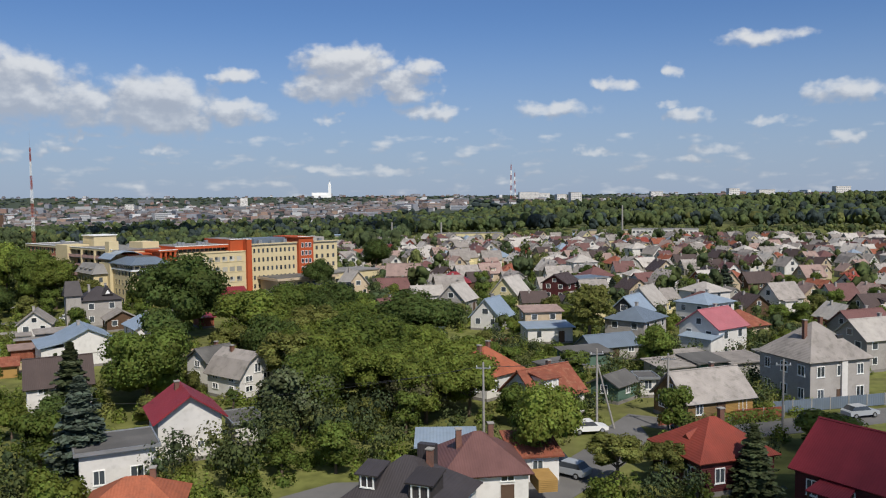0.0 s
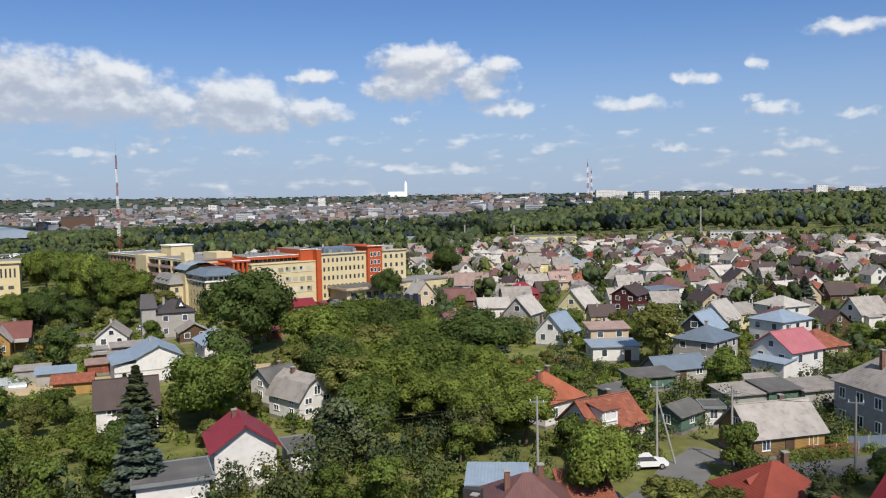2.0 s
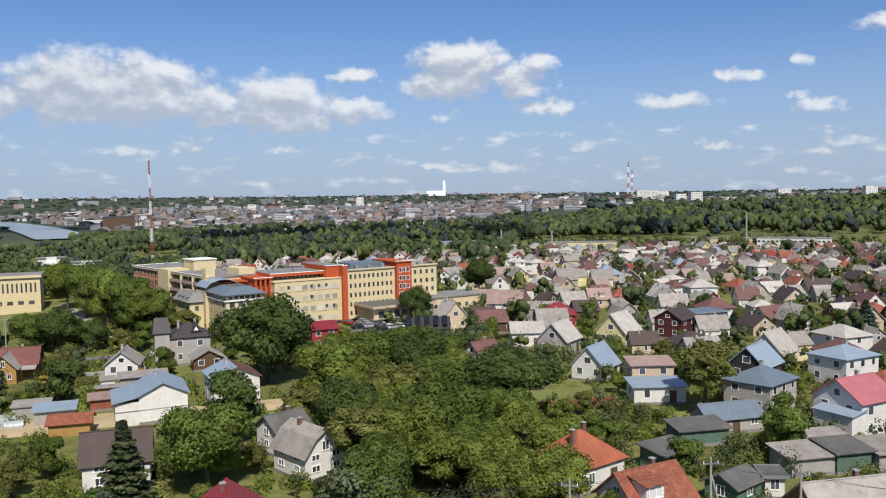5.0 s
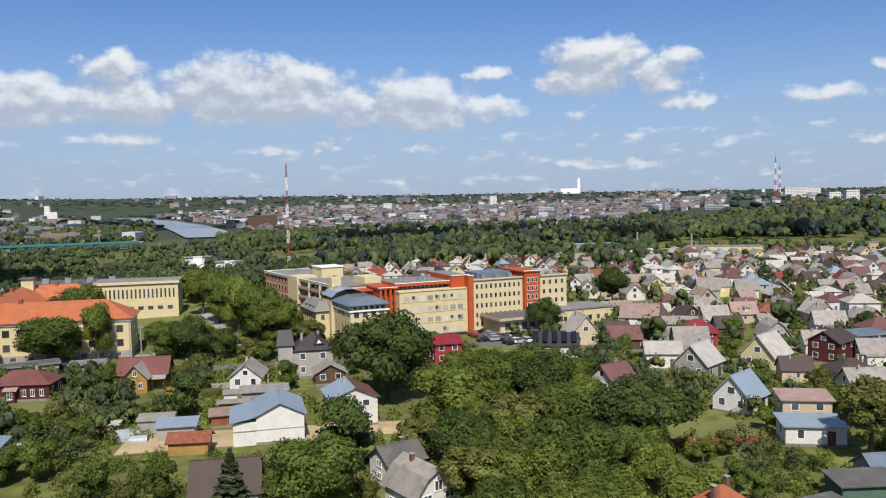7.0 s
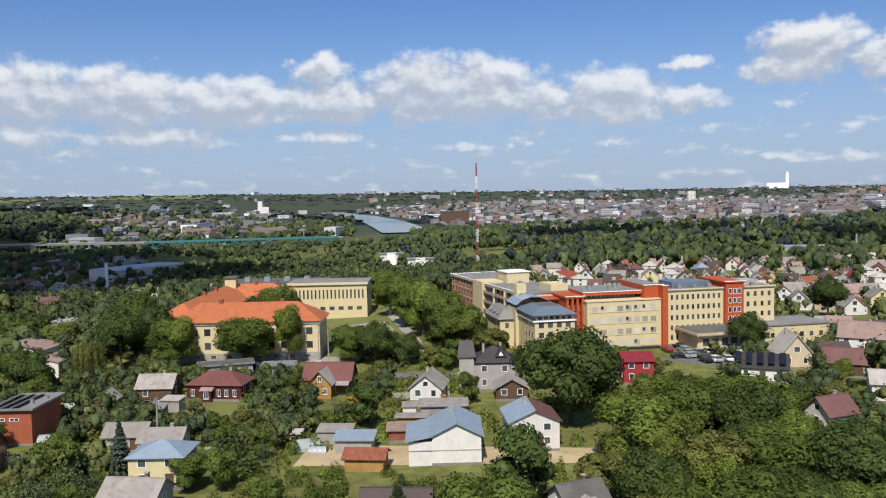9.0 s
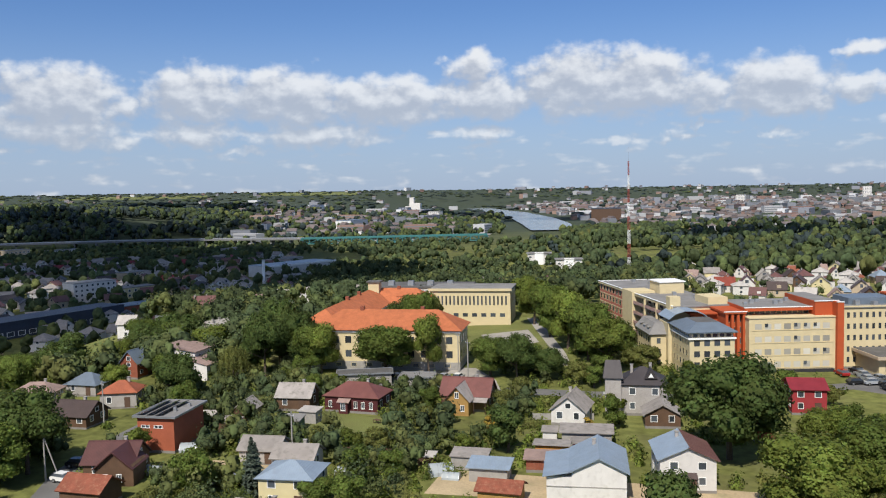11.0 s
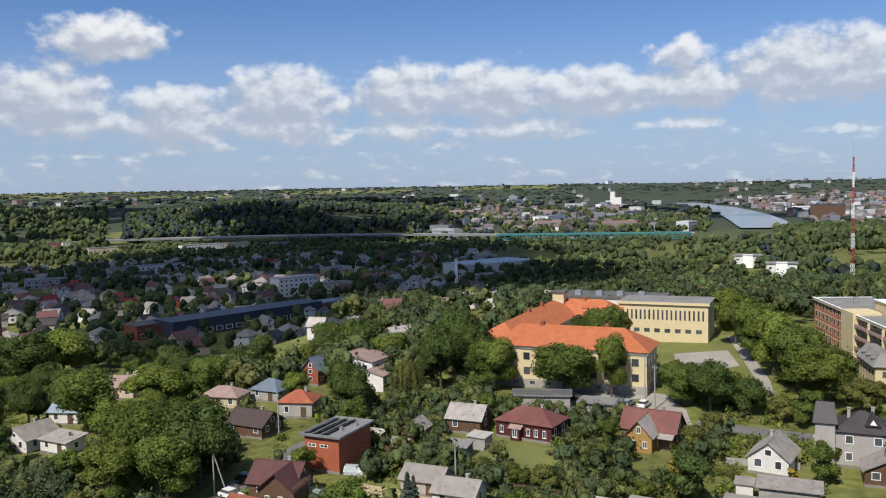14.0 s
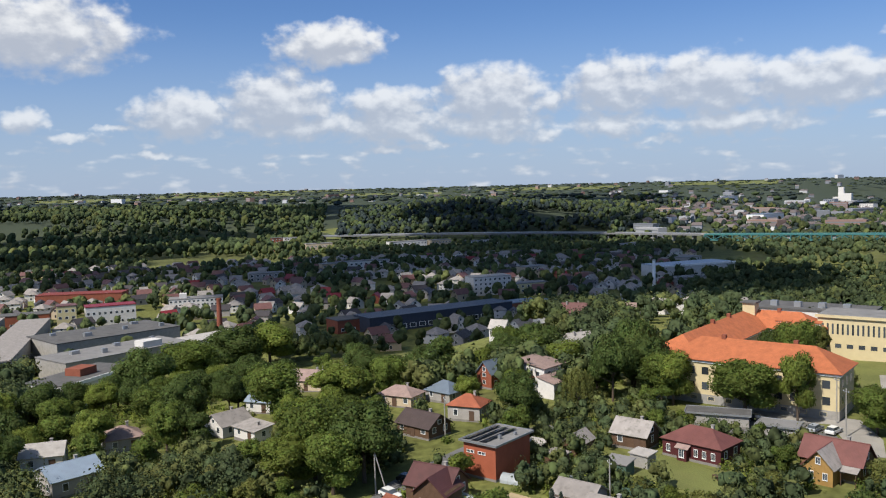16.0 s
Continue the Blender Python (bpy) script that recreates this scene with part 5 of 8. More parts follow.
    for i in (0.6, 2.7):
        add_window(d, i + 0.3, -6.2, 0.9, 0, 0.8, 1.2)
    part("side_gable_roof", Shape().slab([(-1.2, -6.2, 2.8), (2.0, -6.2, 5.5), (2.0, 0, 5.5), (-1.2, 0, 2.8)], 0.15).slab([(2.0, -6.2, 5.5), (5.2, -6.2, 2.8), (5.2, 0, 2.8), (2.0, 0, 5.5)], 0.15), DARK_MAROON, d)
    H(-133.9, 79.9, 35, 8, 6, 2.9, "gable", 1.8, WOOD_BROWN, RUST, "low timber shed with a rusty brown roof", 1, 0, name="shed", category="shed", win=False)
    H(-236.8, 71.2, 60, 11, 8, 3.4, "gable", 2.6, BEIGE, ASB_PINK, "low beige house with a brownish sheet roof", 1, 1)
    H(-234.6, 77.4, 80, 7, 6.5, 4.2, "gable", 2.4, PLASTER, ASB_LIGHT, "white house with a pale sheet roof", 1, 0)
    H(-199.5, 51.5, 126, 9, 8.6, 3.2, "gable", 2.4, PLASTER, ASBESTOS, "white house with a grey sheet gable roof", 1, 1)
    H(-191.0, 57.0, 36, 9, 5.5, 2.8, "mono", 0.8, PLASTER, ASBESTOS, "low white extension with a grey sheet roof", 1, 1, name="annex_house")
    H(-218.0, 59.0, 58, 8, 7, 3.2, "gable", 1.8, PLASTER, BLUE_METAL, "white cottage with a pale metal roof", 1, 1)
    H(-209.0, 66.0, 72, 8.2, 7.5, 2.8, "gable", 2.2, WOOD_BROWN, MAROON, "low cottage with a plain brown roof", 1, 0)
    H(-166.0, 26.5, 125, 10.5, 9.5, 3.6, "gable", 2.0, GREYWALL, BLUE_METAL, "grey house with a bright pale metal roof", 1, 1)
    H(-186.0, 17.5, 95, 9, 8.5, 3.4, "gable", 2.0, PLASTER, ASB_LIGHT, "white house with a pale sheet roof", 1, 1)
    H(-196.0, 30.0, 110, 9, 8, 3.4, "hip", 2.2, GREYWALL, ASB_PINK, "grey house with a pinkish hip roof", 1, 1)
    # to the north, over the street
    e = H(26.9, 122.0, 28, 9.4, 9.3, 6.3, "hip", 3.9, GREYWALL, ASBESTOS, "large grey two-storey house with a grey hip roof", 2, 2, k=1)
    part("roof_window", Shape().box(1.6, -2.4, 7.9, 2.5, -1.6, 8.8), DARKMETAL, e)
    part("entrance_bay", Shape().box(0.0, -4.95, 0.0, 0.9, -4.6, 6.0), PLASTER, e)
    q = H(18.5, 151.5, 46, 9.4, 9.5, 6.2, "gable", 3.2, PLASTER, PINK_METAL, "white tall house with a raspberry metal roof", 2, 1)
    lean_to(q, -4.6, -1, 270, 6, 3, 4.0, 0.7, PLASTER, BLUE_METAL)
    f = H(6.5, 163.0, 60, 11, 9.5, 5.6, "hip", 2.3, GREYWALL, SLATE_BLUE, "grey two-storey house with a slate-blue hip roof", 2, 1)
    H(1.0, 149.0, 33, 11, 6, 2.6, "gable", 2.0, GREYWALL, SLATE_BLUE, "low grey outbuilding with a blue-grey roof", 1, 0, name="outbuilding", category="outbuilding")
    k = H(11.4, 111.4, 30, 9.4, 6.8, 2.8, "gable", 2.9, WOOD_OLD, ASBESTOS, "ochre timber house with a big grey sheet roof", 1, 1, k=1)
    part("yellow_boarding", Shape().box(0.2, -3.46, 0.5, 4.6, -3.405, 2.7), WOOD_YELLOW, k, "fresh yellow boarding")
    v = H(8.9, 87.0, 28, 7.9, 7.6, 3.4, "hip", 2.6, WOOD_RED, RED_OLD, "dark red timber house with white windows and red roof", 1, 1, k=1, door=False)
    part("roof_vent", Shape().add([(-2.9, -0.7, 4.2), (-2.9, 0.7, 4.2), (-2.9, 0.0, 4.75), (-1.2, -0.7, 5.2), (-1.2, 0.7, 5.2), (-1.0, 0.0, 5.5)], [(0, 2, 1), (0, 3, 5, 2), (2, 5, 4, 1)]), RED_OLD, v, "small gabled roof vent")
    part("satellite_dish", Shape().tube((-4.1, 1.4, 3.1), (-4.3, 1.4, 3.15), 0.1, 0.42, 12), WHITE, v)
    for z in (0.75, 2.5):
        part("window_board", Shape().box(-4.06, -3.2, z, -3.96, 3.2, z + 0.1), WHITE, v, "white carved window board")
    v = H(22.4, 79.6, -48, 13.0, 8.0, 3.4, "gable", 3.4, WOOD_RED, RED_METAL, "dark timber house with a broad bright red roof", 1, 1, k=1)
    part("porch_roof", Shape().slab([(-4.2, -6.0, 2.3), (-0.6, -6.0, 2.3), (-0.9, -4.0, 3.1), (-3.9, -4.0, 3.1)], 0.12), RED_METAL, v)
    for x in (-4.0, -0.8):
        part("porch_post", Shape().box(x - 0.07, -5.9, -0.3, x + 0.07, -5.76, 2.3), WOOD_BROWN, v)
    H(1.0, 118.5, 57, 6, 5, 2.7, "gable", 1.3, WOOD_GREEN, TAR, "green boarded shed with a dark felt roof", 1, 0, name="shed", category="shed")
    H(5.2, 121.5, 11, 2.6, 4, 2.9, "flat", 0, PLASTER, TAR, "small white flat-roofed outbuilding", 1, 0, name="outbuilding", category="outbuilding", door=False)
    H(-6.5, 129.0, 50, 7, 5, 2.5, "mono", 0.7, WOOD_GREEN, TAR, "green shed with a dark sloping felt roof", 1, 0, name="shed", category="shed", win=False)
    H(-3.0, 141.0, 30, 9, 5, 2.5, "mono", 0.7, WOOD_GREEN, TAR, "dark green garden shed with a felt roof", 1, 0, name="shed", category="shed", win=False)
    for x, y, w, d, h, m in ((9.5, 131.5, 6, 4.5, 2.3, ASBESTOS), (14.5, 134.0, 5, 4.5, 2.6, TAR), (20.0, 136.5, 6.5, 5, 2.4, ASBESTOS), (27.5, 140.5, 7, 5, 2.5, TAR_LIGHT), (13.0, 139.5, 6, 4, 2.2, ASBESTOS)):
        H(x, y, 30, w, d, h, "mono", 0.6, CONCRETE if m is not TAR else WOOD_GREEN, m, "low grey garden garage with a sheet roof" if m is not TAR else "green boarded garden shed with a felt roof", 1, 0, name="garage" if m is not TAR else "shed", category="garage" if m is not TAR else "shed", win=False, k=1)
    l = H(-16.5, 120.0, 56, 9.5, 9.0, 3.8, "hip", 3.6, PLASTER, BRICK_TILE, "white house with a brick-red tiled hip roof", 1, 2)
    m = H(-8.0, 109.5, 46, 9.5, 8.0, 3.4, "gable", 3.4, PLASTER, RUST, "white house with a faded red tiled roof", 1, 1)
    dormer(m, -1.6, -3.2, 3.8, 0, 2.4, 1.5, 2.6, PLASTER, RUST)
    # foot of the view
    n = H(-12.4, 79.6, 18, 9.0, 9.5, 3.8, "hip", 3.0, PLASTER, MAROON, "house with a purple-brown metal hip roof", 2, 2, k=0.82)
    part("balcony", Shape().box(4.5, -4.2, 1.6, 6.2, -1.2, 2.7), WOOD_YELLOW, n, "yellow boarded balcony")
    s = H(-16.8, 70.9, -12, 10.5, 9.5, 3.8, "hip", 3.4, PLASTER, DARK_ROOF, "house with a dark grey tiled hip roof and dormers", 2, 1, k=0.82)
    dormer(s, 2.3, -3.2, 4.0, 0, 1.9, 1.4, 2.4, DARK_ROOF, DARK_ROOF)
    dormer(s, -2.3, -2.9, 4.3, 0, 1.5, 1.2, 2.2, DARK_ROOF, DARK_ROOF)
    part("chimney_stack", Shape().box(0.2, 1.2, 4.0, 1.7, 1.9, 7.0), DARK_ROOF, s)
    H(-16.5, 87.0, 10, 6.5, 6, 3.2, "mono", 0.4, PLASTER, BLUE_METAL, "low building with a pale metal roof", 1, 0, name="outbuilding", category="outbuilding")
    H(-8.0, 85.5, 18, 5, 6, 3.0, "mono", 1.2, PLASTER, RUST, "lean-to with a rusty sheet roof", 1, 0, name="outbuilding", category="outbuilding")
    H(-39.5, 69.0, 20, 9.0, 7, 2.6, "hip", 2.2, PLASTER, BRICK_TILE, "low house with a brick-red tiled roof", 1, 1)
    # middle distance
    H(-22.0, 180.0, 72, 9.5, 9.0, 3.4, "gable", 4.8, PLASTER, BLUE_METAL, "white house with a steep pale blue metal roof", 1, 1, k=0.74)
    H(-21.5, 219.0, 70, 10, 9, 3.6, "gable", 5.0, YELLOW, ASB_LIGHT, "yellow gabled house with a steep grey sheet roof", 1, 1)
    H(-39.5, 240.0, 10, 11, 9, 4.4, "hip", 3.2, DEEPRED, RED_METAL, "house with bright red walls and hip roof", 2, 1)
    H(-45.5, 184.0, 60, 9.5, 8.5, 4.0, "gable", 3.8, PLASTER, MAROON, "cream house with a purplish steep roof", 1, 1, k=0.64)
    H(-33.0, 204.0, 75, 9.5, 8.5, 3.8, "gable", 4.4, GREYWALL, ASB_LIGHT, "grey house with a steep pale roof", 1, 1)
    H(-42.0, 211.0, 20, 9, 8, 4.0, "gable", 2.4, PLASTER, ASB_LIGHT, "white house under pale sheet roofing", 1, 1)
    z = H(-67.5, 215.0, 20, 12, 8.5, 3.4, "gable", 2.8, PLASTER, DARK_ROOF, "white house with solar panels on a dark roof", 1, 1)
    for i in range(5):
        part("solar_panel", Shape().slab([(-5.4 + 2.2 * i, -3.6, 4.1), (-4.2 + 2.2 * i, -3.6, 4.1), (-4.2 + 2.2 * i, -0.8, 6.0), (-5.4 + 2.2 * i, -0.8, 6.0)], 0.05), SOLAR, z)
    H(-58.0, 258.0, 10, 12, 9, 4.8, "gable", 4.0, PLASTER, ASB_PINK, "white house with a purplish mansard roof", 2, 1)
    H(-67.2, 233.0, 125, 10.5, 9.0, 3.6, "gable", 5.4, BEIGE, ASB_LIGHT, "beige house with a steep pale sheet roof", 1, 1)
    H(-54.0, 230.0, 15, 12, 8, 3.4, "gable", 3.2, BROWNTRIM, MAROON, "dark house with a broad maroon roof", 1, 1)
    H(-9.0, 231.0, 67, 10, 8.5, 5.4, "gable", 2.6, WOOD_RED, BROWN_ROOF, "dark red two-storey house with a brown roof", 2, 1)
    H(-2.5, 243.0, 40, 12, 8.5, 5.4, "flat", 0, SLATE_BLUE, SLATE_BLUE, "blue-grey house with a flat metal roof", 2, 0)
    H(-5.0, 210.0, 25, 10, 8.5, 3.0, "hip", 2.4, GREYWALL, BROWN_ROOF, "low house with a dark hip roof", 1, 1)
    H(-10.0, 164.5, 18, 10.5, 7, 3.2, "mono", 0.5, PLASTER, BLUE_METAL, "white garage block with a pale metal roof", 1, 0, name="garage", category="garage")
    H(-11.5, 172.0, 18, 9, 6, 5.4, "mono", 0.8, BEIGE, ASB_PINK, "beige two-storey outbuilding with a sloping roof", 2, 0, name="outbuilding", category="outbuilding")
    H(-88.5, 198.0, 40, 7.5, 8.5, 5.4, "gable", 1.6, DEEPRED, RED_METAL, "small two-storey deep red building", 2, 0, name="building", category="building")
    H(22.0, 186.0, 46, 11, 9.5, 6.0, "hip", 1.9, PLASTER, BLUE_METAL, "white two-storey house with a pale blue hip roof", 2, 1)
    H(7.0, 186.0, 65, 10, 8.5, 3.6, "gable", 4.0, DARKMETAL, BLUE_METAL, "dark gabled house with a pale blue steep roof", 1, 1)
    H(11.0, 200.0, 65, 10, 8.5, 3.6, "gable", 4.6, PLASTER, ASB_LIGHT, "white house with a steep pale roof", 1, 1)
    H(26.0, 171.0, 40, 10, 9, 3.4, "hip", 3.0, BEIGE, RUST, "beige house with a faded red hip roof", 1, 1)
    H(42.0, 146.0, 30, 12, 8, 5.6, "gable", 3.2, GREYWALL, ASB_LIGHT, "grey two-storey house with a pale sheet roof", 2, 1)
    H(46.0, 165.0, 30, 11, 8, 4.4, "gable", 3.2, GREYWALL, MAROON, "grey house with a brown gable roof", 1, 1)
    H(-85.0, 176.0, 40, 4, 6, 2.4, "mono", 0.4, BRICK, RED_METAL, "small garage with a red roof", 1, 0, name="garage", category="garage", win=False)


houses()


# ---- the rest of the settlement: plainer houses in loose rows ----
def house_models():
    rows = [("gable", 9.5, 8.5, 3.4, 3.8, PLASTER, ASBESTOS, "white house with a grey sheet gable roof"),
            ("gable", 10, 8.5, 3.2, 4.2, GREYWALL, ASB_LIGHT, "grey house with a steep pale sheet roof"),
            ("hip", 10.5, 9, 4.6, 2.8, PLASTER, MAROON, "white house with a maroon hip roof"),
            ("gable", 9, 8, 3.4, 3.8, BEIGE, ASB_PINK, "beige house with a pinkish sheet roof"),
            ("gambrel", 9.5, 8.5, 3.4, 4.6, GREYWALL, ASBESTOS, "grey house with a gambrel roof"),
            ("hip", 11, 9.5, 5.4, 2.4, PLASTER, ASB_LIGHT, "white two-storey house with a pale hip roof"),
            ("gable", 10, 8, 3.2, 3.4, PLASTER, RUST, "white house with a faded red tiled roof"),
            ("gable", 10.5, 8.5, 3.0, 3.6, WOOD_BROWN, BROWN_ROOF, "timber house with a dark brown roof"),
            ("gable", 9.5, 9, 4.8, 3.4, YELLOW, ASBESTOS, "yellow house with a grey sheet roof"),
            ("hip", 10, 9, 3.4, 3.2, BEIGE, BLUE_METAL, "beige house with a pale blue metal roof"),
            ("gable", 10, 8.5, 3.8, 3.6, BRICK, ASB_LIGHT, "brick house with a pale grey roof"),
            ("gable", 12, 7, 2.8, 2.2, GREYWALL, ASBESTOS, "long low house with a grey sheet roof"),
            ("gable", 9.5, 8.5, 3.2, 4.2, PLASTER, MAROON, "white house with a steep maroon roof"),
            ("gable", 10, 9, 3.4, 3.6, BEIGE, BROWN_ROOF, "cream house with a steep dark brown roof"),
            ("hip", 10, 9, 3.2, 3.0, YELLOW, RUST, "ochre house with a faded red tiled hip roof"),
            ("gable", 10, 8.5, 3.4, 3.6, PLASTER, RED_OLD, "white house with a brick-red metal roof")]
    ms = [house(400 + 30 * i, -300, 0, w * 0.85, d * 0.85, h * 0.94, k, rh * 0.85, wm, rm, lab, 2 if h > 4.8 else 1, 1, far=2, door=False, group="settlement houses")
          for i, (k, w, d, h, rh, wm, rm, lab) in enumerate(rows)]
    # some have a dormer, some a low extension
    for i, (k, w, d, h, rh, wm, rm, lab) in enumerate(rows):
        if i in (1, 3, 12, 13):
            dormer(ms[i], 0.8, -d * 0.36, h * 0.94 + 0.5, 0, 1.9, 1.3, 2.0, wm, rm)
        if i in (0, 4, 5, 8, 9, 14):
            lean_to(ms[i], 1.0 if i % 2 else -1.2, -d * 0.425, 0, w * 0.42, 2.6, 2.5, 0.7, wm, rm)
    return ms


def joined(name, models, rows, label):
    """Far repeats of the models, past counting, joined by material."""
    sets = {}
    for i, m in rows:
        for c in models[i].children:
            me = c.data
            if me is WIN_FAR:
                mt = [WHITE, GLASS]
            else:
                mt = [me.materials[0]]
            co = [m @ c.matrix_basis @ v.co for v in me.vertices]
            s = sets.setdefault((mt[0].name if mt[0] is not WHITE else "glass"), (Shape(), mt[-1]))[0]
            s.add(co, [tuple(p.vertices) for p in me.polygons])
    for s, mt in sets.values():
        tagged(new(name, s.mesh(name, mt)), label, "houses", kind="stuff")


def settlement():
    rng = random.Random(5)
    models = house_models()
    made = 0
    far_rows = []
    weights = [4, 4, 3, 4.5, 3, 4, 2.2, 3, 2.4, 2.6, 2, 3, 3.4, 4, 2.2, 1.6]
    for row in range(44):
        for col in range(53):
            # streets run at 28 degrees to the view
            a = radians(28)
            u, v = -150 + col * 13.2 + (7 if row % 2 else 0) + rng.uniform(-3.6, 3.6), 110 + row * 13.4 + (5 if row % 3 == 0 else 0) + rng.uniform(-3.2, 3.2)
            x, y = u * math.cos(a) - v * math.sin(a) + 60, u * math.sin(a) + v * math.cos(a)
            r = math.hypot(x + 10, y - 40)
            az = math.degrees(math.atan2(-(x + 10), y - 40))
            if not (-30 < az < 34 and 150 < r < 560) or (az > 11 and r < 190):
                continue
            if az > 16 and r < 300 or az > 24 and r < 340 or rng.random() < 0.12 or not free(x, y, 3.7) or made > 220:
                continue
            q = rng.choices(models, weights)[0]
            sc = rng.uniform(0.70, 0.96)
            m = on_ground(x, y, 28 + rng.choice((0, 90, 90, 180)) + rng.uniform(-14, 14)) @ Matrix.Diagonal((sc, sc, sc * rng.uniform(0.92, 1.12), 1))
            if r < 275:
                copy_thing(q, m)
                made += 1
            else:
                far_rows.append((models.index(q), m))
            KEEP_OUT.append((x, y, 4.2))
    joined("distant_houses", models, far_rows, "rows of far gabled houses at the edge of the settlement")
    # one row of the models themselves stands in the settlement behind the camera's first place
    for i, q in enumerate(models):
        x, y = 60 + 17 * (i % 8), 60 - 22 * (i // 8)
        q.matrix_basis = on_ground(x, y, 28 + 90 * (i % 2))
        KEEP_OUT.append((x, y, 7))
    return models


settlement()


# ---- valley, river, bridge, distance ----
def pol(az, r):
    return -10 - r * math.sin(radians(az)), 40 + r * math.cos(radians(az))


def valley_houses():
    rng = random.Random(11)
    rows = [("gable", 10, 8, 3.8, 3.2, PLASTER, ASBESTOS, "pale valley house with a grey roof"), ("gable", 10, 8, 4.4, 3.0, BEIGE, MAROON, "beige valley house with a brown roof"),
            ("hip", 10, 9, 4.8, 2.6, PLASTER, ASBESTOS, "white valley house with a grey hip roof"), ("gable", 9, 8, 3.4, 3.4, BRICK, RED_METAL, "brick valley house with a red roof"),
            ("gable", 11, 8, 4.2, 2.6, GREYWALL, DARK_ROOF, "grey valley house with a dark roof")]
    ms = [house(*pol(62 + 5 * i, 420), 40 + 20 * i, w * 0.84, d * 0.84, h * 0.88, k, rh * 0.84, wm, rm, lab, 1 if h < 4.5 else 2, 0, far=2, door=False, plinth=False, group="valley houses")
          for i, (k, w, d, h, rh, wm, rm, lab) in enumerate(rows)]
    n, rest = 0, []
    while n < 430:
        az, r = rng.uniform(38, 108), math.sqrt(rng.uniform(335 ** 2, 800 ** 2))
        x, y = pol(az, r)
        if not free(x, y, 5) or 38 < az < 60 and r > 380:
            continue
        m = on_ground(x, y, rng.uniform(0, 360))
        i = rng.choices(range(5), (5, 3, 3, 1.0, 3))[0]
        if r < 430:
            copy_thing(ms[i], m)
        else:
            rest.append((i, m))
        KEEP_OUT.append((x, y, 5))
        n += 1
    joined("valley_town", ms, rest, "rooftops of a low town in the shaded valley")


def block(name, x, y, rot, w, d, h, wallmat, roofmat, label, category="building", floors=0, per=0, win_w=1.6, win_h=1.5, sink=0.0, over=0.2):
    """A plain flat-roofed block with rows of windows on the two long sides."""
    o = base(name, on_ground(x, y, rot, -sink), label, category)
    for k in range(int(w / max(d, 6)) + 1):
        e = (-0.5 + (k + 0.5) / (int(w / max(d, 6)) + 1)) * w
        KEEP_OUT.append((x + e * math.cos(radians(rot)), y + e * math.sin(radians(rot)), d * 0.62))
    part("wall", Shape().box(-w / 2, -d / 2, -2, w / 2, d / 2, h), wallmat, o)
    part("flat_roof", Shape().box(-w / 2 - over, -d / 2 - over, h, w / 2 + over, d / 2 + over, h + 0.35), roofmat, o)
    for f in range(floors):
        for i in range(per):
            p = -w / 2 + (i + 0.5) * w / per
            for yy, a in ((-d / 2, 0), (d / 2, 180)):
                add_window(o, p, yy, 1.0 + f * (h - 0.6) / floors, a, win_w, win_h, far=True)
    return o


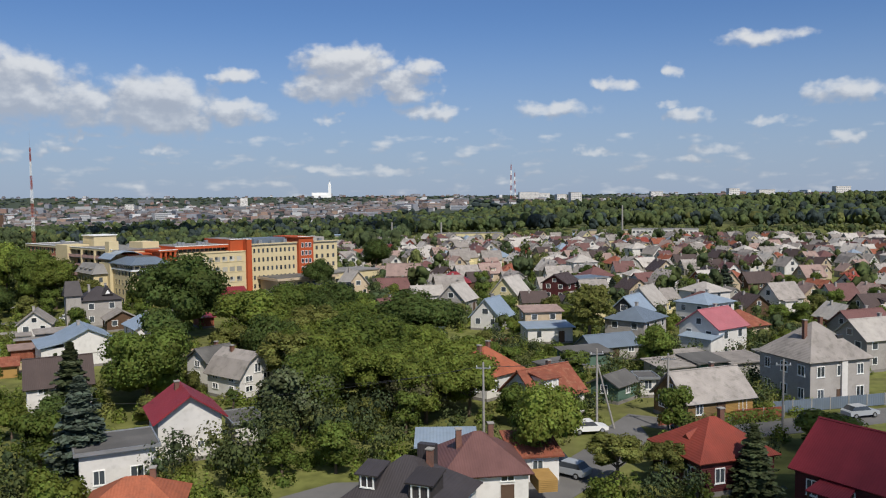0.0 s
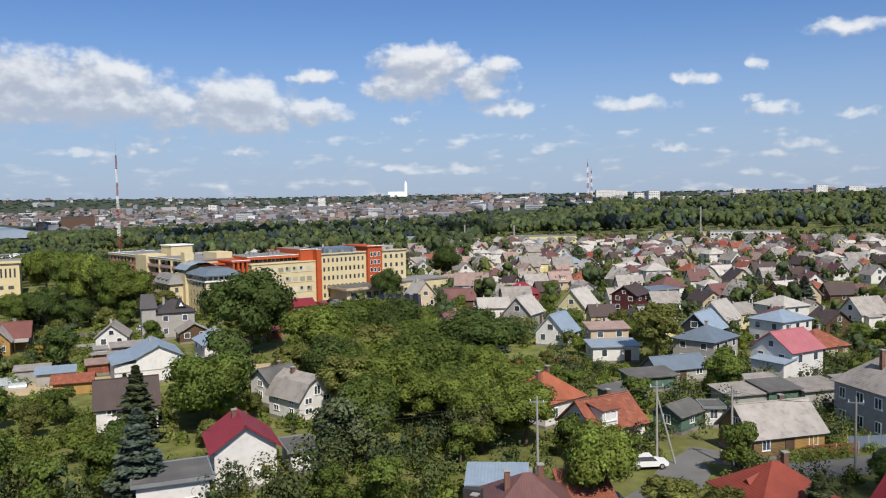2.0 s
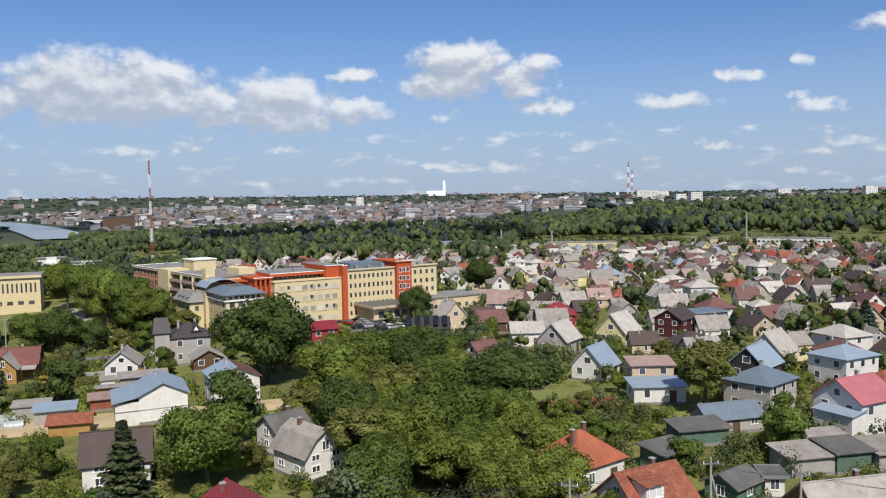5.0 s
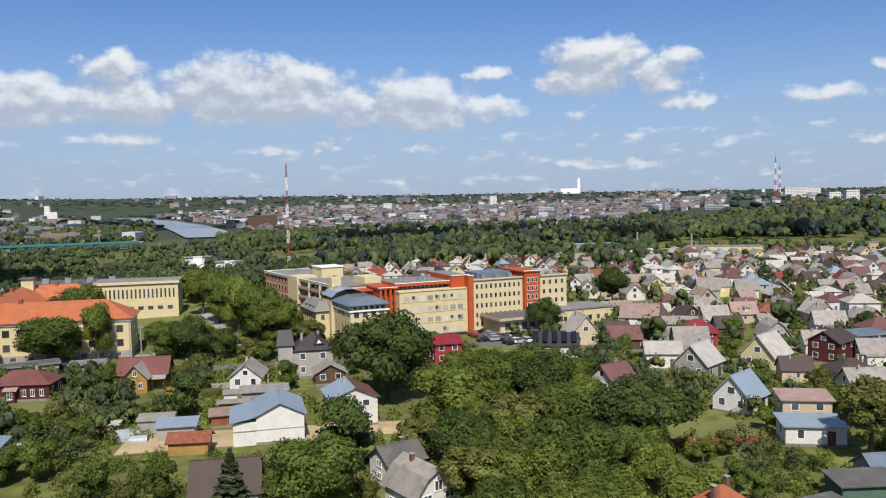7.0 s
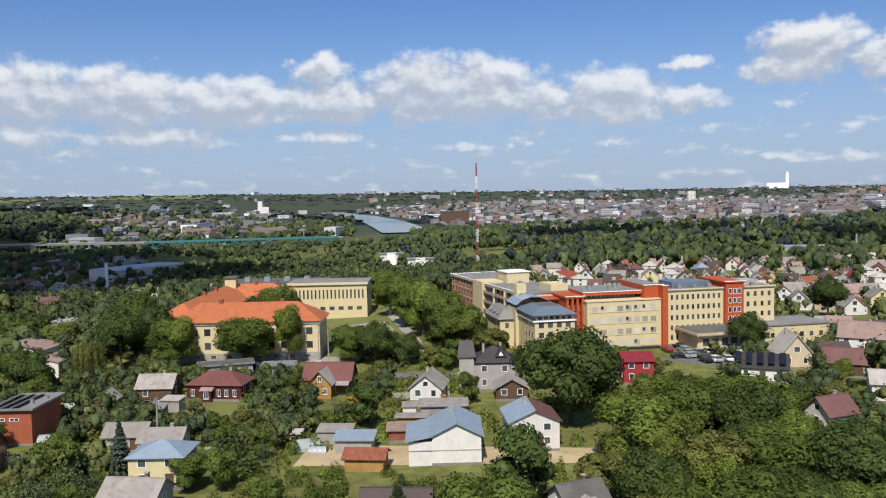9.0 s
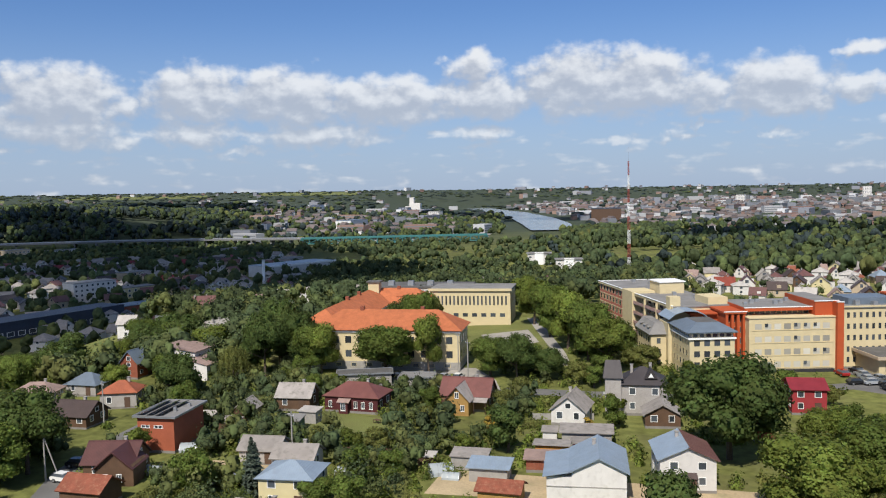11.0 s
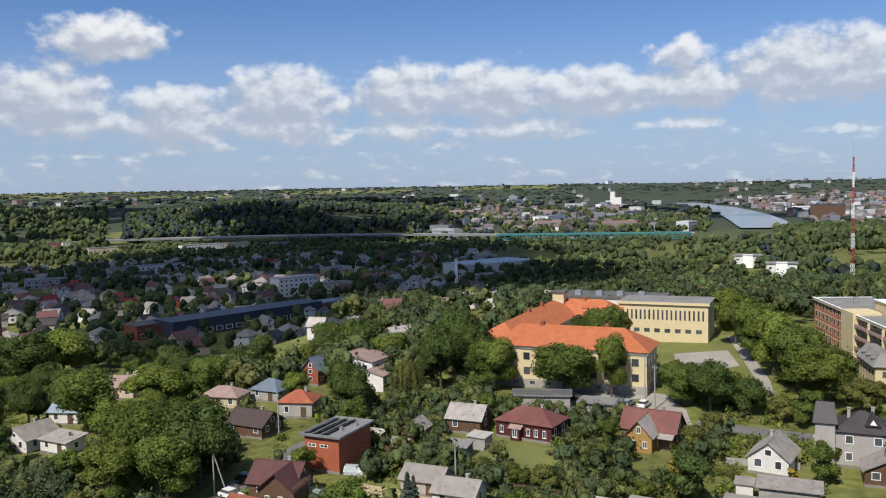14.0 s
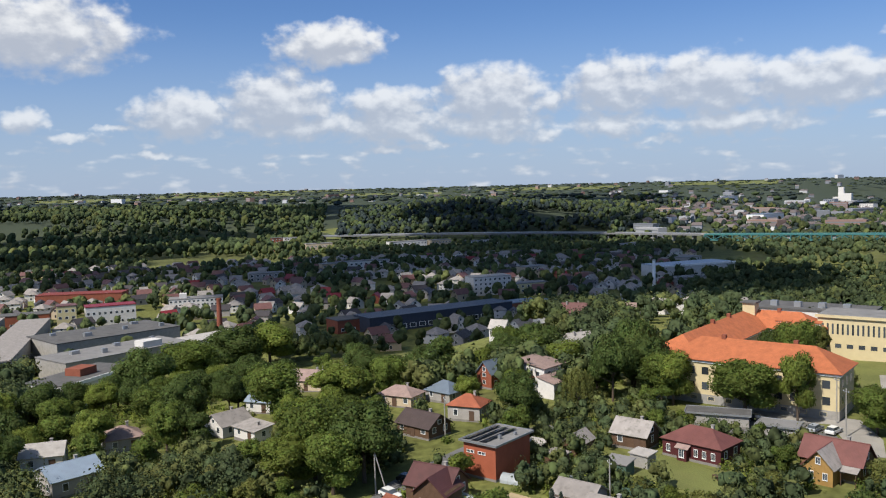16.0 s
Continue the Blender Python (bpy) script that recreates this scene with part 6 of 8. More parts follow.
def industry():
    block("depot_hall", -404, 138, 111, 80, 16, 7.0, NAVY, NAVY, "long dark blue depot hall", "depot", 1, 16, 3.4, 2.0)
    block("brick_shop", -396, 95, 111, 16, 12, 6.0, BRICK, TAR, "brown brick workshop at the end of the depot", "workshop", 1, 3, 2.0, 1.5)
    block("low_store", -430, 186, 106, 34, 12, 4.5, BRICK, SLATE_BLUE, "low brick store with a blue-grey metal roof", "store", 1, 6, 2.0, 1.3)
    block("office_block", -502, 190, 100, 25, 13, 11.0, PLASTER, ASB_LIGHT, "white four-storey office block", "office", 4, 8, 1.5, 1.4)
    block("office_block", -500, 214, 104, 24, 10, 6.0, YELLOW, TAR_LIGHT, "low yellow office building", "office", 2, 6)
    f = block("factory_hall", -550, 348, 101, 62, 24, 8, PLASTER, BLUE_METAL, "white factory hall with a pale metal roof", "factory", 1, 10, 4, 1.2)
    part("roof_edge", Shape().box(-31.6, -12.6, 7.4, 31.6, -12.1, 8.6), WHITE, f)
    block("factory_hall", -498, 318, 101, 24, 12, 4.5, CONCRETE, TAR_LIGHT, "low grey concrete factory annex", "factory", 1, 5, 2.4, 1.4)
    o = base("factory_chimney", on_ground(-492, 294), "tall slim white factory chimney", "chimney")
    part("shaft", Shape().tube((0, 0, -1), (0, 0, 16.5), 1.1, 0.9, 14), WHITE, o)
    part("rim", Shape().tube((0, 0, 16.5), (0, 0, 17.1), 1.05, 1.05, 14), CONCRETE, o)
    o = base("brick_chimney", on_ground(-395, 38), "tall tapered red-brick factory chimney", "chimney")
    part("shaft", Shape().tube((0, 0, -1), (0, 0, 17.5), 1.5, 0.95, 14), BRICK, o)
    part("crown", Shape().tube((0, 0, 17.5), (0, 0, 18.4), 1.15, 1.15, 14), BRICK, o)
    w = block("white_works_building", -290, 2.5, 149, 31, 16, 8.8, PLASTER, TAR, "white works building with a dark flat roof", "factory", 2, 5, 2.6, 1.6)
    part("stair_box", Shape().box(-4, -3, 9.15, 3, 3, 11.4), BRICK, w, "brick stair head on the roof")
    part("cornice", Shape().box(-15.9, -8.4, 8.2, 15.9, -8.02, 9.3), WHITE, w)
    for i in range(3):
        add_window(w, 15.5, -5 + 4.6 * i, 5.4, 90, 2.4, 1.7, far=True)
        part("balcony", Shape().box(15.5, -6.4 + 4.6 * i, 4.3, 17.2, -3.4 + 4.6 * i, 5.2), CONCRETE, w)
    h = block("works_hall", -344, 3, 130, 50, 22, 7.0, CONCRETE, TAR_LIGHT, "broad grey works hall with a flat felt roof", "factory", 1, 8, 3, 1.4)
    for i, (x, y, a) in enumerate(((-16, 2, 3), (-8, -5, 2), (2, 4, 2.4), (12, -3, 3), (18, 5, 2))):
        part("roof_vent", Shape().box(x, y, 7.35, x + a, y + a * 0.7, 8.6 + 0.4 * (i % 2)), METAL, h)
    part("roof_house", Shape().box(6, -9, 7.35, 14, -3, 9.6), PLASTER, h)
    h = block("works_hall", -384, -8, 125, 52, 30, 8.0, CONCRETE, TAR, "broad works hall with a dark flat roof", "factory", 1, 10, 3, 1.4)
    for i, (x, y, a) in enumerate(((-20, 6, 2), (-12, -8, 3), (-3, 8, 2.4), (6, -4, 2), (15, 7, 3), (20, -9, 2))):
        part("roof_vent", Shape().box(x, y, 8.35, x + a, y + a * 0.7, 9.4 + 0.4 * (i % 2)), METAL, h)
    block("works_hall", -366, 33, 128, 24, 14, 6.0, PLASTER, ASB_LIGHT, "low white works hall with a pale roof", "factory", 1, 6, 3, 1.6)
    block("long_shed", -384, -43, 7, 112, 13, 7.5, CONCRETE, ASBESTOS, "long grey storage hall", "shed", 1, 22, 2.4, 1.4)
    block("long_shed", -392, -66, 7, 118, 13, 7.5, CONCRETE, ASB_LIGHT, "long pale storage hall", "shed", 1, 22, 2.4, 1.4)
    block("mill_building", -467, -21, 104, 24, 12, 9.5, PLASTER, RED_METAL, "white mill with rows of windows and a red roof", "mill", 2, 9, 1.4, 1.5)
    block("mill_building", -462, -41, 104, 9, 10, 11, YELLOW, MAROON, "ochre mill wing with maroon roof", "mill", 3, 3)
    block("brick_store", -470, -66, 100, 30, 12, 6.5, BRICK, TAR, "long low brown brick store", "store", 1, 6, 1.6, 1.4)
    block("brick_store", -552, -52, 84, 50, 15, 7.5, BRICK, RED_OLD, "old red-brick store with a brick-red roof", "store", 1, 8, 1.6, 1.4)
    c = block("white_clinic", -500, 19, 94, 29, 12, 7.2, PLASTER, TAR_LIGHT, "long white three-storey clinic", "clinic", 3, 12, 1.6, 1.2)
    part("roof_house", Shape().box(-9, -3, 7.5, -5, 2, 10), PLASTER, c)
    block("apartment_block", *pol(88.4, 985), 95, 13, 12, 15, BRICK, TAR, "red-brick five-storey apartment block", "apartments", 5, 4)
    block("apartment_block", *pol(87.5, 1000), 95, 16, 12, 14, PLASTER, TAR_LIGHT, "pale five-storey apartment block", "apartments", 5, 5)
    for az, r, w, h, m in ((85.6, 950, 30, 9, BEIGE), (79.6, 955, 46, 8, PLASTER), (77.4, 965, 26, 8, BEIGE), (74.6, 985, 42, 5, PLASTER), (82.6, 705, 34, 7, PLASTER), (84.2, 690, 20, 7, BEIGE), (81.0, 720, 16, 6, PLASTER),
                           (88.5, 640, 26, 6, GREYWALL), (70.5, 640, 22, 5, BEIGE), (64.5, 880, 40, 5, PLASTER), (60.5, 700, 24, 6, GREYWALL)):
        x, y = pol(az, r)
        block("works_block", x, y, 180 - az + 90 - 85, w, 12, h, m, TAR_LIGHT, "pale flat-roofed block among trees", "building", 2, int(w / 4), 2.2, 1.5)
    # villas beyond the school
    for x, y, rot in ((-401, 482, 44), (-459, 513, 44)):
        v = block("villa", x, y, rot, 18, 13, 8.6, PLASTER, TAR_LIGHT, "white modern villa with a flat roof", "villa", 2, 4, 2.2, 1.6, over=0.8)
        for e in (12, 22, 34, 46, 60, 76, 92, 110, 130, 150):
            KEEP_OUT.append((x - (x + 10) / 450 * e, y - (y - 45) / 450 * e, 7))
        part("arch", Shape().box(-3.4, -7.3, -1, 3.4, -6.5, 9.6), WHITE, v)
    block("grey_works", *pol(16.0, 628), 30, 34, 18, 9, CONCRETE, BLUE_METAL, "grey works hall with a pale roof", "factory", 1, 8, 3, 1.4)
    block("long_store", *pol(-4, 620), 0, 90, 12, 5, BEIGE, TAR_LIGHT, "long low pale store", "store", 1, 20, 2, 1.2)
    block("long_store", *pol(-6.4, 565), -10, 44, 12, 7, PLASTER, TAR_LIGHT, "long white two-storey block", "building", 2, 16, 2, 1.4)
    block("yellow_store", *pol(7.5, 545), 10, 45, 12, 6, YELLOW, TAR_LIGHT, "long yellowish store with flat roof", "store", 1, 10, 2, 1.4)


def lattice_mast(name, x, y, h, w0, w1, label, bands, thick=0.14):
    o = base(name, on_ground(x, y), label, "radio mast")
    n = bands
    for k in range(n):
        z0, z1 = h * k / n, h * (k + 1) / n
        a0, a1 = w0 + (w1 - w0) * k / n, w0 + (w1 - w0) * (k + 1) / n
        s = Shape()
        c = [(-1, -1), (1, -1), (1, 1), (-1, 1)]
        for i in range(4):
            (px, py), (qx, qy) = c[i], c[(i + 1) % 4]
            s.tube((px * a0, py * a0, z0), (px * a1, py * a1, z1), thick, thick, 5)
            m = max(2, int((z1 - z0) / (a0 + a1) / 1.1))
            for j in range(m):
                f0, f1 = j / m, (j + 1) / m
                b0, b1 = a0 + (a1 - a0) * f0, a0 + (a1 - a0) * f1
                y0, y1 = z0 + (z1 - z0) * f0, z0 + (z1 - z0) * f1
                s.tube((px * b0, py * b0, y0), (qx * b1, qy * b1, y1), thick * 0.6, thick * 0.6, 4)
                s.tube((qx * b0, qy * b0, y0), (px * b1, py * b1, y1), thick * 0.6, thick * 0.6, 4)
                s.tube((px * b1, py * b1, y1), (qx * b1, qy * b1, y1), thick * 0.6, thick * 0.6, 4)
        part("mast_section", s, MASTRED if k % 2 == 0 else WHITE, o)
    part("antenna", Shape().tube((0, 0, h), (0, 0, h * 1.12), thick, thick * 0.6, 6), METAL, o)
    return o


def bridge():
    a, b = Vector((-848, 528)), Vector((-713, 693))
    L = (b - a).length
    rot = math.degrees(math.atan2((b - a).y, (b - a).x))
    c = (a + b) / 2
    o = tagged(base("truss_bridge", pose(c.x, c.y, -14, 0, 0, rot), "long teal steel truss bridge over the river", "bridge"))
    n = 22
    part("deck", Shape().box(-L / 2 - 4, -6, 8.6, L / 2 + 4, 6, 9.6), CONCRETE, o)
    for y in (-6.2, 6.2):
        part("truss", _truss(L, n, y), TEAL, o)
    for k in range(6):
        x = -L / 2 + L * k / 5
        part("pier", Shape().box(x - 2, -5, -6, x + 2, 5, 8.6), CONCRETE, o)
    p = [Vector((-848, 528)), Vector((-935, 466)), Vector((-1012, 388)), Vector((-1072, 292)), Vector((-1118, 190)), Vector((-1142, 100))]
    w = tagged(base("viaduct", pose(p[0].x, p[0].y, -14), "grey road viaduct across the valley", "viaduct"))
    for q, r in zip(p, p[1:]):
        d = r - q
        ang = math.degrees(math.atan2(d.y, d.x))
        m = pose(q.x - p[0].x, q.y - p[0].y, 0, 0, 0, ang)
        part("viaduct_deck", Shape().box(-1, -6, 7.8, d.length + 1, 6, 9.4), OLD_SHADED_CONCRETE, w, at=m)
        part("guard_rail", Shape().box(-1, -6.1, 9.4, d.length + 1, -5.8, 10.3), METAL, w, at=m)
        for k in range(int(d.length / 24)):
            part("viaduct_pier", Shape().box(12 + 24 * k, -4, -4, 13.6 + 24 * k, 4, 7.8), OLD_SHADED_CONCRETE, w, at=m)


def _truss(L, n, y):
    s = Shape()
    t = 0.45
    s.box(-L / 2, y - t, 8.4, L / 2, y + t, 10.2).box(-L / 2, y - t, 2.6, L / 2, y + t, 3.6)
    for i in range(n + 1):
        x = -L / 2 + L * i / n
        s.box(x - t, y - t, 3.4, x + t, y + t, 8.6)
        if i < n:
            x2 = x + L / n
            s.tube((x, y, 3.4 if i % 2 else 8.5), (x2, y, 8.5 if i % 2 else 3.4), t, t, 4)
    return s


def in_river(az, r, more=0.0):
    """True over the water and its banks."""
    return 1120 < r < 3000 and abs(az - np.interp(r, (1180, 1400, 1700, 2200, 2500, 2850), (42.6, 43.1, 44.0, 45.6, 46.8, 47.7))) < 2700 / r + more


def river():
    pts = [pol(42.6, 1180), pol(42.8, 1270), pol(43.1, 1400), pol(44.0, 1700), pol(44.9, 1950), pol(45.6, 2200), pol(46.8, 2500), pol(47.7, 2850)]
    wd = [62, 72, 80, 86, 84, 82, 80, 80]
    v, f = [], []
    for i, p in enumerate(pts):
        q, r = Vector(pts[max(i - 1, 0)]), Vector(pts[min(i + 1, len(pts) - 1)])
        t = (r - q).normalized()
        nn = Vector((-t.y, t.x))
        for k in range(9):
            e = Vector(p) + nn * wd[i] * (k / 8 - 0.5)
            v.append((e.x, e.y, -11.2))
    for i in range(len(pts) - 1):
        for k in range(8):
            f.append((i * 9 + k, i * 9 + k + 1, i * 9 + k + 10, i * 9 + k + 9))
    s = Shape()
    s.v, s.f = v, f
    me = s.mesh("river", WATER)
    me.flip_normals() if me.polygons[0].normal.z < 0 else None
    tagged(new("river", me), "pale reflecting river winding through the city", "river", kind="structure")


def far_city():
    """Countless small distant buildings."""
    rng = random.Random(21)
    mats_ = [mat("far_" + n, c, vary=0.05, island=0.3) for n, c in (("white", (0.50, 0.50, 0.51)), ("grey", (0.20, 0.21, 0.235)), ("brick", (0.26, 0.17, 0.14)), ("roof", (0.15, 0.125, 0.12)))]
    sets = [Shape() for _ in mats_]
    n = 0
    while n < 1700:
        az = rng.uniform(-30, 112)
        r = rng.uniform(1050, 4700) if az > 14 else rng.uniform(1500, 4700)
        x, y = pol(az, r)
        dens = 0.62 if 8 < az < 46 and r > 1250 else (0.10 if az < 64 else 0.05)
        if az > 64 and r < 1900:
            dens = 0.0
        if 60 < az <= 64 and r < 1700:
            dens = 0.4
        if 50.5 < az < 62 and 1150 < r < 1750:
            dens = 0.55
        if in_river(az, r, 0.8):
            continue
        if r > 2900:
            dens *= 0.12
        if rng.random() > dens:
            continue
        n += 1
        big = rng.random() < 0.14
        w, d, h = (rng.uniform(20, 50), rng.uniform(12, 18), rng.uniform(7, 15)) if big else (rng.uniform(9, 16), rng.uniform(8, 12), rng.uniform(5, 9))
        if r > 3000:
            w, h = w * 1.3, h * 1.15
        rot = pose(x, y, ground_z(x, y), 0, 0, rng.uniform(0, 180) if not big else rng.choice((20, 50, 110, 140)) + rng.uniform(-8, 8))
        k = rng.choices((0, 1, 2), (3.2, 3.4, 2.2))[0]
        c = [(-w / 2, -d / 2), (w / 2, -d / 2), (w / 2, d / 2), (-w / 2, d / 2)]
        sets[k].add([rot @ Vector((a, b, z)) for z in (-3, h) for a, b in c], [(4, 5, 6, 7), (0, 1, 5, 4), (1, 2, 6, 5), (2, 3, 7, 6), (3, 0, 4, 7)])
        if not big:
            q = [rot @ Vector(p) for p in ((-w / 2 - 0.5, -d / 2 - 0.5, h), (w / 2 + 0.5, -d / 2 - 0.5, h), (w / 2 + 0.5, d / 2 + 0.5, h), (-w / 2 - 0.5, d / 2 + 0.5, h), (-w / 2, 0, h + d * 0.35), (w / 2, 0, h + d * 0.35))]
            sets[3].add(q, [(0, 1, 5, 4), (2, 3, 4, 5), (1, 2, 5), (3, 0, 4)])
        elif r < 2600:
            f = max(2, int(h / 3.2))
            for j in range(f):
                z = 1.2 + j * (h - 1) / f
                for sy in (-1, 1):
                    e = sy * (d / 2 + 0.15)
                    sets[1].add([rot @ Vector(p) for p in ((-w / 2 + 1, e, z), (w / 2 - 1, e, z), (w / 2 - 1, e, z + 1.3), (-w / 2 + 1, e, z + 1.3))], [(0, 1, 2, 3)])
    for s, m, lab in zip(sets, mats_, ("pale", "grey", "brick", "roofed")):
        tagged(new("distant_city", s.mesh("distant_city", m)), "countless small distant %s city buildings" % lab, "city", kind="stuff")


def landmarks():
    # white church with a tall tower on the skyline
    x, y = pol(17.6, 4300)
    o = base("church", on_ground(x, y, 15, -4), "white modern church with a tall square tower", "church")
    part("nave", Shape().box(-75, -14, 0, 10, 14, 30), WHITE, o)
    part("side_aisle", Shape().box(-70, -22, 0, 6, -14, 18), WHITE, o)
    part("tower", Shape().box(10, -8, 0, 24, 8, 72), WHITE, o)
    part("tower_top", Shape().box(13, -5, 72, 21, 5, 84), WHITE, o)
    part("cross", Shape().box(16.4, -0.6, 84, 17.6, 0.6, 94).box(13.8, -0.6, 89, 20.2, 0.6, 90.4), METAL, o)
    # grain silos
    x, y = pol(52.3, 2230)
    o = base("grain_silo", on_ground(x, y, 35), "tall white concrete grain silo with lower bins", "silo")
    part("tower", Shape().box(-6, -5, -4, 6, 5, 37), PLASTER, o)
    part("bin_block", Shape().box(-6, -7, -4, 24, 7, 22), PLASTER, o)
    part("bin_block", Shape().box(-18, -6, -4, -6, 6, 14), PLASTER, o)
    for x, y, w, h in ((*pol(0.3, 1480), 20, 30), (*pol(1.3, 1510), 18, 27), (*pol(3.6, 2500), 60, 30), (*pol(2.6, 2600), 40, 26), (*pol(-10, 2000), 26, 26), (*pol(-12, 2050), 40, 22), (*pol(-16.5, 1900), 34, 26), (*pol(-5, 2700), 40, 24),
                       (*pol(23.2, 2600), 22, 36), (*pol(30.5, 2400), 24, 26), (*pol(52.8, 1750), 22, 20), (*pol(50.7, 1700), 26, 16)):
        block("tower_block", x, y, 20, w, 14, h, PLASTER, TAR_LIGHT, "distant pale apartment block", "apartments", int(h / 4), int(w / 4), 2.2, 1.8, sink=2)
    block("arena_hall", *pol(39.1, 1480), 130, 80, 50, 24, BROWNTRIM, DARKMETAL, "large dark arena hall by the river", "arena", 1, 12, 6, 4)
    block("blue_hall", *pol(56.4, 1300), 120, 60, 26, 12, CARW, SLATE_BLUE, "blue and white sales hall", "hall", 1, 8, 4, 3)
    lattice_mast("radio_mast", -315, 438, 72, 0.8, 0.28, "tall red and white lattice radio mast", 9, 0.065)
    lattice_mast("television_mast", *pol(4.8, 2700), 118, 3.2, 1, "distant pair of red and white lattice masts", 7, 0.4)
    lattice_mast("television_mast", *pol(4.55, 2720), 92, 3, 1, "distant red and white lattice mast", 7, 0.4)
    for az, r, h in ((13.2, 600, 18), (-3.4, 600, 24), (9.6, 560, 14)):
        x, y = pol(az, r)
        o = base("chimney_stack", on_ground(x, y), "slim pale chimney stack", "chimney")
        part("shaft", Shape().tube((0, 0, -1), (0, 0, h), 0.7, 0.55, 10), CONCRETE, o)


industry()
valley_houses()
bridge()
river()
far_city()
landmarks()


# ---- streets, yards, lawns ----
def ground_works():
    S = strip
    street = [(-40, 60), (-25, 79), (-6, 82), (0, 95), (3, 108), (14, 104), (40, 118)]
    S("street", street, 5.5, ASPHALT, "narrow grey asphalt street", "road")
    keep(*street, r=3.2)
    lane = [(-126, 69), (-141.5, 75.8), (-151, 81.2), (-157.5, 87.8), (-166, 96.8), (-173, 106), (-176, 118)]
    S("lane", lane, 4.2, ASPHALT, "narrow asphalt lane between gardens", "road")
    keep(*lane, r=2.6)
    keep((-138, 71), (-147, 76), (-153, 83), (-161, 91), r=3.4)
    lane2 = [(-140, 168), (-125, 178), (-110, 190), (-98, 210), (-90, 226)]
    S("lane", lane2, 5.0, ASPHALT, "asphalt drive past the hospital", "road")
    keep(*lane2, r=3.0)
    yard = [(-178, 158), (-160, 174), (-150, 170), (-142, 164)]
    S("school_yard_road", yard, 7.0, PAVING, "pale paved yard road before the school", "pavement")
    keep(*yard, r=4.0)
    path = [(-146, 194), (-156, 203), (-172, 215), (-184, 224), (-193, 231)]
    S("path", path, 3.0, PAVING, "pale path beside the lawn", "path")
    keep(*path, r=2.0)
    P = patch
    P("school_yard", [(-178, 146), (-164, 168), (-146, 166), (-150, 152)], ASPHALT, "asphalt yard with parked cars before the school", "yard", 0.05)
    keep((-176, 149), (-163, 165), (-149, 164), r=5.5)
    keep((-170, 148), (-156, 158), r=5)
    P("lawn", [(-206, 211), (-195, 234), (-160, 208), (-175, 186)], LAWN, "mown school lawn with worn patches", "lawn", 0.05)
    P("sports_court", [(-187, 204), (-181, 217), (-168, 208), (-170, 191)], PAVING, "grey sports court in the lawn", "court", 0.12)
    keep((-195, 211), (-170, 200), r=11)
    keep((-187, 221), (-164, 203), r=8)
    P("car_park", [(-104, 240), (-84, 262), (-74, 254), (-92, 232)], ASPHALT, "asphalt car park before the hospital", "car park", 0.05)
    P("car_park", [(-92, 221), (-92.5, 231.5), (-74, 253), (-76, 222)], ASPHALT, "asphalt yard with parked cars", "car park", 0.04)
    keep((-98, 238), (-78, 258), r=8)
    keep((-90, 226), (-80, 226), (-84, 214), (-78, 204), r=6)
    P("sandy_plot", [(-104, 117), (-66, 147), (-70, 153), (-110, 126)], SAND, "bare sandy plot with dry grass", "soil", 0.04)
    keep((-104, 121), (-70, 149), r=4)
    P("lawn", [(-149, 120), (-132, 128), (-138, 137), (-154, 131)], LAWN, "sunny garden lawn", "lawn", 0.05)
    keep((-146, 126), (-139, 131), r=6)
    P("lawn", [(-50, 101), (-44, 107), (-37, 102), (-42, 97)], LAWN, "small sunny lawn by the house", "lawn", 0.05)
    keep((-44, 102), (-43, 103), r=4.5)
    P("lawn", [(-34, 166), (-22, 172), (-18, 164), (-28, 158)], LAWN, "garden lawn behind the trees", "lawn", 0.05)
    keep((-27, 166), (-25, 165), r=6)
    P("dirt_yard", [(-137, 92), (-125, 100), (-131, 108), (-143, 99)], SAND, "worn dirt yard", "yard", 0.04)
    keep((-135, 98), (-132, 102), r=5)
    P("lawn", [(-186, 64), (-172, 72), (-178, 84), (-190, 76)], LAWN, "rough orchard grass", "lawn", 0.05)
    P("field", [pol(82.6, 1085), pol(86.6, 1085), pol(85.6, 1230), pol(84.3, 1230)], LAWN, "bright green grassy knoll", "field", 0.3, 20)
    P("field", [pol(1, 610), pol(-14, 585), pol(-13, 650), pol(2, 660)], LAWN, "strip of rough meadow", "field", 0.2, 20)
    for az, r, w in ((66, 3300, 9), (78, 2900, 8), (88, 3300, 9), (56, 3700, 7), (98, 3000, 6), (84, 4000, 12)):
        P("field", [pol(az, r), pol(az + w, r), pol(az + w, r * 1.16), pol(az, r * 1.16)], LAWN, "distant pale green field", "field", 0.5, 120)


ground_works()


# ---- trees ----
def cards(rng, centres, normals, size, aspect=1.0, up=0.0):
    """Small leaf sprays: one bent-free four-cornered spray for each centre."""
    n = len(centres)
    nr = normals + rng.normal(size=(n, 3)) * 0.36
    nr /= np.linalg.norm(nr, axis=1)[:, None] + 1e-9
    t = np.cross(nr, rng.normal(size=(n, 3)))
    t /= np.linalg.norm(t, axis=1)[:, None] + 1e-9
    b = np.cross(nr, t)
    s = (size * rng.uniform(0.55, 1.45, n))[:, None]
    k = s * aspect
    v = np.stack([centres - t * s * 0.5, centres - b * k * 0.36, centres + t * s * 0.5, centres + b * k * 0.5], 1).reshape(-1, 3)
    return v, np.arange(4 * n).reshape(n, 4)


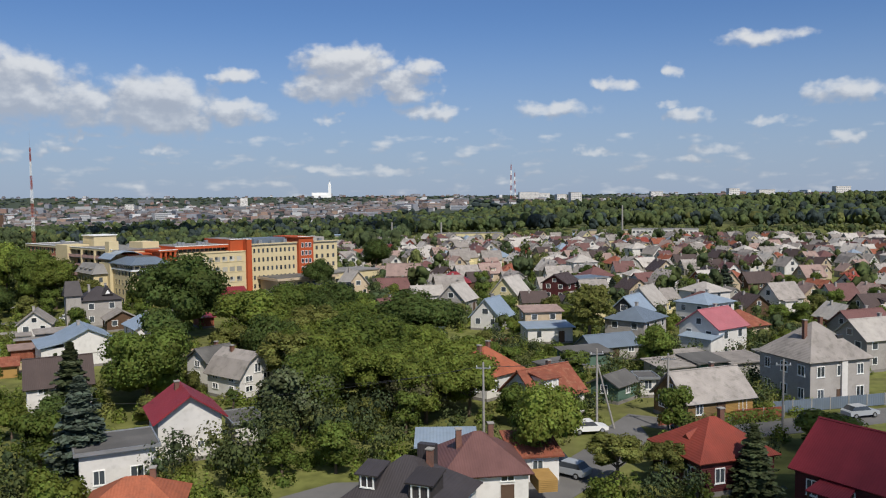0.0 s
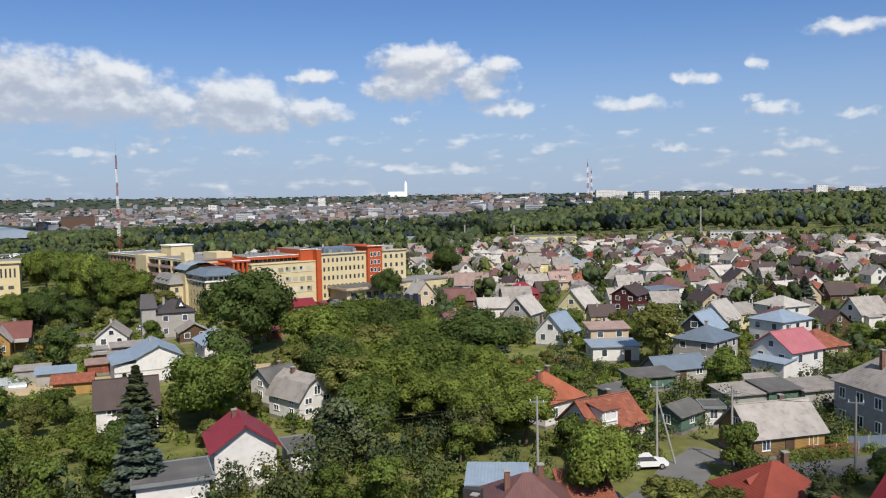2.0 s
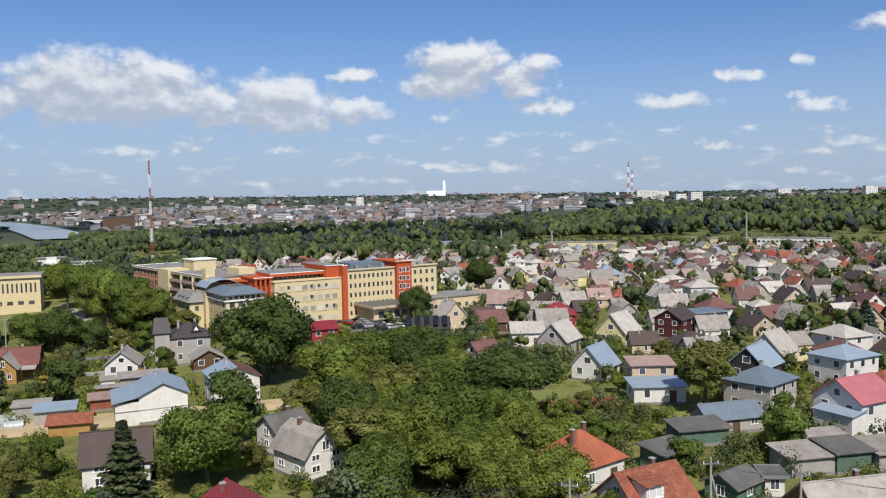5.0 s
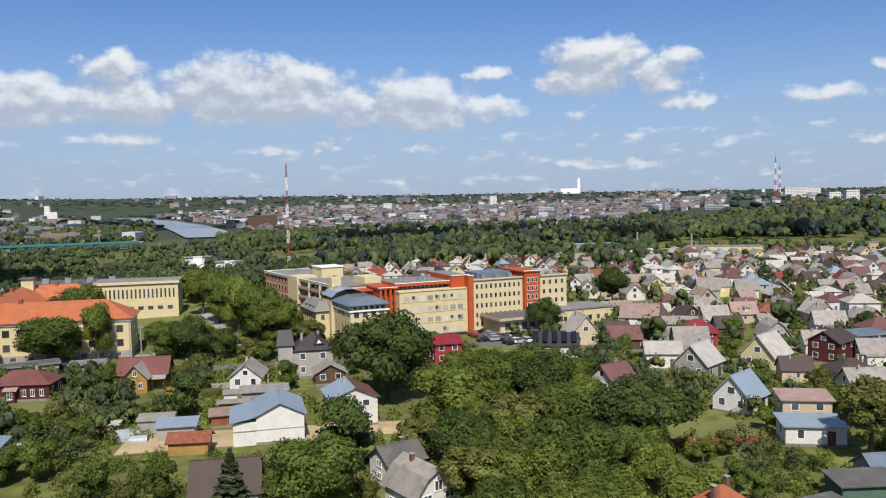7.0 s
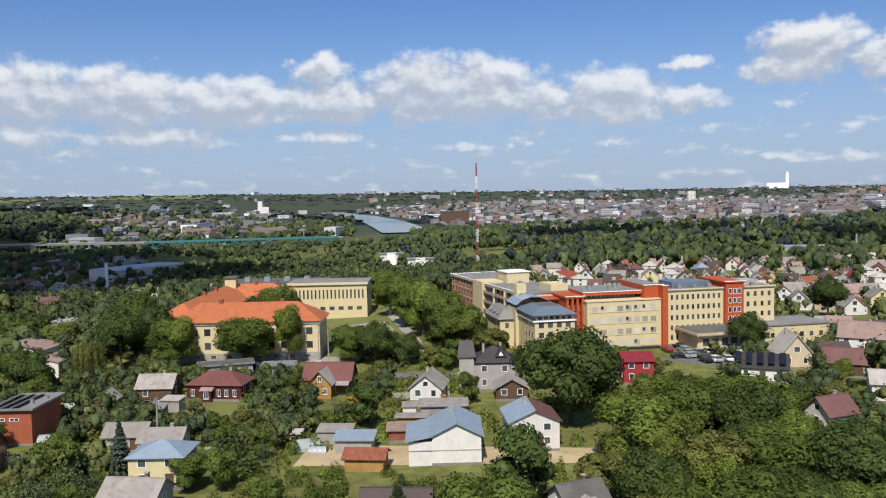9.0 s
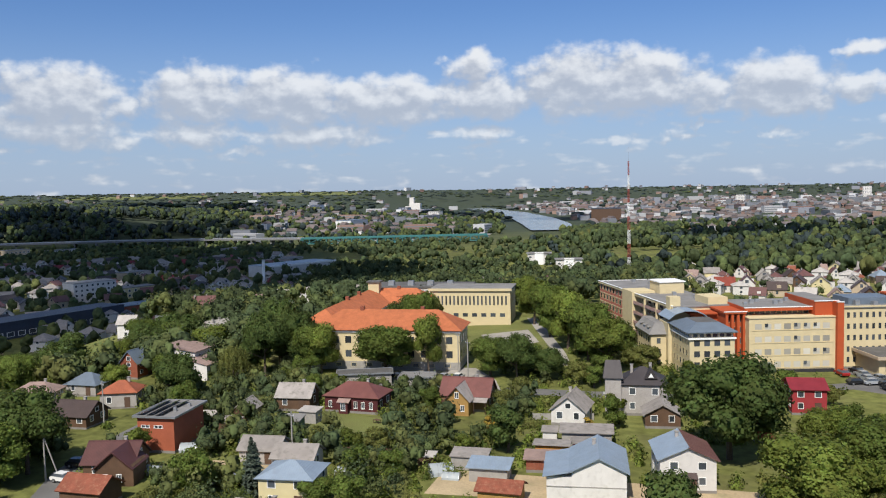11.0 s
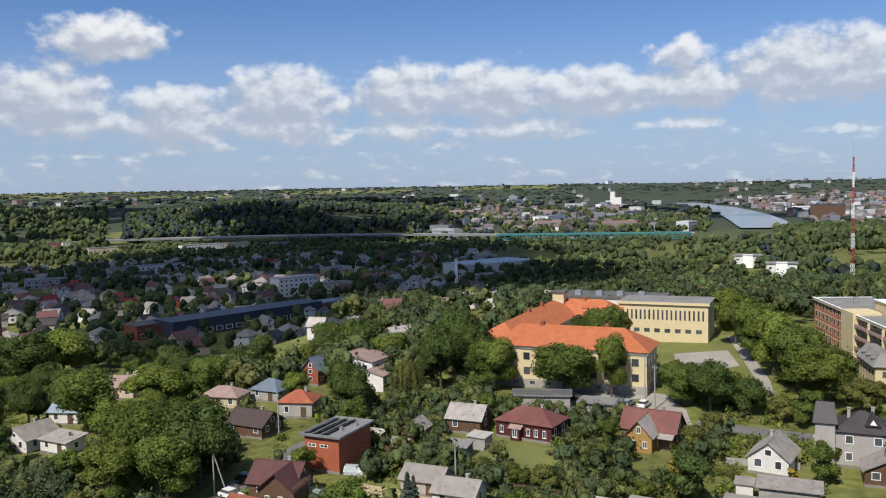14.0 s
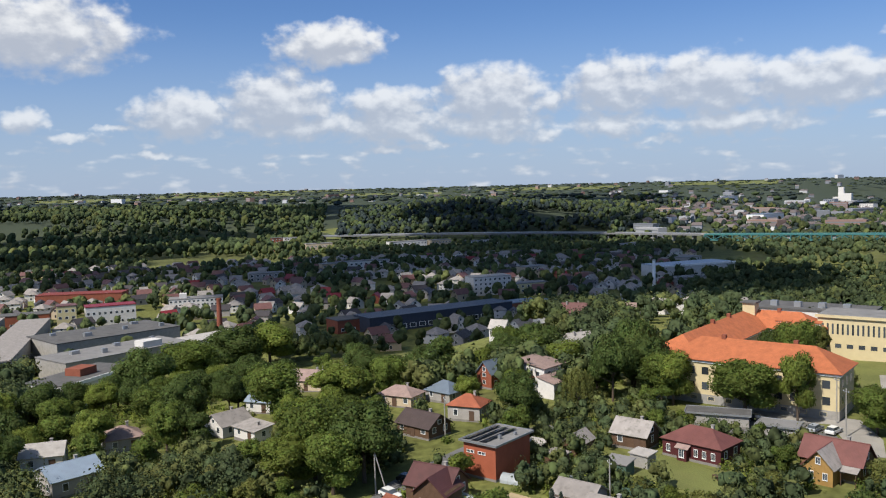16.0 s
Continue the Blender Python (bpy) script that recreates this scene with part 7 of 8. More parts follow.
def ball(n):
    """A unit ball of 6 n x n quads."""
    at, v, q = {}, [], []

    def idx(p):
        k = tuple(round(c * n) for c in p)
        if k not in at:
            at[k] = len(v)
            d = Vector(p)
            v.append(d / d.length)
        return at[k]
    st = [2 * i / n - 1 for i in range(n + 1)]
    for a in range(3):
        for sg in (-1, 1):
            for i in range(n):
                for j in range(n):
                    c = []
                    for x, y in ((st[i], st[j]), (st[i + 1], st[j]), (st[i + 1], st[j + 1]), (st[i], st[j + 1])):
                        p = [0, 0, 0]
                        p[a], p[(a + 1) % 3], p[(a + 2) % 3] = sg, x, y
                        c.append(idx(p))
                    q.append(c if sg > 0 else c[::-1])
    return np.array([tuple(p) for p in v]), np.array(q)


BALL2, BALL3 = ball(2), ball(3)


def crown(rng, h, w, n, leaf, low=0.12, lobes=13, shape=1.0, bough=1.0):
    """Leaf sprays over an uneven cluster of rounded boughs; h and w are the whole tree's height and width."""
    c, r = [], []
    zc, zr = h * (1 + low) / 2, h * (1 - low) / 2
    for i in range(lobes):
        a = rng.uniform(0, 2 * math.pi)
        f = rng.uniform(-0.75, 0.8)
        q = math.sqrt(max(0.05, 1 - f * f)) * rng.uniform(0.35, 0.72)
        if i == 0:
            f, q = 0.1, 0.0
        c.append((math.cos(a) * q * w / 2, math.sin(a) * q * w / 2, zc + f * zr * 0.8))
        r.append(bough * w * rng.uniform(0.17, 0.27) * (1.35 if i == 0 else 1))
    c, r = np.array(c), np.array(r)
    p = r ** 2 / (r ** 2).sum()
    k = rng.choice(lobes, n, p=p)
    d = rng.normal(size=(n, 3))
    d /= np.linalg.norm(d, axis=1)[:, None]
    # small tufts on each bough
    tuft = rng.normal(size=(lobes, 24, 3))
    tuft /= np.linalg.norm(tuft, axis=2)[:, :, None]
    j = rng.integers(0, 24, n)
    near = tuft[k, j]
    d = np.where((rng.random(n) < 0.6)[:, None], near + rng.normal(size=(n, 3)) * 0.24, d)
    d /= np.linalg.norm(d, axis=1)[:, None]
    d[:, 2] = np.where(d[:, 2] < -0.5, d[:, 2] * 0.5, d[:, 2])
    rad = r[k] * (0.72 + 0.36 * rng.random(n)) * shape
    ctr = c[k] + d * rad[:, None] * np.array([1, 1, 0.9])
    v, q = cards(rng, ctr, d, leaf)
    out = ctr - np.array([0, 0, zc - 0.15 * h])
    out /= np.linalg.norm(out, axis=1)[:, None] + 1e-9
    vs, qs, ns, k = [v], [q], [np.repeat(d + 0.6 * out + rng.normal(size=(n, 3)) * 0.5, 4, 0)], len(v)
    # the dense inside of every bough
    bv, bq = BALL3
    for i in range(lobes):
        vs.append(c[i] + bv * np.array([1, 1, 0.9]) * (r[i] * 0.66 * (0.8 + 0.4 * rng.random((len(bv), 1)))))
        qs.append(bq + k)
        ns.append(bv + 0.2 * rng.normal(size=bv.shape))
        k += len(bv)
    return np.concatenate(vs), np.concatenate(qs), np.concatenate(ns)


def trunk_shape(rng, h, w, low=0.22):
    s = Shape()
    r = 0.018 * h + 0.06
    top = Vector((rng.uniform(-0.3, 0.3), rng.uniform(-0.3, 0.3), h * 0.62))
    mid = Vector((rng.uniform(-0.2, 0.2), rng.uniform(-0.2, 0.2), h * 0.3))
    s.tube((0, 0, -0.4), mid, r * 1.25, r * 0.85, 7).tube(mid, top, r * 0.85, r * 0.3, 7)
    for i in range(6):
        a = i * 1.05 + rng.uniform(-0.3, 0.3)
        z = h * rng.uniform(0.26, 0.5)
        e = (math.cos(a) * w * 0.34, math.sin(a) * w * 0.34, z + h * rng.uniform(0.12, 0.28))
        s.tube((mid.x * z / (h * 0.4), mid.y * z / (h * 0.4), z), e, r * 0.5, r * 0.12, 5)
    return s


def tree_model(name, seed, h, w, n, leaf, leafmat, label, low=0.12, lobes=13, category="tree", bough=1.0):
    rng = np.random.default_rng(seed)
    o = base(name, pose(0, -400, -30), label, category)
    part("trunk", trunk_shape(random.Random(seed), h, w, low), BARK, o)
    v, q, nn = crown(rng, h, w, n, leaf, low, lobes, bough=bough)
    part("crown", np_mesh("crown", v, q, leafmat, nn), None, o)
    return o


def conifer_model(name, seed, h, w, n, leafmat, label):
    rng = np.random.default_rng(seed)
    o = base(name, pose(0, -400, -30), label, "spruce")
    part("trunk", Shape().tube((0, 0, -0.4), (0, 0, h * 0.97), 0.016 * h + 0.05, 0.02, 7), BARK, o)
    tiers = int(h * 1.7)
    f = rng.random(n) ** 0.75
    tier = np.floor(f * tiers)
    z = h * (0.06 + 0.94 * (1 - (1 - (tier + 0.5) / tiers)))
    zf = z / h
    reach = (1 - zf) ** 0.85 * w / 2 * (0.75 + 0.25 * np.sin(tier * 2.4 + 1))
    br = rng.integers(0, 11, n)
    a = br * 2 * math.pi / 11 + tier * 1.7 + rng.normal(size=n) * 0.09
    t = np.sqrt(rng.random(n))
    rad = reach * t * (0.82 + 0.3 * ((br * 7 + tier * 3) % 5) / 5)
    drop = rad * 0.38 - (rad / (w / 2 + 0.01)) ** 2 * 0.25
    ctr = np.stack([np.cos(a) * rad, np.sin(a) * rad, z - drop + rng.normal(size=n) * 0.10], 1)
    nrm = np.stack([np.cos(a) * 0.4, np.sin(a) * 0.4, np.full(n, 0.8)], 1)
    v, q = cards(rng, ctr, nrm, 0.36 + 0.012 * h)
    part("crown", np_mesh("crown", v, q, leafmat), None, o)
    return o


def willow_model():
    rng = np.random.default_rng(77)
    o = base("weeping_willow", pose(0, -400, -30), "weeping willow with long hanging pale green shoots", "willow")
    part("trunk", trunk_shape(random.Random(7), 9, 9), BARK, o)
    n = 5200
    k = rng.integers(0, 90, n)
    a = k * 2.4
    rr = 0.9 + 3.6 * ((k * 37) % 90) / 90
    top = 9.2 - (rr / 4.6) ** 2 * 2.6
    t = rng.random(n)
    ctr = np.stack([np.cos(a) * (rr + 0.5 * t) + rng.normal(size=n) * 0.16, np.sin(a) * (rr + 0.5 * t) + rng.normal(size=n) * 0.16, top - t * (top - 1.2) * (0.5 + 0.5 * ((k * 13) % 10) / 10)], 1)
    v, q = cards(rng, ctr, np.stack([np.cos(a), np.sin(a), 0 * a], 1), 0.34, 0.8)
    part("crown", np_mesh("crown", v, q, LEAF[3]), None, o)
    return o


BROAD = [tree_model("broadleaf_tree", 1, 14, 12, 13000, 0.40, LEAF[1], "large leafy tree with a broad green crown", lobes=17),
         tree_model("broadleaf_tree", 2, 13, 10.5, 12000, 0.38, LEAF[0], "tall leafy tree with a fresh green crown", lobes=15),
         tree_model("broadleaf_tree", 3, 12, 11.5, 13000, 0.38, LEAF[2], "dense dark green leafy tree", lobes=17),
         tree_model("broadleaf_tree", 4, 13, 9.5, 9500, 0.35, LEAF[3], "airy leafy tree with an olive-green crown", low=0.2, lobes=26, bough=0.66)]
FRUIT = [tree_model("fruit_tree", 11, 5.2, 5.0, 3200, 0.28, LEAF[0], "low spreading fruit tree in a garden", low=0.12, lobes=10),
         tree_model("fruit_tree", 12, 5.8, 4.6, 3200, 0.28, LEAF[1], "rounded garden fruit tree", low=0.1, lobes=9),
         tree_model("fruit_tree", 13, 4.6, 4.8, 3000, 0.27, LEAF[3], "old apple tree with an olive crown", low=0.12, lobes=9),
         tree_model("garden_tree", 14, 7.5, 5.6, 4200, 0.31, LEAF[1], "medium garden tree with a dense crown", low=0.12, lobes=11),
         tree_model("garden_tree", 15, 7.0, 6.2, 4200, 0.31, LEAF[2], "dark green garden tree", low=0.12, lobes=11)]
SPRUCE = conifer_model("spruce", 21, 13, 6.0, 6500, NEEDLE, "dark green conical spruce")
BLUE_SPRUCE = conifer_model("blue_spruce", 22, 14, 7.2, 8200, NEEDLE_BLUE, "blue-green spruce with tiered drooping boughs")
THUJA = tree_model("thuja", 23, 5.0, 1.7, 1700, 0.26, LEAF[2], "slim upright dark green thuja", low=0.0, lobes=10, category="conifer")
WILLOW = willow_model()
GOLDEN = tree_model("thuja", 26, 4.2, 1.6, 1500, 0.22, mat("golden_needles", (0.30, 0.20, 0.03), vary=0.2, rough=0.7, island=0.25, translucent=0.15), "golden yellow conical thuja in a garden", low=0.0, lobes=10, category="conifer")
PINE = tree_model("pine", 24, 12, 10, 7600, 0.46, NEEDLE, "dark bushy pine with spreading crown", low=0.08, lobes=16, category="pine")
PINE_BROWN = tree_model("pine", 25, 11, 9, 6200, 0.44, mat("olive_brown_needles", (0.075, 0.075, 0.028), vary=0.3, rough=0.7, island=0.3, translucent=0.1), "olive-brown pine with a thinning crown", low=0.08, lobes=14, category="pine")
USED = set()


def plant(model, x, y, h=None, w=None, native=None, keep_r=1.5):
    """Stand a copy of a tree at a place, h metres high and w wide."""
    H, W = native or NATIVE[model.name]
    sz, sx = (h or H) / H, (w or h / H * W if h else W) / W
    rot = (x * 37.3 + y * 17.1) % 360
    m = on_ground(x, y, rot) @ Matrix.Diagonal((sx, sx, sz, 1))
    if model.name not in USED:
        USED.add(model.name)
        model.matrix_basis = m
        o = model
    else:
        o = copy_thing(model, m)
        o.scale = (sx, sx, sz)
    KEEP_OUT.append((x, y, keep_r))
    return o


NATIVE = {}
for _m, _hw in zip(BROAD + FRUIT + [SPRUCE, BLUE_SPRUCE, THUJA, WILLOW, PINE, PINE_BROWN, GOLDEN],
                   [(14, 12), (13, 10.5), (12, 11.5), (13, 9.5), (5.2, 5.0), (5.8, 4.6), (4.6, 4.8), (7.5, 5.6), (7.0, 6.2), (13, 4.6), (14, 5.4), (5, 1.7), (9.2, 9.2), (12, 10), (11, 9), (4.2, 1.6)]):
    NATIVE[_m.name] = _hw

HOUSE_ROOM = list(KEEP_OUT)


def grove():
    """The close stand of tall trees between the gardens."""
    rng = random.Random(14)
    done = []
    for _ in range(900):
        if len(done) >= 34:
            break
        x, y = rng.uniform(-78, -18), rng.uniform(98, 180)
        # the stand is a slanting strip
        if abs((x + 48) * 0.86 + (y - 140) * 0.52) > 15 or y < 112 and x < -46:
            continue
        if any((a - x) ** 2 + (b - y) ** 2 < (q + 3.4) ** 2 for a, b, q in HOUSE_ROOM) or any((a - x) ** 2 + (b - y) ** 2 < 30 for a, b in done):
            continue
        done.append((x, y))
        m = rng.choice((BROAD[0], BROAD[1], BROAD[2], BROAD[1], BROAD[3]))
        h = rng.uniform(7.0, 10.0)
        plant(m, x, y, h, h * rng.uniform(0.85, 1.05), keep_r=1.6)


def placed_trees():
    plant(BROAD[1], -61.3, 145.5, 12.0, 14.7, keep_r=5.3)
    plant(BROAD[2], -50.3, 159.3, 11.5, 12.0, keep_r=4.3)
    plant(BROAD[0], -58.4, 159.4, 12.1, 12.0, keep_r=4.3)
    plant(BROAD[2], -31.7, 145.6, 11.6, 15.5, keep_r=5.6)
    plant(BROAD[0], -35.3, 122.8, 11.1, 13.9, keep_r=5.0)
    plant(PINE, -35.4, 97.8, 9.1, 9.8, keep_r=3.5)
    plant(PINE_BROWN, -22.8, 104.0, 7.3, 7.5, keep_r=2.7)
    plant(BROAD[1], -17.0, 107.2, 8.3, 8.3, keep_r=3.0)
    plant(BROAD[1], -37.1, 117.0, 9.8, 9.6, keep_r=3.4)
    plant(BROAD[0], -65.0, 169.8, 8.8, 8.5, keep_r=3.1)
    plant(BROAD[1], -71.0, 170.3, 9.3, 8.5, keep_r=3.1)
    plant(BROAD[3], -47.1, 136.8, 10.8, 10.6, keep_r=3.8)
    plant(BROAD[0], -28.8, 116.4, 8.1, 8.6, keep_r=3.1)
    plant(BROAD[2], -81.2, 314.8, 13.0, 11.6, keep_r=4.2)
    plant(BROAD[2], -80.4, 242.2, 10.3, 9.0, keep_r=3.2)
    plant(BROAD[0], -59.0, 105.8, 11.2, 11.4, keep_r=4.1)
    plant(SPRUCE, -65.6, 99.4, 9.9, 6.9, keep_r=2.5)
    plant(BLUE_SPRUCE, -49.6, 76.9, 10.7, 7.5, keep_r=2.7)
    plant(BROAD[1], -19.8, 122.9, 7.5, 9.0, keep_r=3.2)
    plant(BROAD[0], -41.1, 146.8, 9.7, 13.1, keep_r=4.7)
    plant(BROAD[1], -55.6, 170.0, 10.8, 14.3, keep_r=5.1)
    plant(BROAD[1], -6.8, 86.2, 9.4, 7.8, keep_r=2.8)
    plant(BROAD[3], 0.1, 84.0, 5.5, 6.0, keep_r=2.1)
    plant(BROAD[3], 4.6, 84.8, 4.4, 4.9, keep_r=1.8)
    plant(SPRUCE, 11.9, 83.0, 6.6, 4.9, keep_r=1.8)
    plant(SPRUCE, 10.8, 87.2, 3.9, 2.8, keep_r=1.5)
    plant(FRUIT[3], 22.2, 97.8, 4.6, 7.2, keep_r=2.6)
    plant(FRUIT[4], 23.1, 154.6, 4.4, 7.2, keep_r=2.6)
    plant(SPRUCE, 47.5, 174.3, 7.0, 6.6, keep_r=2.4)
    plant(BROAD[3], -2.1, 159.0, 12.5, 11.8, keep_r=4.2)
    plant(BROAD[3], -3.3, 184.6, 5.6, 7.0, keep_r=2.5)
    plant(BROAD[1], -7.6, 181.7, 5.1, 7.0, keep_r=2.5)
    plant(WILLOW, 45.6, 308.1, 3.0, 8.1, keep_r=2.9)
    plant(BLUE_SPRUCE, 5.1, 247.9, 4.3, 4.8, keep_r=1.7)
    plant(BLUE_SPRUCE, 35.2, 243.1, 8.6, 7.9, keep_r=2.8)
    plant(BROAD[0], -170.6, 158.4, 12.5, 15.0, keep_r=3)
    plant(BROAD[0], -190.0, 184.0, 16.0, 10.5, keep_r=3)
    plant(BROAD[1], -163.0, 165.4, 15.0, 8.0, keep_r=2.5)
    plant(BROAD[2], -202.1, 147.9, 17.0, 12.9, keep_r=4.6)
    plant(BROAD[2], -191.2, 137.5, 15.6, 10.7, keep_r=3.8)
    plant(BROAD[1], -183.9, 148.8, 12.5, 10.6, keep_r=3.8)
    plant(BROAD[2], -190.9, 146.6, 14.6, 12.3, keep_r=4.4)
    plant(BROAD[1], -185.3, 224.0, 14.6, 11.6, keep_r=4.2)
    plant(BROAD[0], -170.3, 214.8, 15.8, 12.3, keep_r=4.4)
    plant(BROAD[1], -157.3, 207.7, 16.1, 12.3, keep_r=4.4)
    plant(BROAD[0], -145.2, 201.6, 15.7, 12.2, keep_r=4.4)
    plant(BROAD[1], -134.6, 196.2, 13.6, 12.2, keep_r=4.4)
    plant(BROAD[3], -126.1, 197.1, 8.3, 10.0, keep_r=3.6)
    plant(BROAD[0], -151.7, 174.6, 9.8, 10.1, keep_r=3.6)
    plant(BROAD[2], -144.3, 175.9, 10.7, 9.8, keep_r=3.5)
    plant(BROAD[2], -140.0, 181.5, 7.3, 8.6, keep_r=3.1)
    plant(BROAD[1], -208.4, 244.0, 11.9, 11.2, keep_r=4.0)
    plant(WILLOW, -185.2, 126.7, 9.9, 8.2, keep_r=3.0)
    plant(BROAD[1], -88.8, 270.6, 7.3, 6.8, keep_r=2.5)
    plant(BROAD[2], -93.8, 271.7, 6.5, 6.8, keep_r=2.5)
    plant(BROAD[2], -154.3, 76.3, 13.7, 13.7, keep_r=4.9)
    plant(BROAD[0], -158.4, 68.2, 14.4, 13.7, keep_r=4.9)
    plant(BROAD[0], -150.2, 70.7, 11.5, 11.3, keep_r=4.1)
    plant(BROAD[1], -153.8, 63.9, 10.4, 11.3, keep_r=4.1)
    plant(BROAD[0], -204.1, 61.8, 14.1, 15.4, keep_r=5.5)
    plant(BLUE_SPRUCE, -119.8, 98.1, 8.8, 3.9, keep_r=1.5)
    plant(BLUE_SPRUCE, -124.9, 101.2, 6.3, 2.9, keep_r=1.5)
    plant(FRUIT[3], -107.5, 101.4, 5.6, 5.7, keep_r=2.0)
    plant(FRUIT[4], -208.3, 151.2, 12.1, 8.9, keep_r=3.2)
    plant(BROAD[2], -196.5, 184.0, 13.0, 11.4, keep_r=4.4)
    plant(BROAD[3], -199.5, 195.5, 12.0, 8.0, keep_r=3)
    plant(BROAD[2], -200.0, 146.3, 11.5, 10.6, keep_r=3.8)
    plant(BROAD[0], -186.2, 147.2, 12.4, 11.4, keep_r=4.1)
    plant(BROAD[2], -211.0, 154.5, 13.0, 11.6, keep_r=4.5)
    plant(BROAD[1], -216.3, 135.4, 10.1, 12.6, keep_r=4.5)
    plant(SPRUCE, -75.1, 110.1, 6.4, 3.7, keep_r=1.5)
    plant(BROAD[2], -63.2, 113.2, 7.0, 11.0, keep_r=5.0)
    plant(BROAD[2], -82.6, 162.0, 17.0, 18.3, keep_r=6.6)
    plant(THUJA, -47.5, 106.1, 3.8, 1.5, keep_r=1.5)
    plant(THUJA, -48.7, 185.4, 5.6, 2.0, keep_r=1.5)
    plant(BROAD[1], -234.8, 18.9, 9.1, 9.3, keep_r=3.4)
    plant(BROAD[2], -236.4, 12.5, 9.6, 9.3, keep_r=3.4)
    plant(BROAD[2], -263.0, 25.2, 17.0, 17.1, keep_r=6.1)
    plant(BROAD[0], -296.9, 34.6, 17.0, 21.2, keep_r=7.6)
    plant(BROAD[2], -319.1, 48.2, 17.0, 22.8, keep_r=8.2)
    plant(BROAD[1], -324.9, 60.2, 16.8, 21.1, keep_r=7.6)
    plant(BROAD[2], -209.0, 41.4, 11.7, 10.8, keep_r=3.9)
    plant(BROAD[0], -210.9, 34.3, 10.5, 10.8, keep_r=3.9)
    plant(BROAD[1], -206.4, 76.1, 11.9, 14.3, keep_r=5.2)
    plant(BLUE_SPRUCE, -31.6, 168.5, 5.3, 3.5, keep_r=1.5)
    plant(FRUIT[4], -39.6, 167.2, 5.8, 6.8, keep_r=2.4)
    plant(GOLDEN, -118.6, 143.5, 4.2, 1.9)
    plant(GOLDEN, -121.5, 147.0, 3.0, 1.5)
    plant(GOLDEN, -109.0, 159.0, 2.4, 2.0)


placed_trees()
grove()


def scatter_trees():
    rng = random.Random(3)
    made = 0
    tries = 0
    while made < 290 and tries < 20000:
        tries += 1
        az, r = rng.uniform(-26, 108), math.sqrt(rng.uniform(42 ** 2, 255 ** 2))
        x, y = pol(az, r)
        if not free(x, y, 2.1):
            continue
        if az < 20 and r > 120 and rng.random() < 0.55:
            continue
        if az > 66 and r > 170 or 24 < az < 42 and 90 < r < 165 and rng.random() < 0.3:
            m, h = rng.choice(BROAD[:3] + FRUIT[3:]), rng.uniform(6.5, 11)
        else:
            m = rng.choices(FRUIT, (4, 4, 3, 2.2, 1.6))[0]
            h = NATIVE[m.name][0] * rng.uniform(0.7, 1.15)
        plant(m, x, y, h, None, keep_r=1.7)
        made += 1


scatter_trees()


def shrubs():
    """Undergrowth, hedges and garden rows too many to count."""
    rng = np.random.default_rng(9)
    rnd = random.Random(9)
    vs, qs, ns, k = [[], [], []], [[], [], []], [[], [], []], [0, 0, 0]
    n = tries = 0
    while n < 6400 and tries < 70000:
        tries += 1
        az, r = rnd.uniform(-26, 108), math.sqrt(rnd.uniform(40 ** 2, 262 ** 2))
        x, y = pol(az, r)
        if not free(x, y, 0.6) or (az < 16 and rnd.random() < (0.7 if r > 170 else 0.35)):
            continue
        n += 1
        w, h = rnd.uniform(1.2, 3.0), rnd.uniform(0.8, 2.6)
        c = 170 if r < 130 else 40
        d = rng.normal(size=(c, 3))
        d /= np.linalg.norm(d, axis=1)[:, None]
        d[:, 2] = np.abs(d[:, 2])
        ctr = np.array([x, y, ground_z(x, y)]) + d * np.array([w / 2, w / 2, h]) * (0.7 + 0.4 * rng.random(c))[:, None]
        v, q = cards(rng, ctr, d, 0.27 if r < 130 else 0.38)
        g = rnd.choices((0, 1, 2), (4, 4, 2))[0]
        bv, bq = BALL2
        body = np.array([x, y, ground_z(x, y)]) + bv * np.array([w / 2, w / 2, h]) * (0.30 + 0.25 * rng.random((len(bv), 1)))
        vs[g] += [v, body]
        qs[g] += [q + k[g], bq + k[g] + len(v)]
        ns[g] += [np.repeat(d + (0, 0, 0.3) + rng.normal(size=d.shape) * 0.5, 4, 0), bv + (0, 0, 0.2)]
        k[g] += len(v) + len(bv)
    for g, m in zip(range(3), (LEAF[0], LEAF[1], LEAF[3])):
        tagged(new("shrubs", np_mesh("shrubs", np.concatenate(vs[g]), np.concatenate(qs[g]), m, np.concatenate(ns[g]))), "tangled garden shrubs and undergrowth between the houses", "shrubs", kind="stuff")


shrubs()


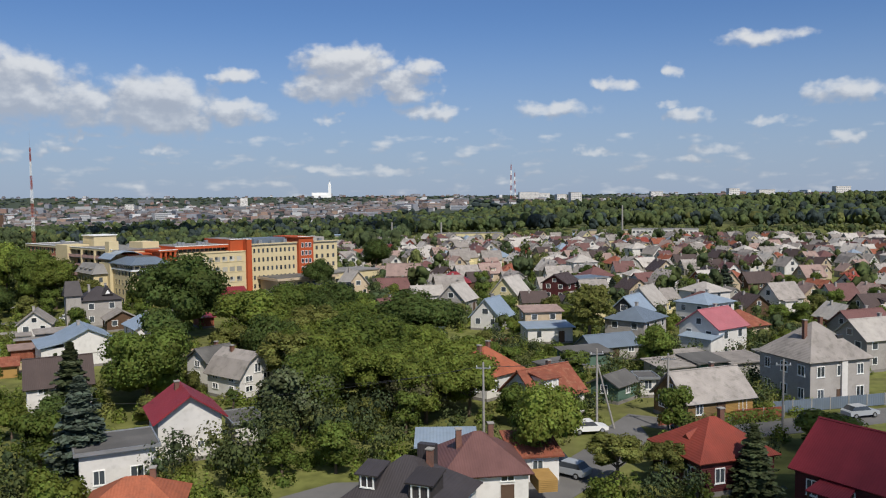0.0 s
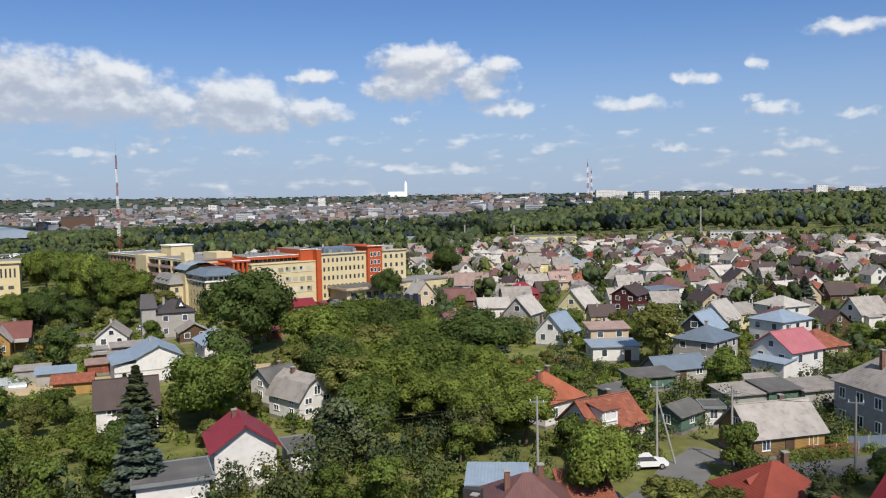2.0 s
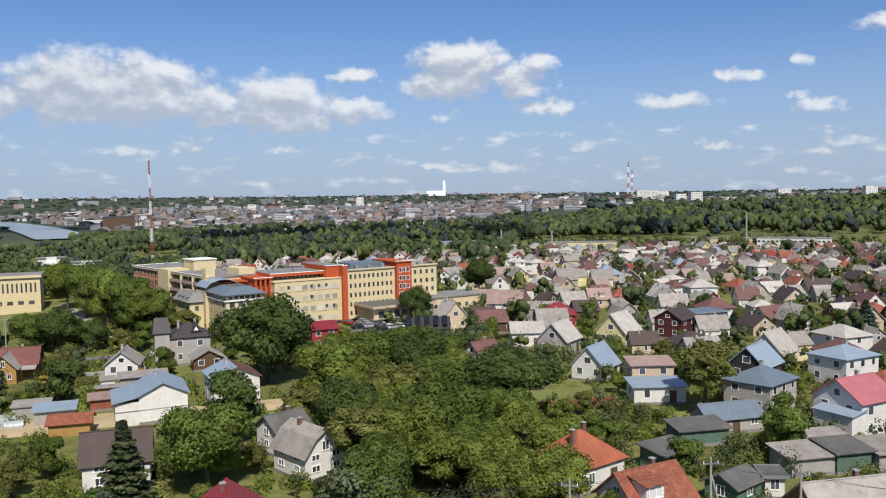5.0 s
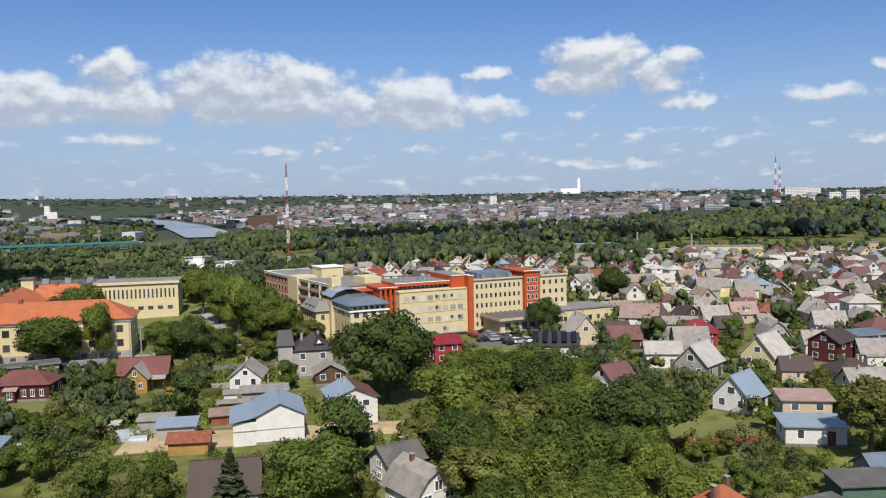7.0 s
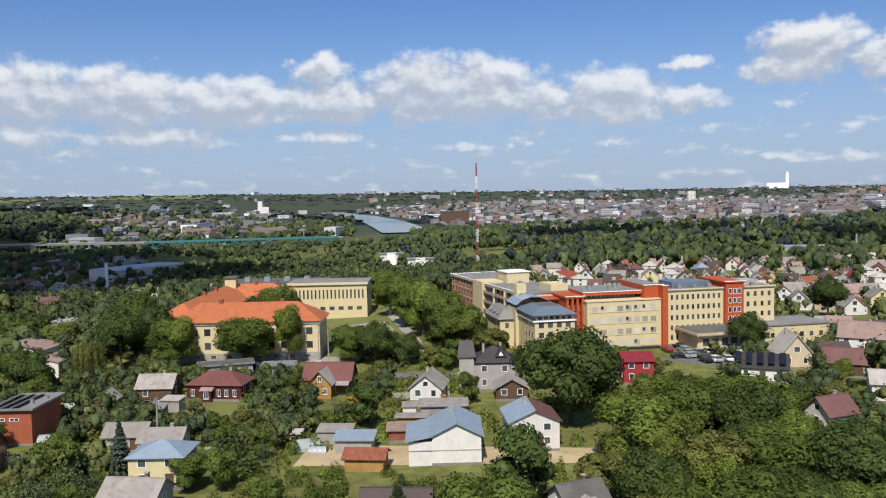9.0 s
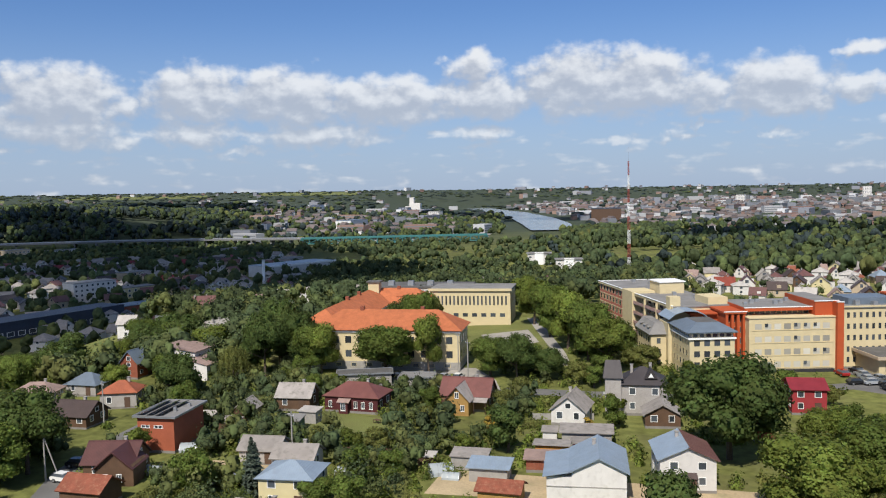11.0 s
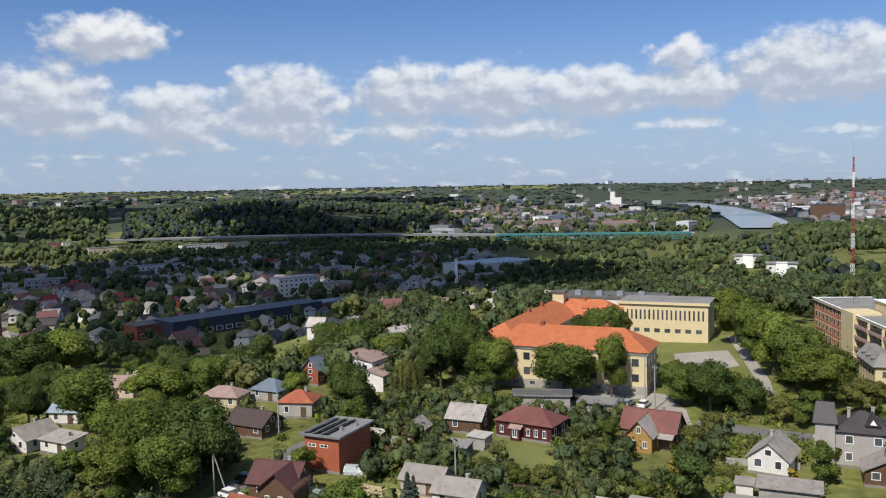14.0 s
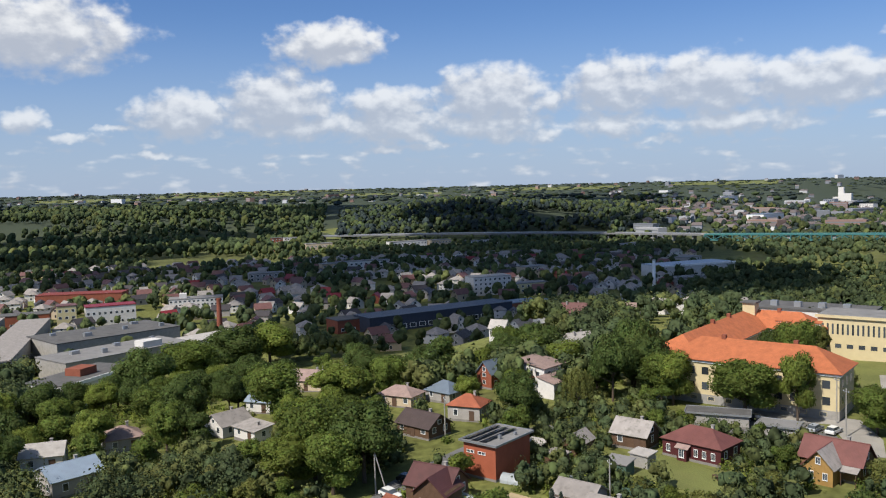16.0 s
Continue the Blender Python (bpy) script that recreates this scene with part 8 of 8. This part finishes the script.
def woods():
    """Far woods and the tree belts of the valley."""
    rng = np.random.default_rng(31)
    rnd = random.Random(31)
    vs, qs, ns, k = [[[] for _ in range(4)] for _ in range(3)] + [[0] * 4]

    CORE = (0.76, 0.40)

    def add(x, y, h, w, c, leaf, g, puffs):
        """One crown: a few lumpy boughs heaped over each other, with leaf sprays on them where it stands near."""
        z = ground_z(x, y)
        bv, bq = BALL2
        ctr, nor = [], []
        for i in range(puffs):
            a, f = rnd.uniform(0, 6.283), rnd.random()
            q = (0.0 if i == 0 else rnd.uniform(0.16, 0.30)) * w
            rr = (0.44 if puffs == 1 else 0.34 if i == 0 else rnd.uniform(0.2, 0.28)) * w
            rz = min(rr * 1.15, h * 0.42) if puffs > 1 else h * 0.46
            o = np.array([x + math.cos(a) * q, y + math.sin(a) * q, z + (h - rz if i == 0 else rz + (h - 2 * rz) * (0.15 + 0.7 * f))])
            rad = np.array([rr, rr, rz])
            v = o + bv * rad * (0.25 if c > 230 else CORE[c > 30] + 0.40 * rng.random((len(bv), 1)))
            vs[g].append(v)
            ns[g].append(bv + rng.normal(size=bv.shape) * 0.42)
            qs[g].append(bq + k[g])
            k[g] += len(v)
            m = c // puffs
            if m:
                d = rng.normal(size=(m, 3))
                d /= np.linalg.norm(d, axis=1)[:, None]
                d[:, 2] = np.where(d[:, 2] < -0.4, -d[:, 2], d[:, 2])
                ctr.append(o + d * rad * (0.92 + 0.26 * rng.random((m, 1))))
                nor.append(d)
        if ctr:
            ctr, d = np.concatenate(ctr), np.concatenate(nor)
            v, q = cards(rng, ctr, d, leaf)
            vs[g].append(v)
            ns[g].append(np.repeat(d + (0, 0, 0.2) + rng.normal(size=d.shape) * 0.5, 4, 0))
            qs[g].append(q + k[g])
            k[g] += len(v)

    def belt(n, az0, az1, r0, r1, h0, h1, c, leaf, mix=(4, 3, 2), gap=0.0, wide=1.0, puffs=3):
        m = t = 0
        while m < n and t < n * 8:
            t += 1
            az, r = rnd.uniform(az0, az1), math.sqrt(rnd.uniform(r0 ** 2, r1 ** 2))
            x, y = pol(az, r)
            if r < 900 and not free(x, y, 1.5):
                continue
            if noise.noise(Vector((x * 0.008, y * 0.008, 3.3))) < gap - 0.4:
                continue
            if in_river(az, r):
                continue
            h = rnd.uniform(h0, h1) * (0.55 if r > 2600 else 1.0)
            cc, lf = (c * 2, leaf * 0.95) if r < 125 else (c, leaf)
            add(x, y, h, h * rnd.uniform(0.7, 1.0) * wide * (1.7 if r > 2600 else 1.0), cc, lf * h / 12, rnd.choices(range(len(mix)), mix)[0], puffs)
            m += 1
    # gardens
    belt(1300, 14, 106, 45, 250, 2.4, 6.2, 130, 0.72, (4, 4, 2), 0, 1.1, 4)
    belt(240, -26, 14, 40, 170, 2.2, 4.6, 120, 0.8, (4, 3, 3), 0, 1.1, 4)
    belt(170, 84, 110, 60, 150, 5, 9, 260, 0.55, (3, 5, 2), 0, 1.1, 6)
    belt(600, 30, 100, 85, 210, 2.0, 4.2, 120, 0.72, (4, 4, 3), 0, 1.15, 4)
    # slope edge below the gardens
    belt(560, 62, 108, 205, 330, 6, 12, 120, 0.75, (4, 5, 1), 0, 1.05, 6)
    belt(360, 34, 62, 262, 420, 7, 12, 90, 0.8, (2.5, 6, 0.4), 0, 1.05, 5)
    belt(80, 14, 34, 300, 560, 4.5, 8, 80, 0.9, (4, 3, 3), 0, 1.1, 4)
    # valley floor among the houses
    belt(1700, 62, 108, 330, 900, 4.5, 10, 24, 0.9, (2, 6, 0.6), 0, 1.0, 3)
    belt(620, 40, 62, 330, 640, 6, 11, 36, 0.9, (2, 6, 0.4), 0, 1.05, 4)
    belt(420, 44, 66, 640, 940, 5, 9, 0, 1.8, (2, 6, 0.4), 0, 1.2, 3)
    belt(700, 62, 88, 860, 1080, 4, 8, 0, 1.8, (3, 5, 1), 0.1, 1.2, 3)
    belt(900, 12, 44, 430, 950, 7, 13, 18, 1.0, (2.5, 6, 0.4, 1), 0, 1.0, 4)
    # settlement trees
    belt(800, -28, 24, 165, 600, 3.0, 7.0, 44, 0.9, (4, 4, 2), 0, 1.0, 4)
    belt(60, -28, 24, 175, 560, 8, 12, 130, 0.6, (4, 4, 2), 0, 0.9, 6)
    belt(300, -28, 13, 575, 690, 5, 10, 36, 0.9, (4, 3, 3), 0, 1.1, 4)
    # forest belt to the north
    belt(1500, -30, 4, 790, 1500, 11, 19, 0, 1.2, (4, 5, 1.0, 2), 0, 1.05, 5)
    belt(600, 4, 13, 780, 1250, 9, 16, 0, 1.2, (4, 5, 1.0, 2), 0, 1.05, 5)
    belt(760, 11, 36, 760, 1250, 7, 15, 0, 1.3, (2, 4, 0.5, 3), 0, 0.95, 3)
    # wooded slope and mound over the valley
    belt(2700, 85.5, 112, 900, 1700, 8, 17, 0, 1.7, (4, 6, 0.9), 0, 0.9, 3)
    belt(1900, 65, 84.5, 1130, 1500, 9, 17, 0, 1.7, (0.8, 4, 0.1, 4), 0, 0.9, 3)
    belt(1100, 46, 66, 1000, 1900, 6, 13, 0, 2.0, (2, 4, 0.6, 3), 0.25, 1.2, 3)
    # far ridges, mostly in the bluish haze-tinted colour
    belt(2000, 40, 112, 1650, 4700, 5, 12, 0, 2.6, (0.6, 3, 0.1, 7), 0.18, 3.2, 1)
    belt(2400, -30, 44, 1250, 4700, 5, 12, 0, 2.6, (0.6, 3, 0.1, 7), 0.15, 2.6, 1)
    belt(420, 34, 42, 960, 1180, 7, 13, 0, 1.5, (3, 6, 0.5), 0, 1.1, 3)
    belt(320, 46.5, 53, 1050, 1600, 7, 13, 0, 1.5, (2, 6, 0.5), 0, 1.2, 3)
    # the fourth set carries the haze-tinted tone
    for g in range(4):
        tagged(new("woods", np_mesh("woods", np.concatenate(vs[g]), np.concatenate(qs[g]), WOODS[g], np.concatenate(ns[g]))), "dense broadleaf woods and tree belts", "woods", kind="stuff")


woods()


# ---- poles, wires, cars ----
def utility_pole(x, y, h=8.5, brace=False, rot=0):
    o = base("utility_pole", on_ground(x, y, rot), "grey concrete utility pole with cross-arm" + (" and brace" if brace else ""), "utility pole")
    part("post", Shape().tube((0, 0, -0.5), (0, 0, h), 0.16, 0.1, 8), CONCRETE, o)
    part("cross_arm", Shape().box(-0.8, -0.05, h - 0.7, 0.8, 0.05, h - 0.58), METAL, o)
    for q in (-0.7, 0, 0.7):
        part("insulator", Shape().tube((q, 0, h - 0.58), (q, 0, h - 0.36), 0.05, 0.04, 6), WHITE, o)
    if brace:
        part("brace", Shape().tube((2.2, 0, -0.3), (0.05, 0, h * 0.82), 0.12, 0.1, 8), CONCRETE, o)
    return x, y, ground_z(x, y) + h - 0.4


def wire(a, b, sag=0.6):
    a, b = Vector(a), Vector(b)
    side = Vector((-(b - a).y, (b - a).x, 0)).normalized() * 0.018
    up = Vector((0, 0, 0.018))
    ring = []
    for i in range(13):
        f = i / 12
        q = a.lerp(b, f) - Vector((0, 0, sag * 4 * f * (1 - f)))
        ring += [q - side, q - up, q + side, q + up]
    s = Shape().add(ring, [(4 * i + k, 4 * i + (k + 1) % 4, 4 * i + 4 + (k + 1) % 4, 4 * i + 4 + k) for i in range(12) for k in range(4)])
    tagged(new("overhead_wire", s.mesh("overhead_wire", DARKMETAL)), "thin dark overhead wire slung between poles", "wire")


_p = [utility_pole(-13.5, 93.5, 9.5), utility_pole(-1.5, 103.0, 9.5, True, 20), utility_pole(6.5, 103.5, 9.0), utility_pole(18.5, 101.5, 9.0)]
for _a, _b in zip(_p, _p[1:]):
    for _k in (-0.5, 0.5):
        wire((_a[0] + _k, _a[1], _a[2]), (_b[0] + _k, _b[1], _b[2]))
wire(_p[0], (-44, 99, 6.2), 1.0)
wire(_p[0], (-60, 88, 6.0), 1.2)
utility_pole(-72.0, 77.0, 8, True, 40)
utility_pole(-148.5, 77.5, 8.5, True, 60)
utility_pole(-133.0, 112.0, 7.5)
utility_pole(-176.0, 95.0, 8.5)
for _x, _y in ((-160, 172), (-152, 168)):
    utility_pole(_x, _y, 9.5)


def car_model(paint, label):
    o = base("car", pose(0, -420, -30), label, "car")
    s = Shape()
    prof = [(-2.1, 0.35), (2.1, 0.35), (2.15, 0.75), (1.2, 0.92), (-1.95, 0.98), (-2.15, 0.8)]
    s.add([(x, -0.86, z) for x, z in prof] + [(x, 0.86, z) for x, z in prof], [(0, 1, 2, 3, 4, 5), (11, 10, 9, 8, 7, 6)] + [((i + 1) % 6, i, 6 + i, 6 + (i + 1) % 6) for i in range(6)])
    part("body", s, paint, o)
    c = Shape().add([(-1.9, -0.8, 0.95), (0.95, -0.8, 0.9), (0.35, -0.66, 1.42), (-1.4, -0.66, 1.44), (-1.9, 0.8, 0.95), (0.95, 0.8, 0.9), (0.35, 0.66, 1.42), (-1.4, 0.66, 1.44)],
                    [(0, 1, 2, 3), (7, 6, 5, 4), (1, 5, 6, 2), (4, 0, 3, 7)])
    part("glasshouse", c, GLASS, o)
    part("roof", Shape().box(-1.4, -0.68, 1.41, 0.38, 0.68, 1.47), paint, o)
    for x in (-1.35, 1.35):
        for y in (-0.8, 0.8):
            w = part("wheel", Shape().tube((x, y - 0.1, 0.32), (x, y + 0.1, 0.32), 0.32, 0.32, 12), RUBBER, o)
            part("rim", Shape().tube((x, y - 0.115, 0.32), (x, y + 0.115, 0.32), 0.19, 0.19, 8), METAL, w)
    return o


CARS = [car_model(CARW, "white car parked on asphalt"), car_model(CARK, "black car parked on asphalt"), car_model(CARR, "dark red car parked on asphalt"), car_model(CARS, "silver car parked on asphalt")]
_used = set()


def park(i, x, y, rot):
    m = on_ground(x, y, rot, 0.1)
    if i in _used:
        copy_thing(CARS[i], m)
    else:
        _used.add(i)
        CARS[i].matrix_basis = m


_r = random.Random(8)
for _i in range(22):
    _u, _n = 122 + (_i % 11) * 2.7, 207 + (_i // 11) * 9
    park(_r.choice((0, 1, 3, 3, 2, 0)), 0.629 * _u - 0.777 * _n, 0.777 * _u + 0.629 * _n, 51 + 90 + _r.uniform(-4, 4))
for _i, _x, _y, _rot in ((3, -4.5, 86.5, 150), (1, -6.5, 89.0, 150), (0, -2.5, 101.5, 20), (1, 24.0, 109.0, 25), (1, 9.0, 103.0, 25), (1, -30, 131, 20), (1, -152.0, 83.6, 42),
                         (0, -146.0, 79.6, 30), (0, -154.7, 167.4, 120), (3, -157.0, 165.0, 120), (1, -166.5, 158.6, 50), (3, -160.4, 160.8, 50), (1, -143, 222, 60), (1, -146, 225, 60), (1, -153.2, 149.6, 35), (1, -126.0, 99.6, 125), (3, 30, 113, 25), (0, -120, 180, 40), (1, -96, 237, 141), (3, -93.5, 234, 141), (2, -97, 232, 141), (0, -85, 245, 60), (1, -91, 226, 55), (3, -88.5, 228, 55), (1, -86, 229.5, 55), (0, -83, 227, 140), (3, -81, 229.5, 140), (1, -79, 232, 140), (2, -92, 240, 141)):
    park(_i, _x, _y, _rot)


# ---- fences, hedges, garden things ----
def board_fence(x0, y0, x1, y1, h, material, label, posts=True):
    L = math.dist((x0, y0), (x1, y1))
    rot = math.degrees(math.atan2(y1 - y0, x1 - x0))
    o = base("fence", on_ground(x0, y0, rot), label, "fence")
    n = max(2, int(L / 2.6))
    dz = (ground_z(x1, y1) - ground_z(x0, y0)) / n
    for i in range(n + 1):
        part("post", Shape().box(i * L / n - 0.06, -0.06, -0.4, i * L / n + 0.06, 0.06, h + 0.1), CONCRETE, o, at=pose(0, 0, dz * i))
        if i < n:
            part("panel", Shape().box(i * L / n + 0.06, -0.02, 0.08, (i + 1) * L / n - 0.06, 0.02, h), material, o, at=pose(0, 0, dz * (i + 0.5)))


def hedge(x0, y0, x1, y1, w, h, leafmat, label="clipped green hedge along a garden"):
    rng = np.random.default_rng(int(abs(x0 * 7 + y0)))
    L = math.dist((x0, y0), (x1, y1))
    n = int(L * 90)
    f, a = rng.random(n), rng.uniform(-1, 1, n)
    side = rng.random(n)
    yy = np.where(side < 0.35, -w / 2, np.where(side < 0.7, w / 2, a * w / 2)) + rng.normal(size=n) * 0.06
    zz = np.where(side < 0.7, rng.random(n) * h, h) + rng.normal(size=n) * 0.06
    d = np.array([x1 - x0, y1 - y0]) / L
    c = np.stack([x0 + d[0] * f * L - d[1] * yy, y0 + d[1] * f * L + d[0] * yy, zz], 1)
    c[:, 2] += np.array([ground_z(q[0], q[1]) for q in c])
    nr = np.stack([-d[1] * np.sign(yy), d[0] * np.sign(yy), np.where(side < 0.7, 0.2, 1.5)], 1)
    v, q = cards(rng, c, nr, 0.26)
    tagged(new("hedge", np_mesh("hedge", v, q, leafmat)), label, "hedge")


def greenhouse(x, y, rot, w, d, label):
    o = base("greenhouse", on_ground(x, y, rot), label, "greenhouse")
    s = Shape()
    k = 9
    arc = [(-math.cos(math.pi * i / k) * d / 2, math.sin(math.pi * i / k) * d * 0.55) for i in range(k + 1)]
    ring = [(-w / 2, *p) for p in arc] + [(w / 2, *p) for p in arc]
    s.add(ring, [(i, i + 1, k + 2 + i, k + 1 + i) for i in range(k)] + [tuple(range(k, -1, -1)), tuple(range(k + 1, 2 * k + 2))])
    part("cover", s, FILM, o, "milky plastic film")
    for i in range(4):
        x0 = -w / 2 + i * w / 3
        r = Shape()
        rib = [(x0 + e, y * f, z * f) for y, z in arc for e, f in ((-0.04, 0.99), (0.04, 0.99), (0.04, 1.03), (-0.04, 1.03))]
        r.add(rib, [(4 * j + q, 4 * j + (q + 1) % 4, 4 * j + 4 + (q + 1) % 4, 4 * j + 4 + q) for j in range(k) for q in range(4)])
        part("hoop", r, METAL, o)


FILM = mat("milky_film", (0.46, 0.50, 0.52), vary=0.1, rough=0.3, translucent=0.3)
greenhouse(-109.0, 124.3, 60, 3.6, 3.0, "arched garden greenhouse under milky film")
greenhouse(-106.1, 124.0, 36, 2.6, 1.8, "low cold frame under milky film")
greenhouse(-129.0, 98.6, 120, 4.2, 3.0, "arched greenhouse beside the yellow house")
greenhouse(-143.5, 109.8, 30, 4.0, 2.6, "low greenhouse under pale film")
greenhouse(-117.5, 113.0, 20, 4.0, 2.6, "low arched greenhouse under milky film")
greenhouse(-147.4, 100.9, 50, 4.2, 2.6, "small arched greenhouse in a garden")
greenhouse(-141.0, 91.0, 30, 4.0, 2.4, "low pale greenhouse on a dirt yard")
hedge(-38, 83.5, -23, 88.5, 1.4, 1.3, LEAF[1])
hedge(3.0, 92.0, 14.0, 97.0, 1.2, 1.2, LEAF[1])
hedge(16.0, 117.5, 25.0, 121.5, 1.4, 1.6, LEAF[2])
hedge(12, 106.6, 20, 110.4, 1.2, 1.3, LEAF[1])
hedge(-94, 158, -88, 164, 1.6, 1.8, LEAF[0])
hedge(-121, 147, -115, 153, 1.2, 1.5, LEAF[3])
hedge(-55, 70, -38, 74.5, 1.2, 1.2, LEAF[0])
board_fence(-9, 97.5, -3.5, 106.0, 1.5, WOOD_BROWN, "weathered brown board fence on concrete posts")
board_fence(5.5, 105.5, 21.0, 112.0, 1.3, BRICK, "low reddish fence beside the street")
board_fence(20.0, 113.0, 40.0, 122.0, 1.6, SLATE_BLUE, "blue-grey sheet metal fence")
board_fence(-20.0, 91.5, -14.0, 94.5, 1.6, CONCRETE, "grey concrete garden wall with panels")
board_fence(-30.0, 152.0, -16.0, 160.0, 1.4, RUST, "reddish board fence between gardens")
board_fence(-120.0, 156.0, -112.0, 164.0, 1.3, CONCRETE, "grey panel fence by the lane")
board_fence(-128.0, 118.0, -118.0, 126.0, 1.4, WOOD_BROWN, "brown garden fence in long grass")
board_fence(-146.0, 110.0, -136.0, 117.0, 1.2, WOOD_GREEN, "faded green garden fence")
for _x, _y, _rot, _w, _m, _lab in ((-167.6, 150.3, 56, 12, TAR, "low concrete garage block before the school"), (-156.2, 156.6, 44, 7, TAR_LIGHT, "low grey substation with a flat roof")):
    house(_x, _y, _rot, _w, 4.6, 2.6, "flat", 0, CONCRETE, _m, _lab, 1, 0, win=False, name="garage", category="garage")
for _x, _y in ((-16.0, 98.0), (-139.0, 133.5), (-44.5, 101.0), (-120.0, 129.0)):
    _o = base("garden_table", on_ground(_x, _y, (_x * 31) % 90), "small weathered wooden garden table", "table")
    part("tabletop", Shape().box(-0.7, -0.45, 0.68, 0.7, 0.45, 0.74), WOOD_BROWN, _o)
    for _a in (-0.6, 0.6):
        for _b in (-0.36, 0.36):
            part("leg", Shape().box(_a - 0.04, _b - 0.04, -0.1, _a + 0.04, _b + 0.04, 0.68), WOOD_BROWN, _o)


_o = base("parasol", on_ground(-205.2, 121.6), "open red parasol on a terrace", "parasol")
part("pole", Shape().tube((0, 0, -0.3), (0, 0, 4.6), 0.05, 0.05, 6), METAL, _o)
_s = Shape()
_n = 10
_s.add([(1.7 * math.cos(2 * math.pi * i / _n), 1.7 * math.sin(2 * math.pi * i / _n), 4.0) for i in range(_n)] + [(0, 0, 4.65), (0, 0, 4.5)],
       [(i, (i + 1) % _n, _n) for i in range(_n)] + [((i + 1) % _n, i, _n + 1) for i in range(_n)])
part("canopy", _s, RED_METAL, _o)


def solid_clouds():
    """Cumulus clouds high over the valley; their shade lies on the town below."""
    m = mat("cloud_white", (0.9, 0.9, 0.92), vary=0.03, rough=1.0, spec=0.0)
    # thin cloud lets part of the sun through
    t = m.node_tree
    mix = nd(t, "ShaderNodeMixShader", i0=0.36)
    clear = nd(t, "ShaderNodeBsdfTransparent")
    t.links.new(t.nodes["Principled BSDF"].outputs[0], mix.inputs[1])
    t.links.new(clear.outputs[0], mix.inputs[2])
    t.links.new(mix.outputs[0], t.nodes["Material Output"].inputs[0])
    rng = random.Random(4)

    def cloud(x, y, z, w, d):
        bm = bmesh.new()
        for i in range(11):
            a, q = rng.uniform(0, 6.283), math.sqrt(rng.random())
            r = rng.uniform(0.13, 0.24) * min(w, d)
            bmesh.ops.create_icosphere(bm, subdivisions=2, radius=r, matrix=Matrix.Translation((x + math.cos(a) * q * w / 2, y + math.sin(a) * q * d / 2, z + rng.uniform(-0.1, 0.3) * r)))
        me = bpy.data.meshes.new("cumulus_cloud")
        bm.to_mesh(me)
        bm.free()
        me.materials.append(m)
        tagged(new("cumulus_cloud", me), "white heaped cumulus cloud high over the valley", "cloud")
    s = SUN_FROM / SUN_FROM.z
    for x, y, w, d in ((34, 70, 62, 60), (-545, 235, 400, 380), (-720, 60, 420, 360), (-1120, 420, 460, 320), (-780, 330, 400, 300), (-1500, 120, 620, 380), (-1850, 900, 800, 420), (-1050, -120, 420, 300), (-330, 880, 520, 200), (-1300, 1250, 500, 260)):
        cloud(x + s.x * 900, y + s.y * 900, 900, w, d)


solid_clouds()
for _o in [*BROAD, *FRUIT, SPRUCE, BLUE_SPRUCE, THUJA, WILLOW, PINE, PINE_BROWN, GOLDEN]:
    if _o.name not in USED:
        plant(_o, *pol(150 + 3 * len(USED), 60))
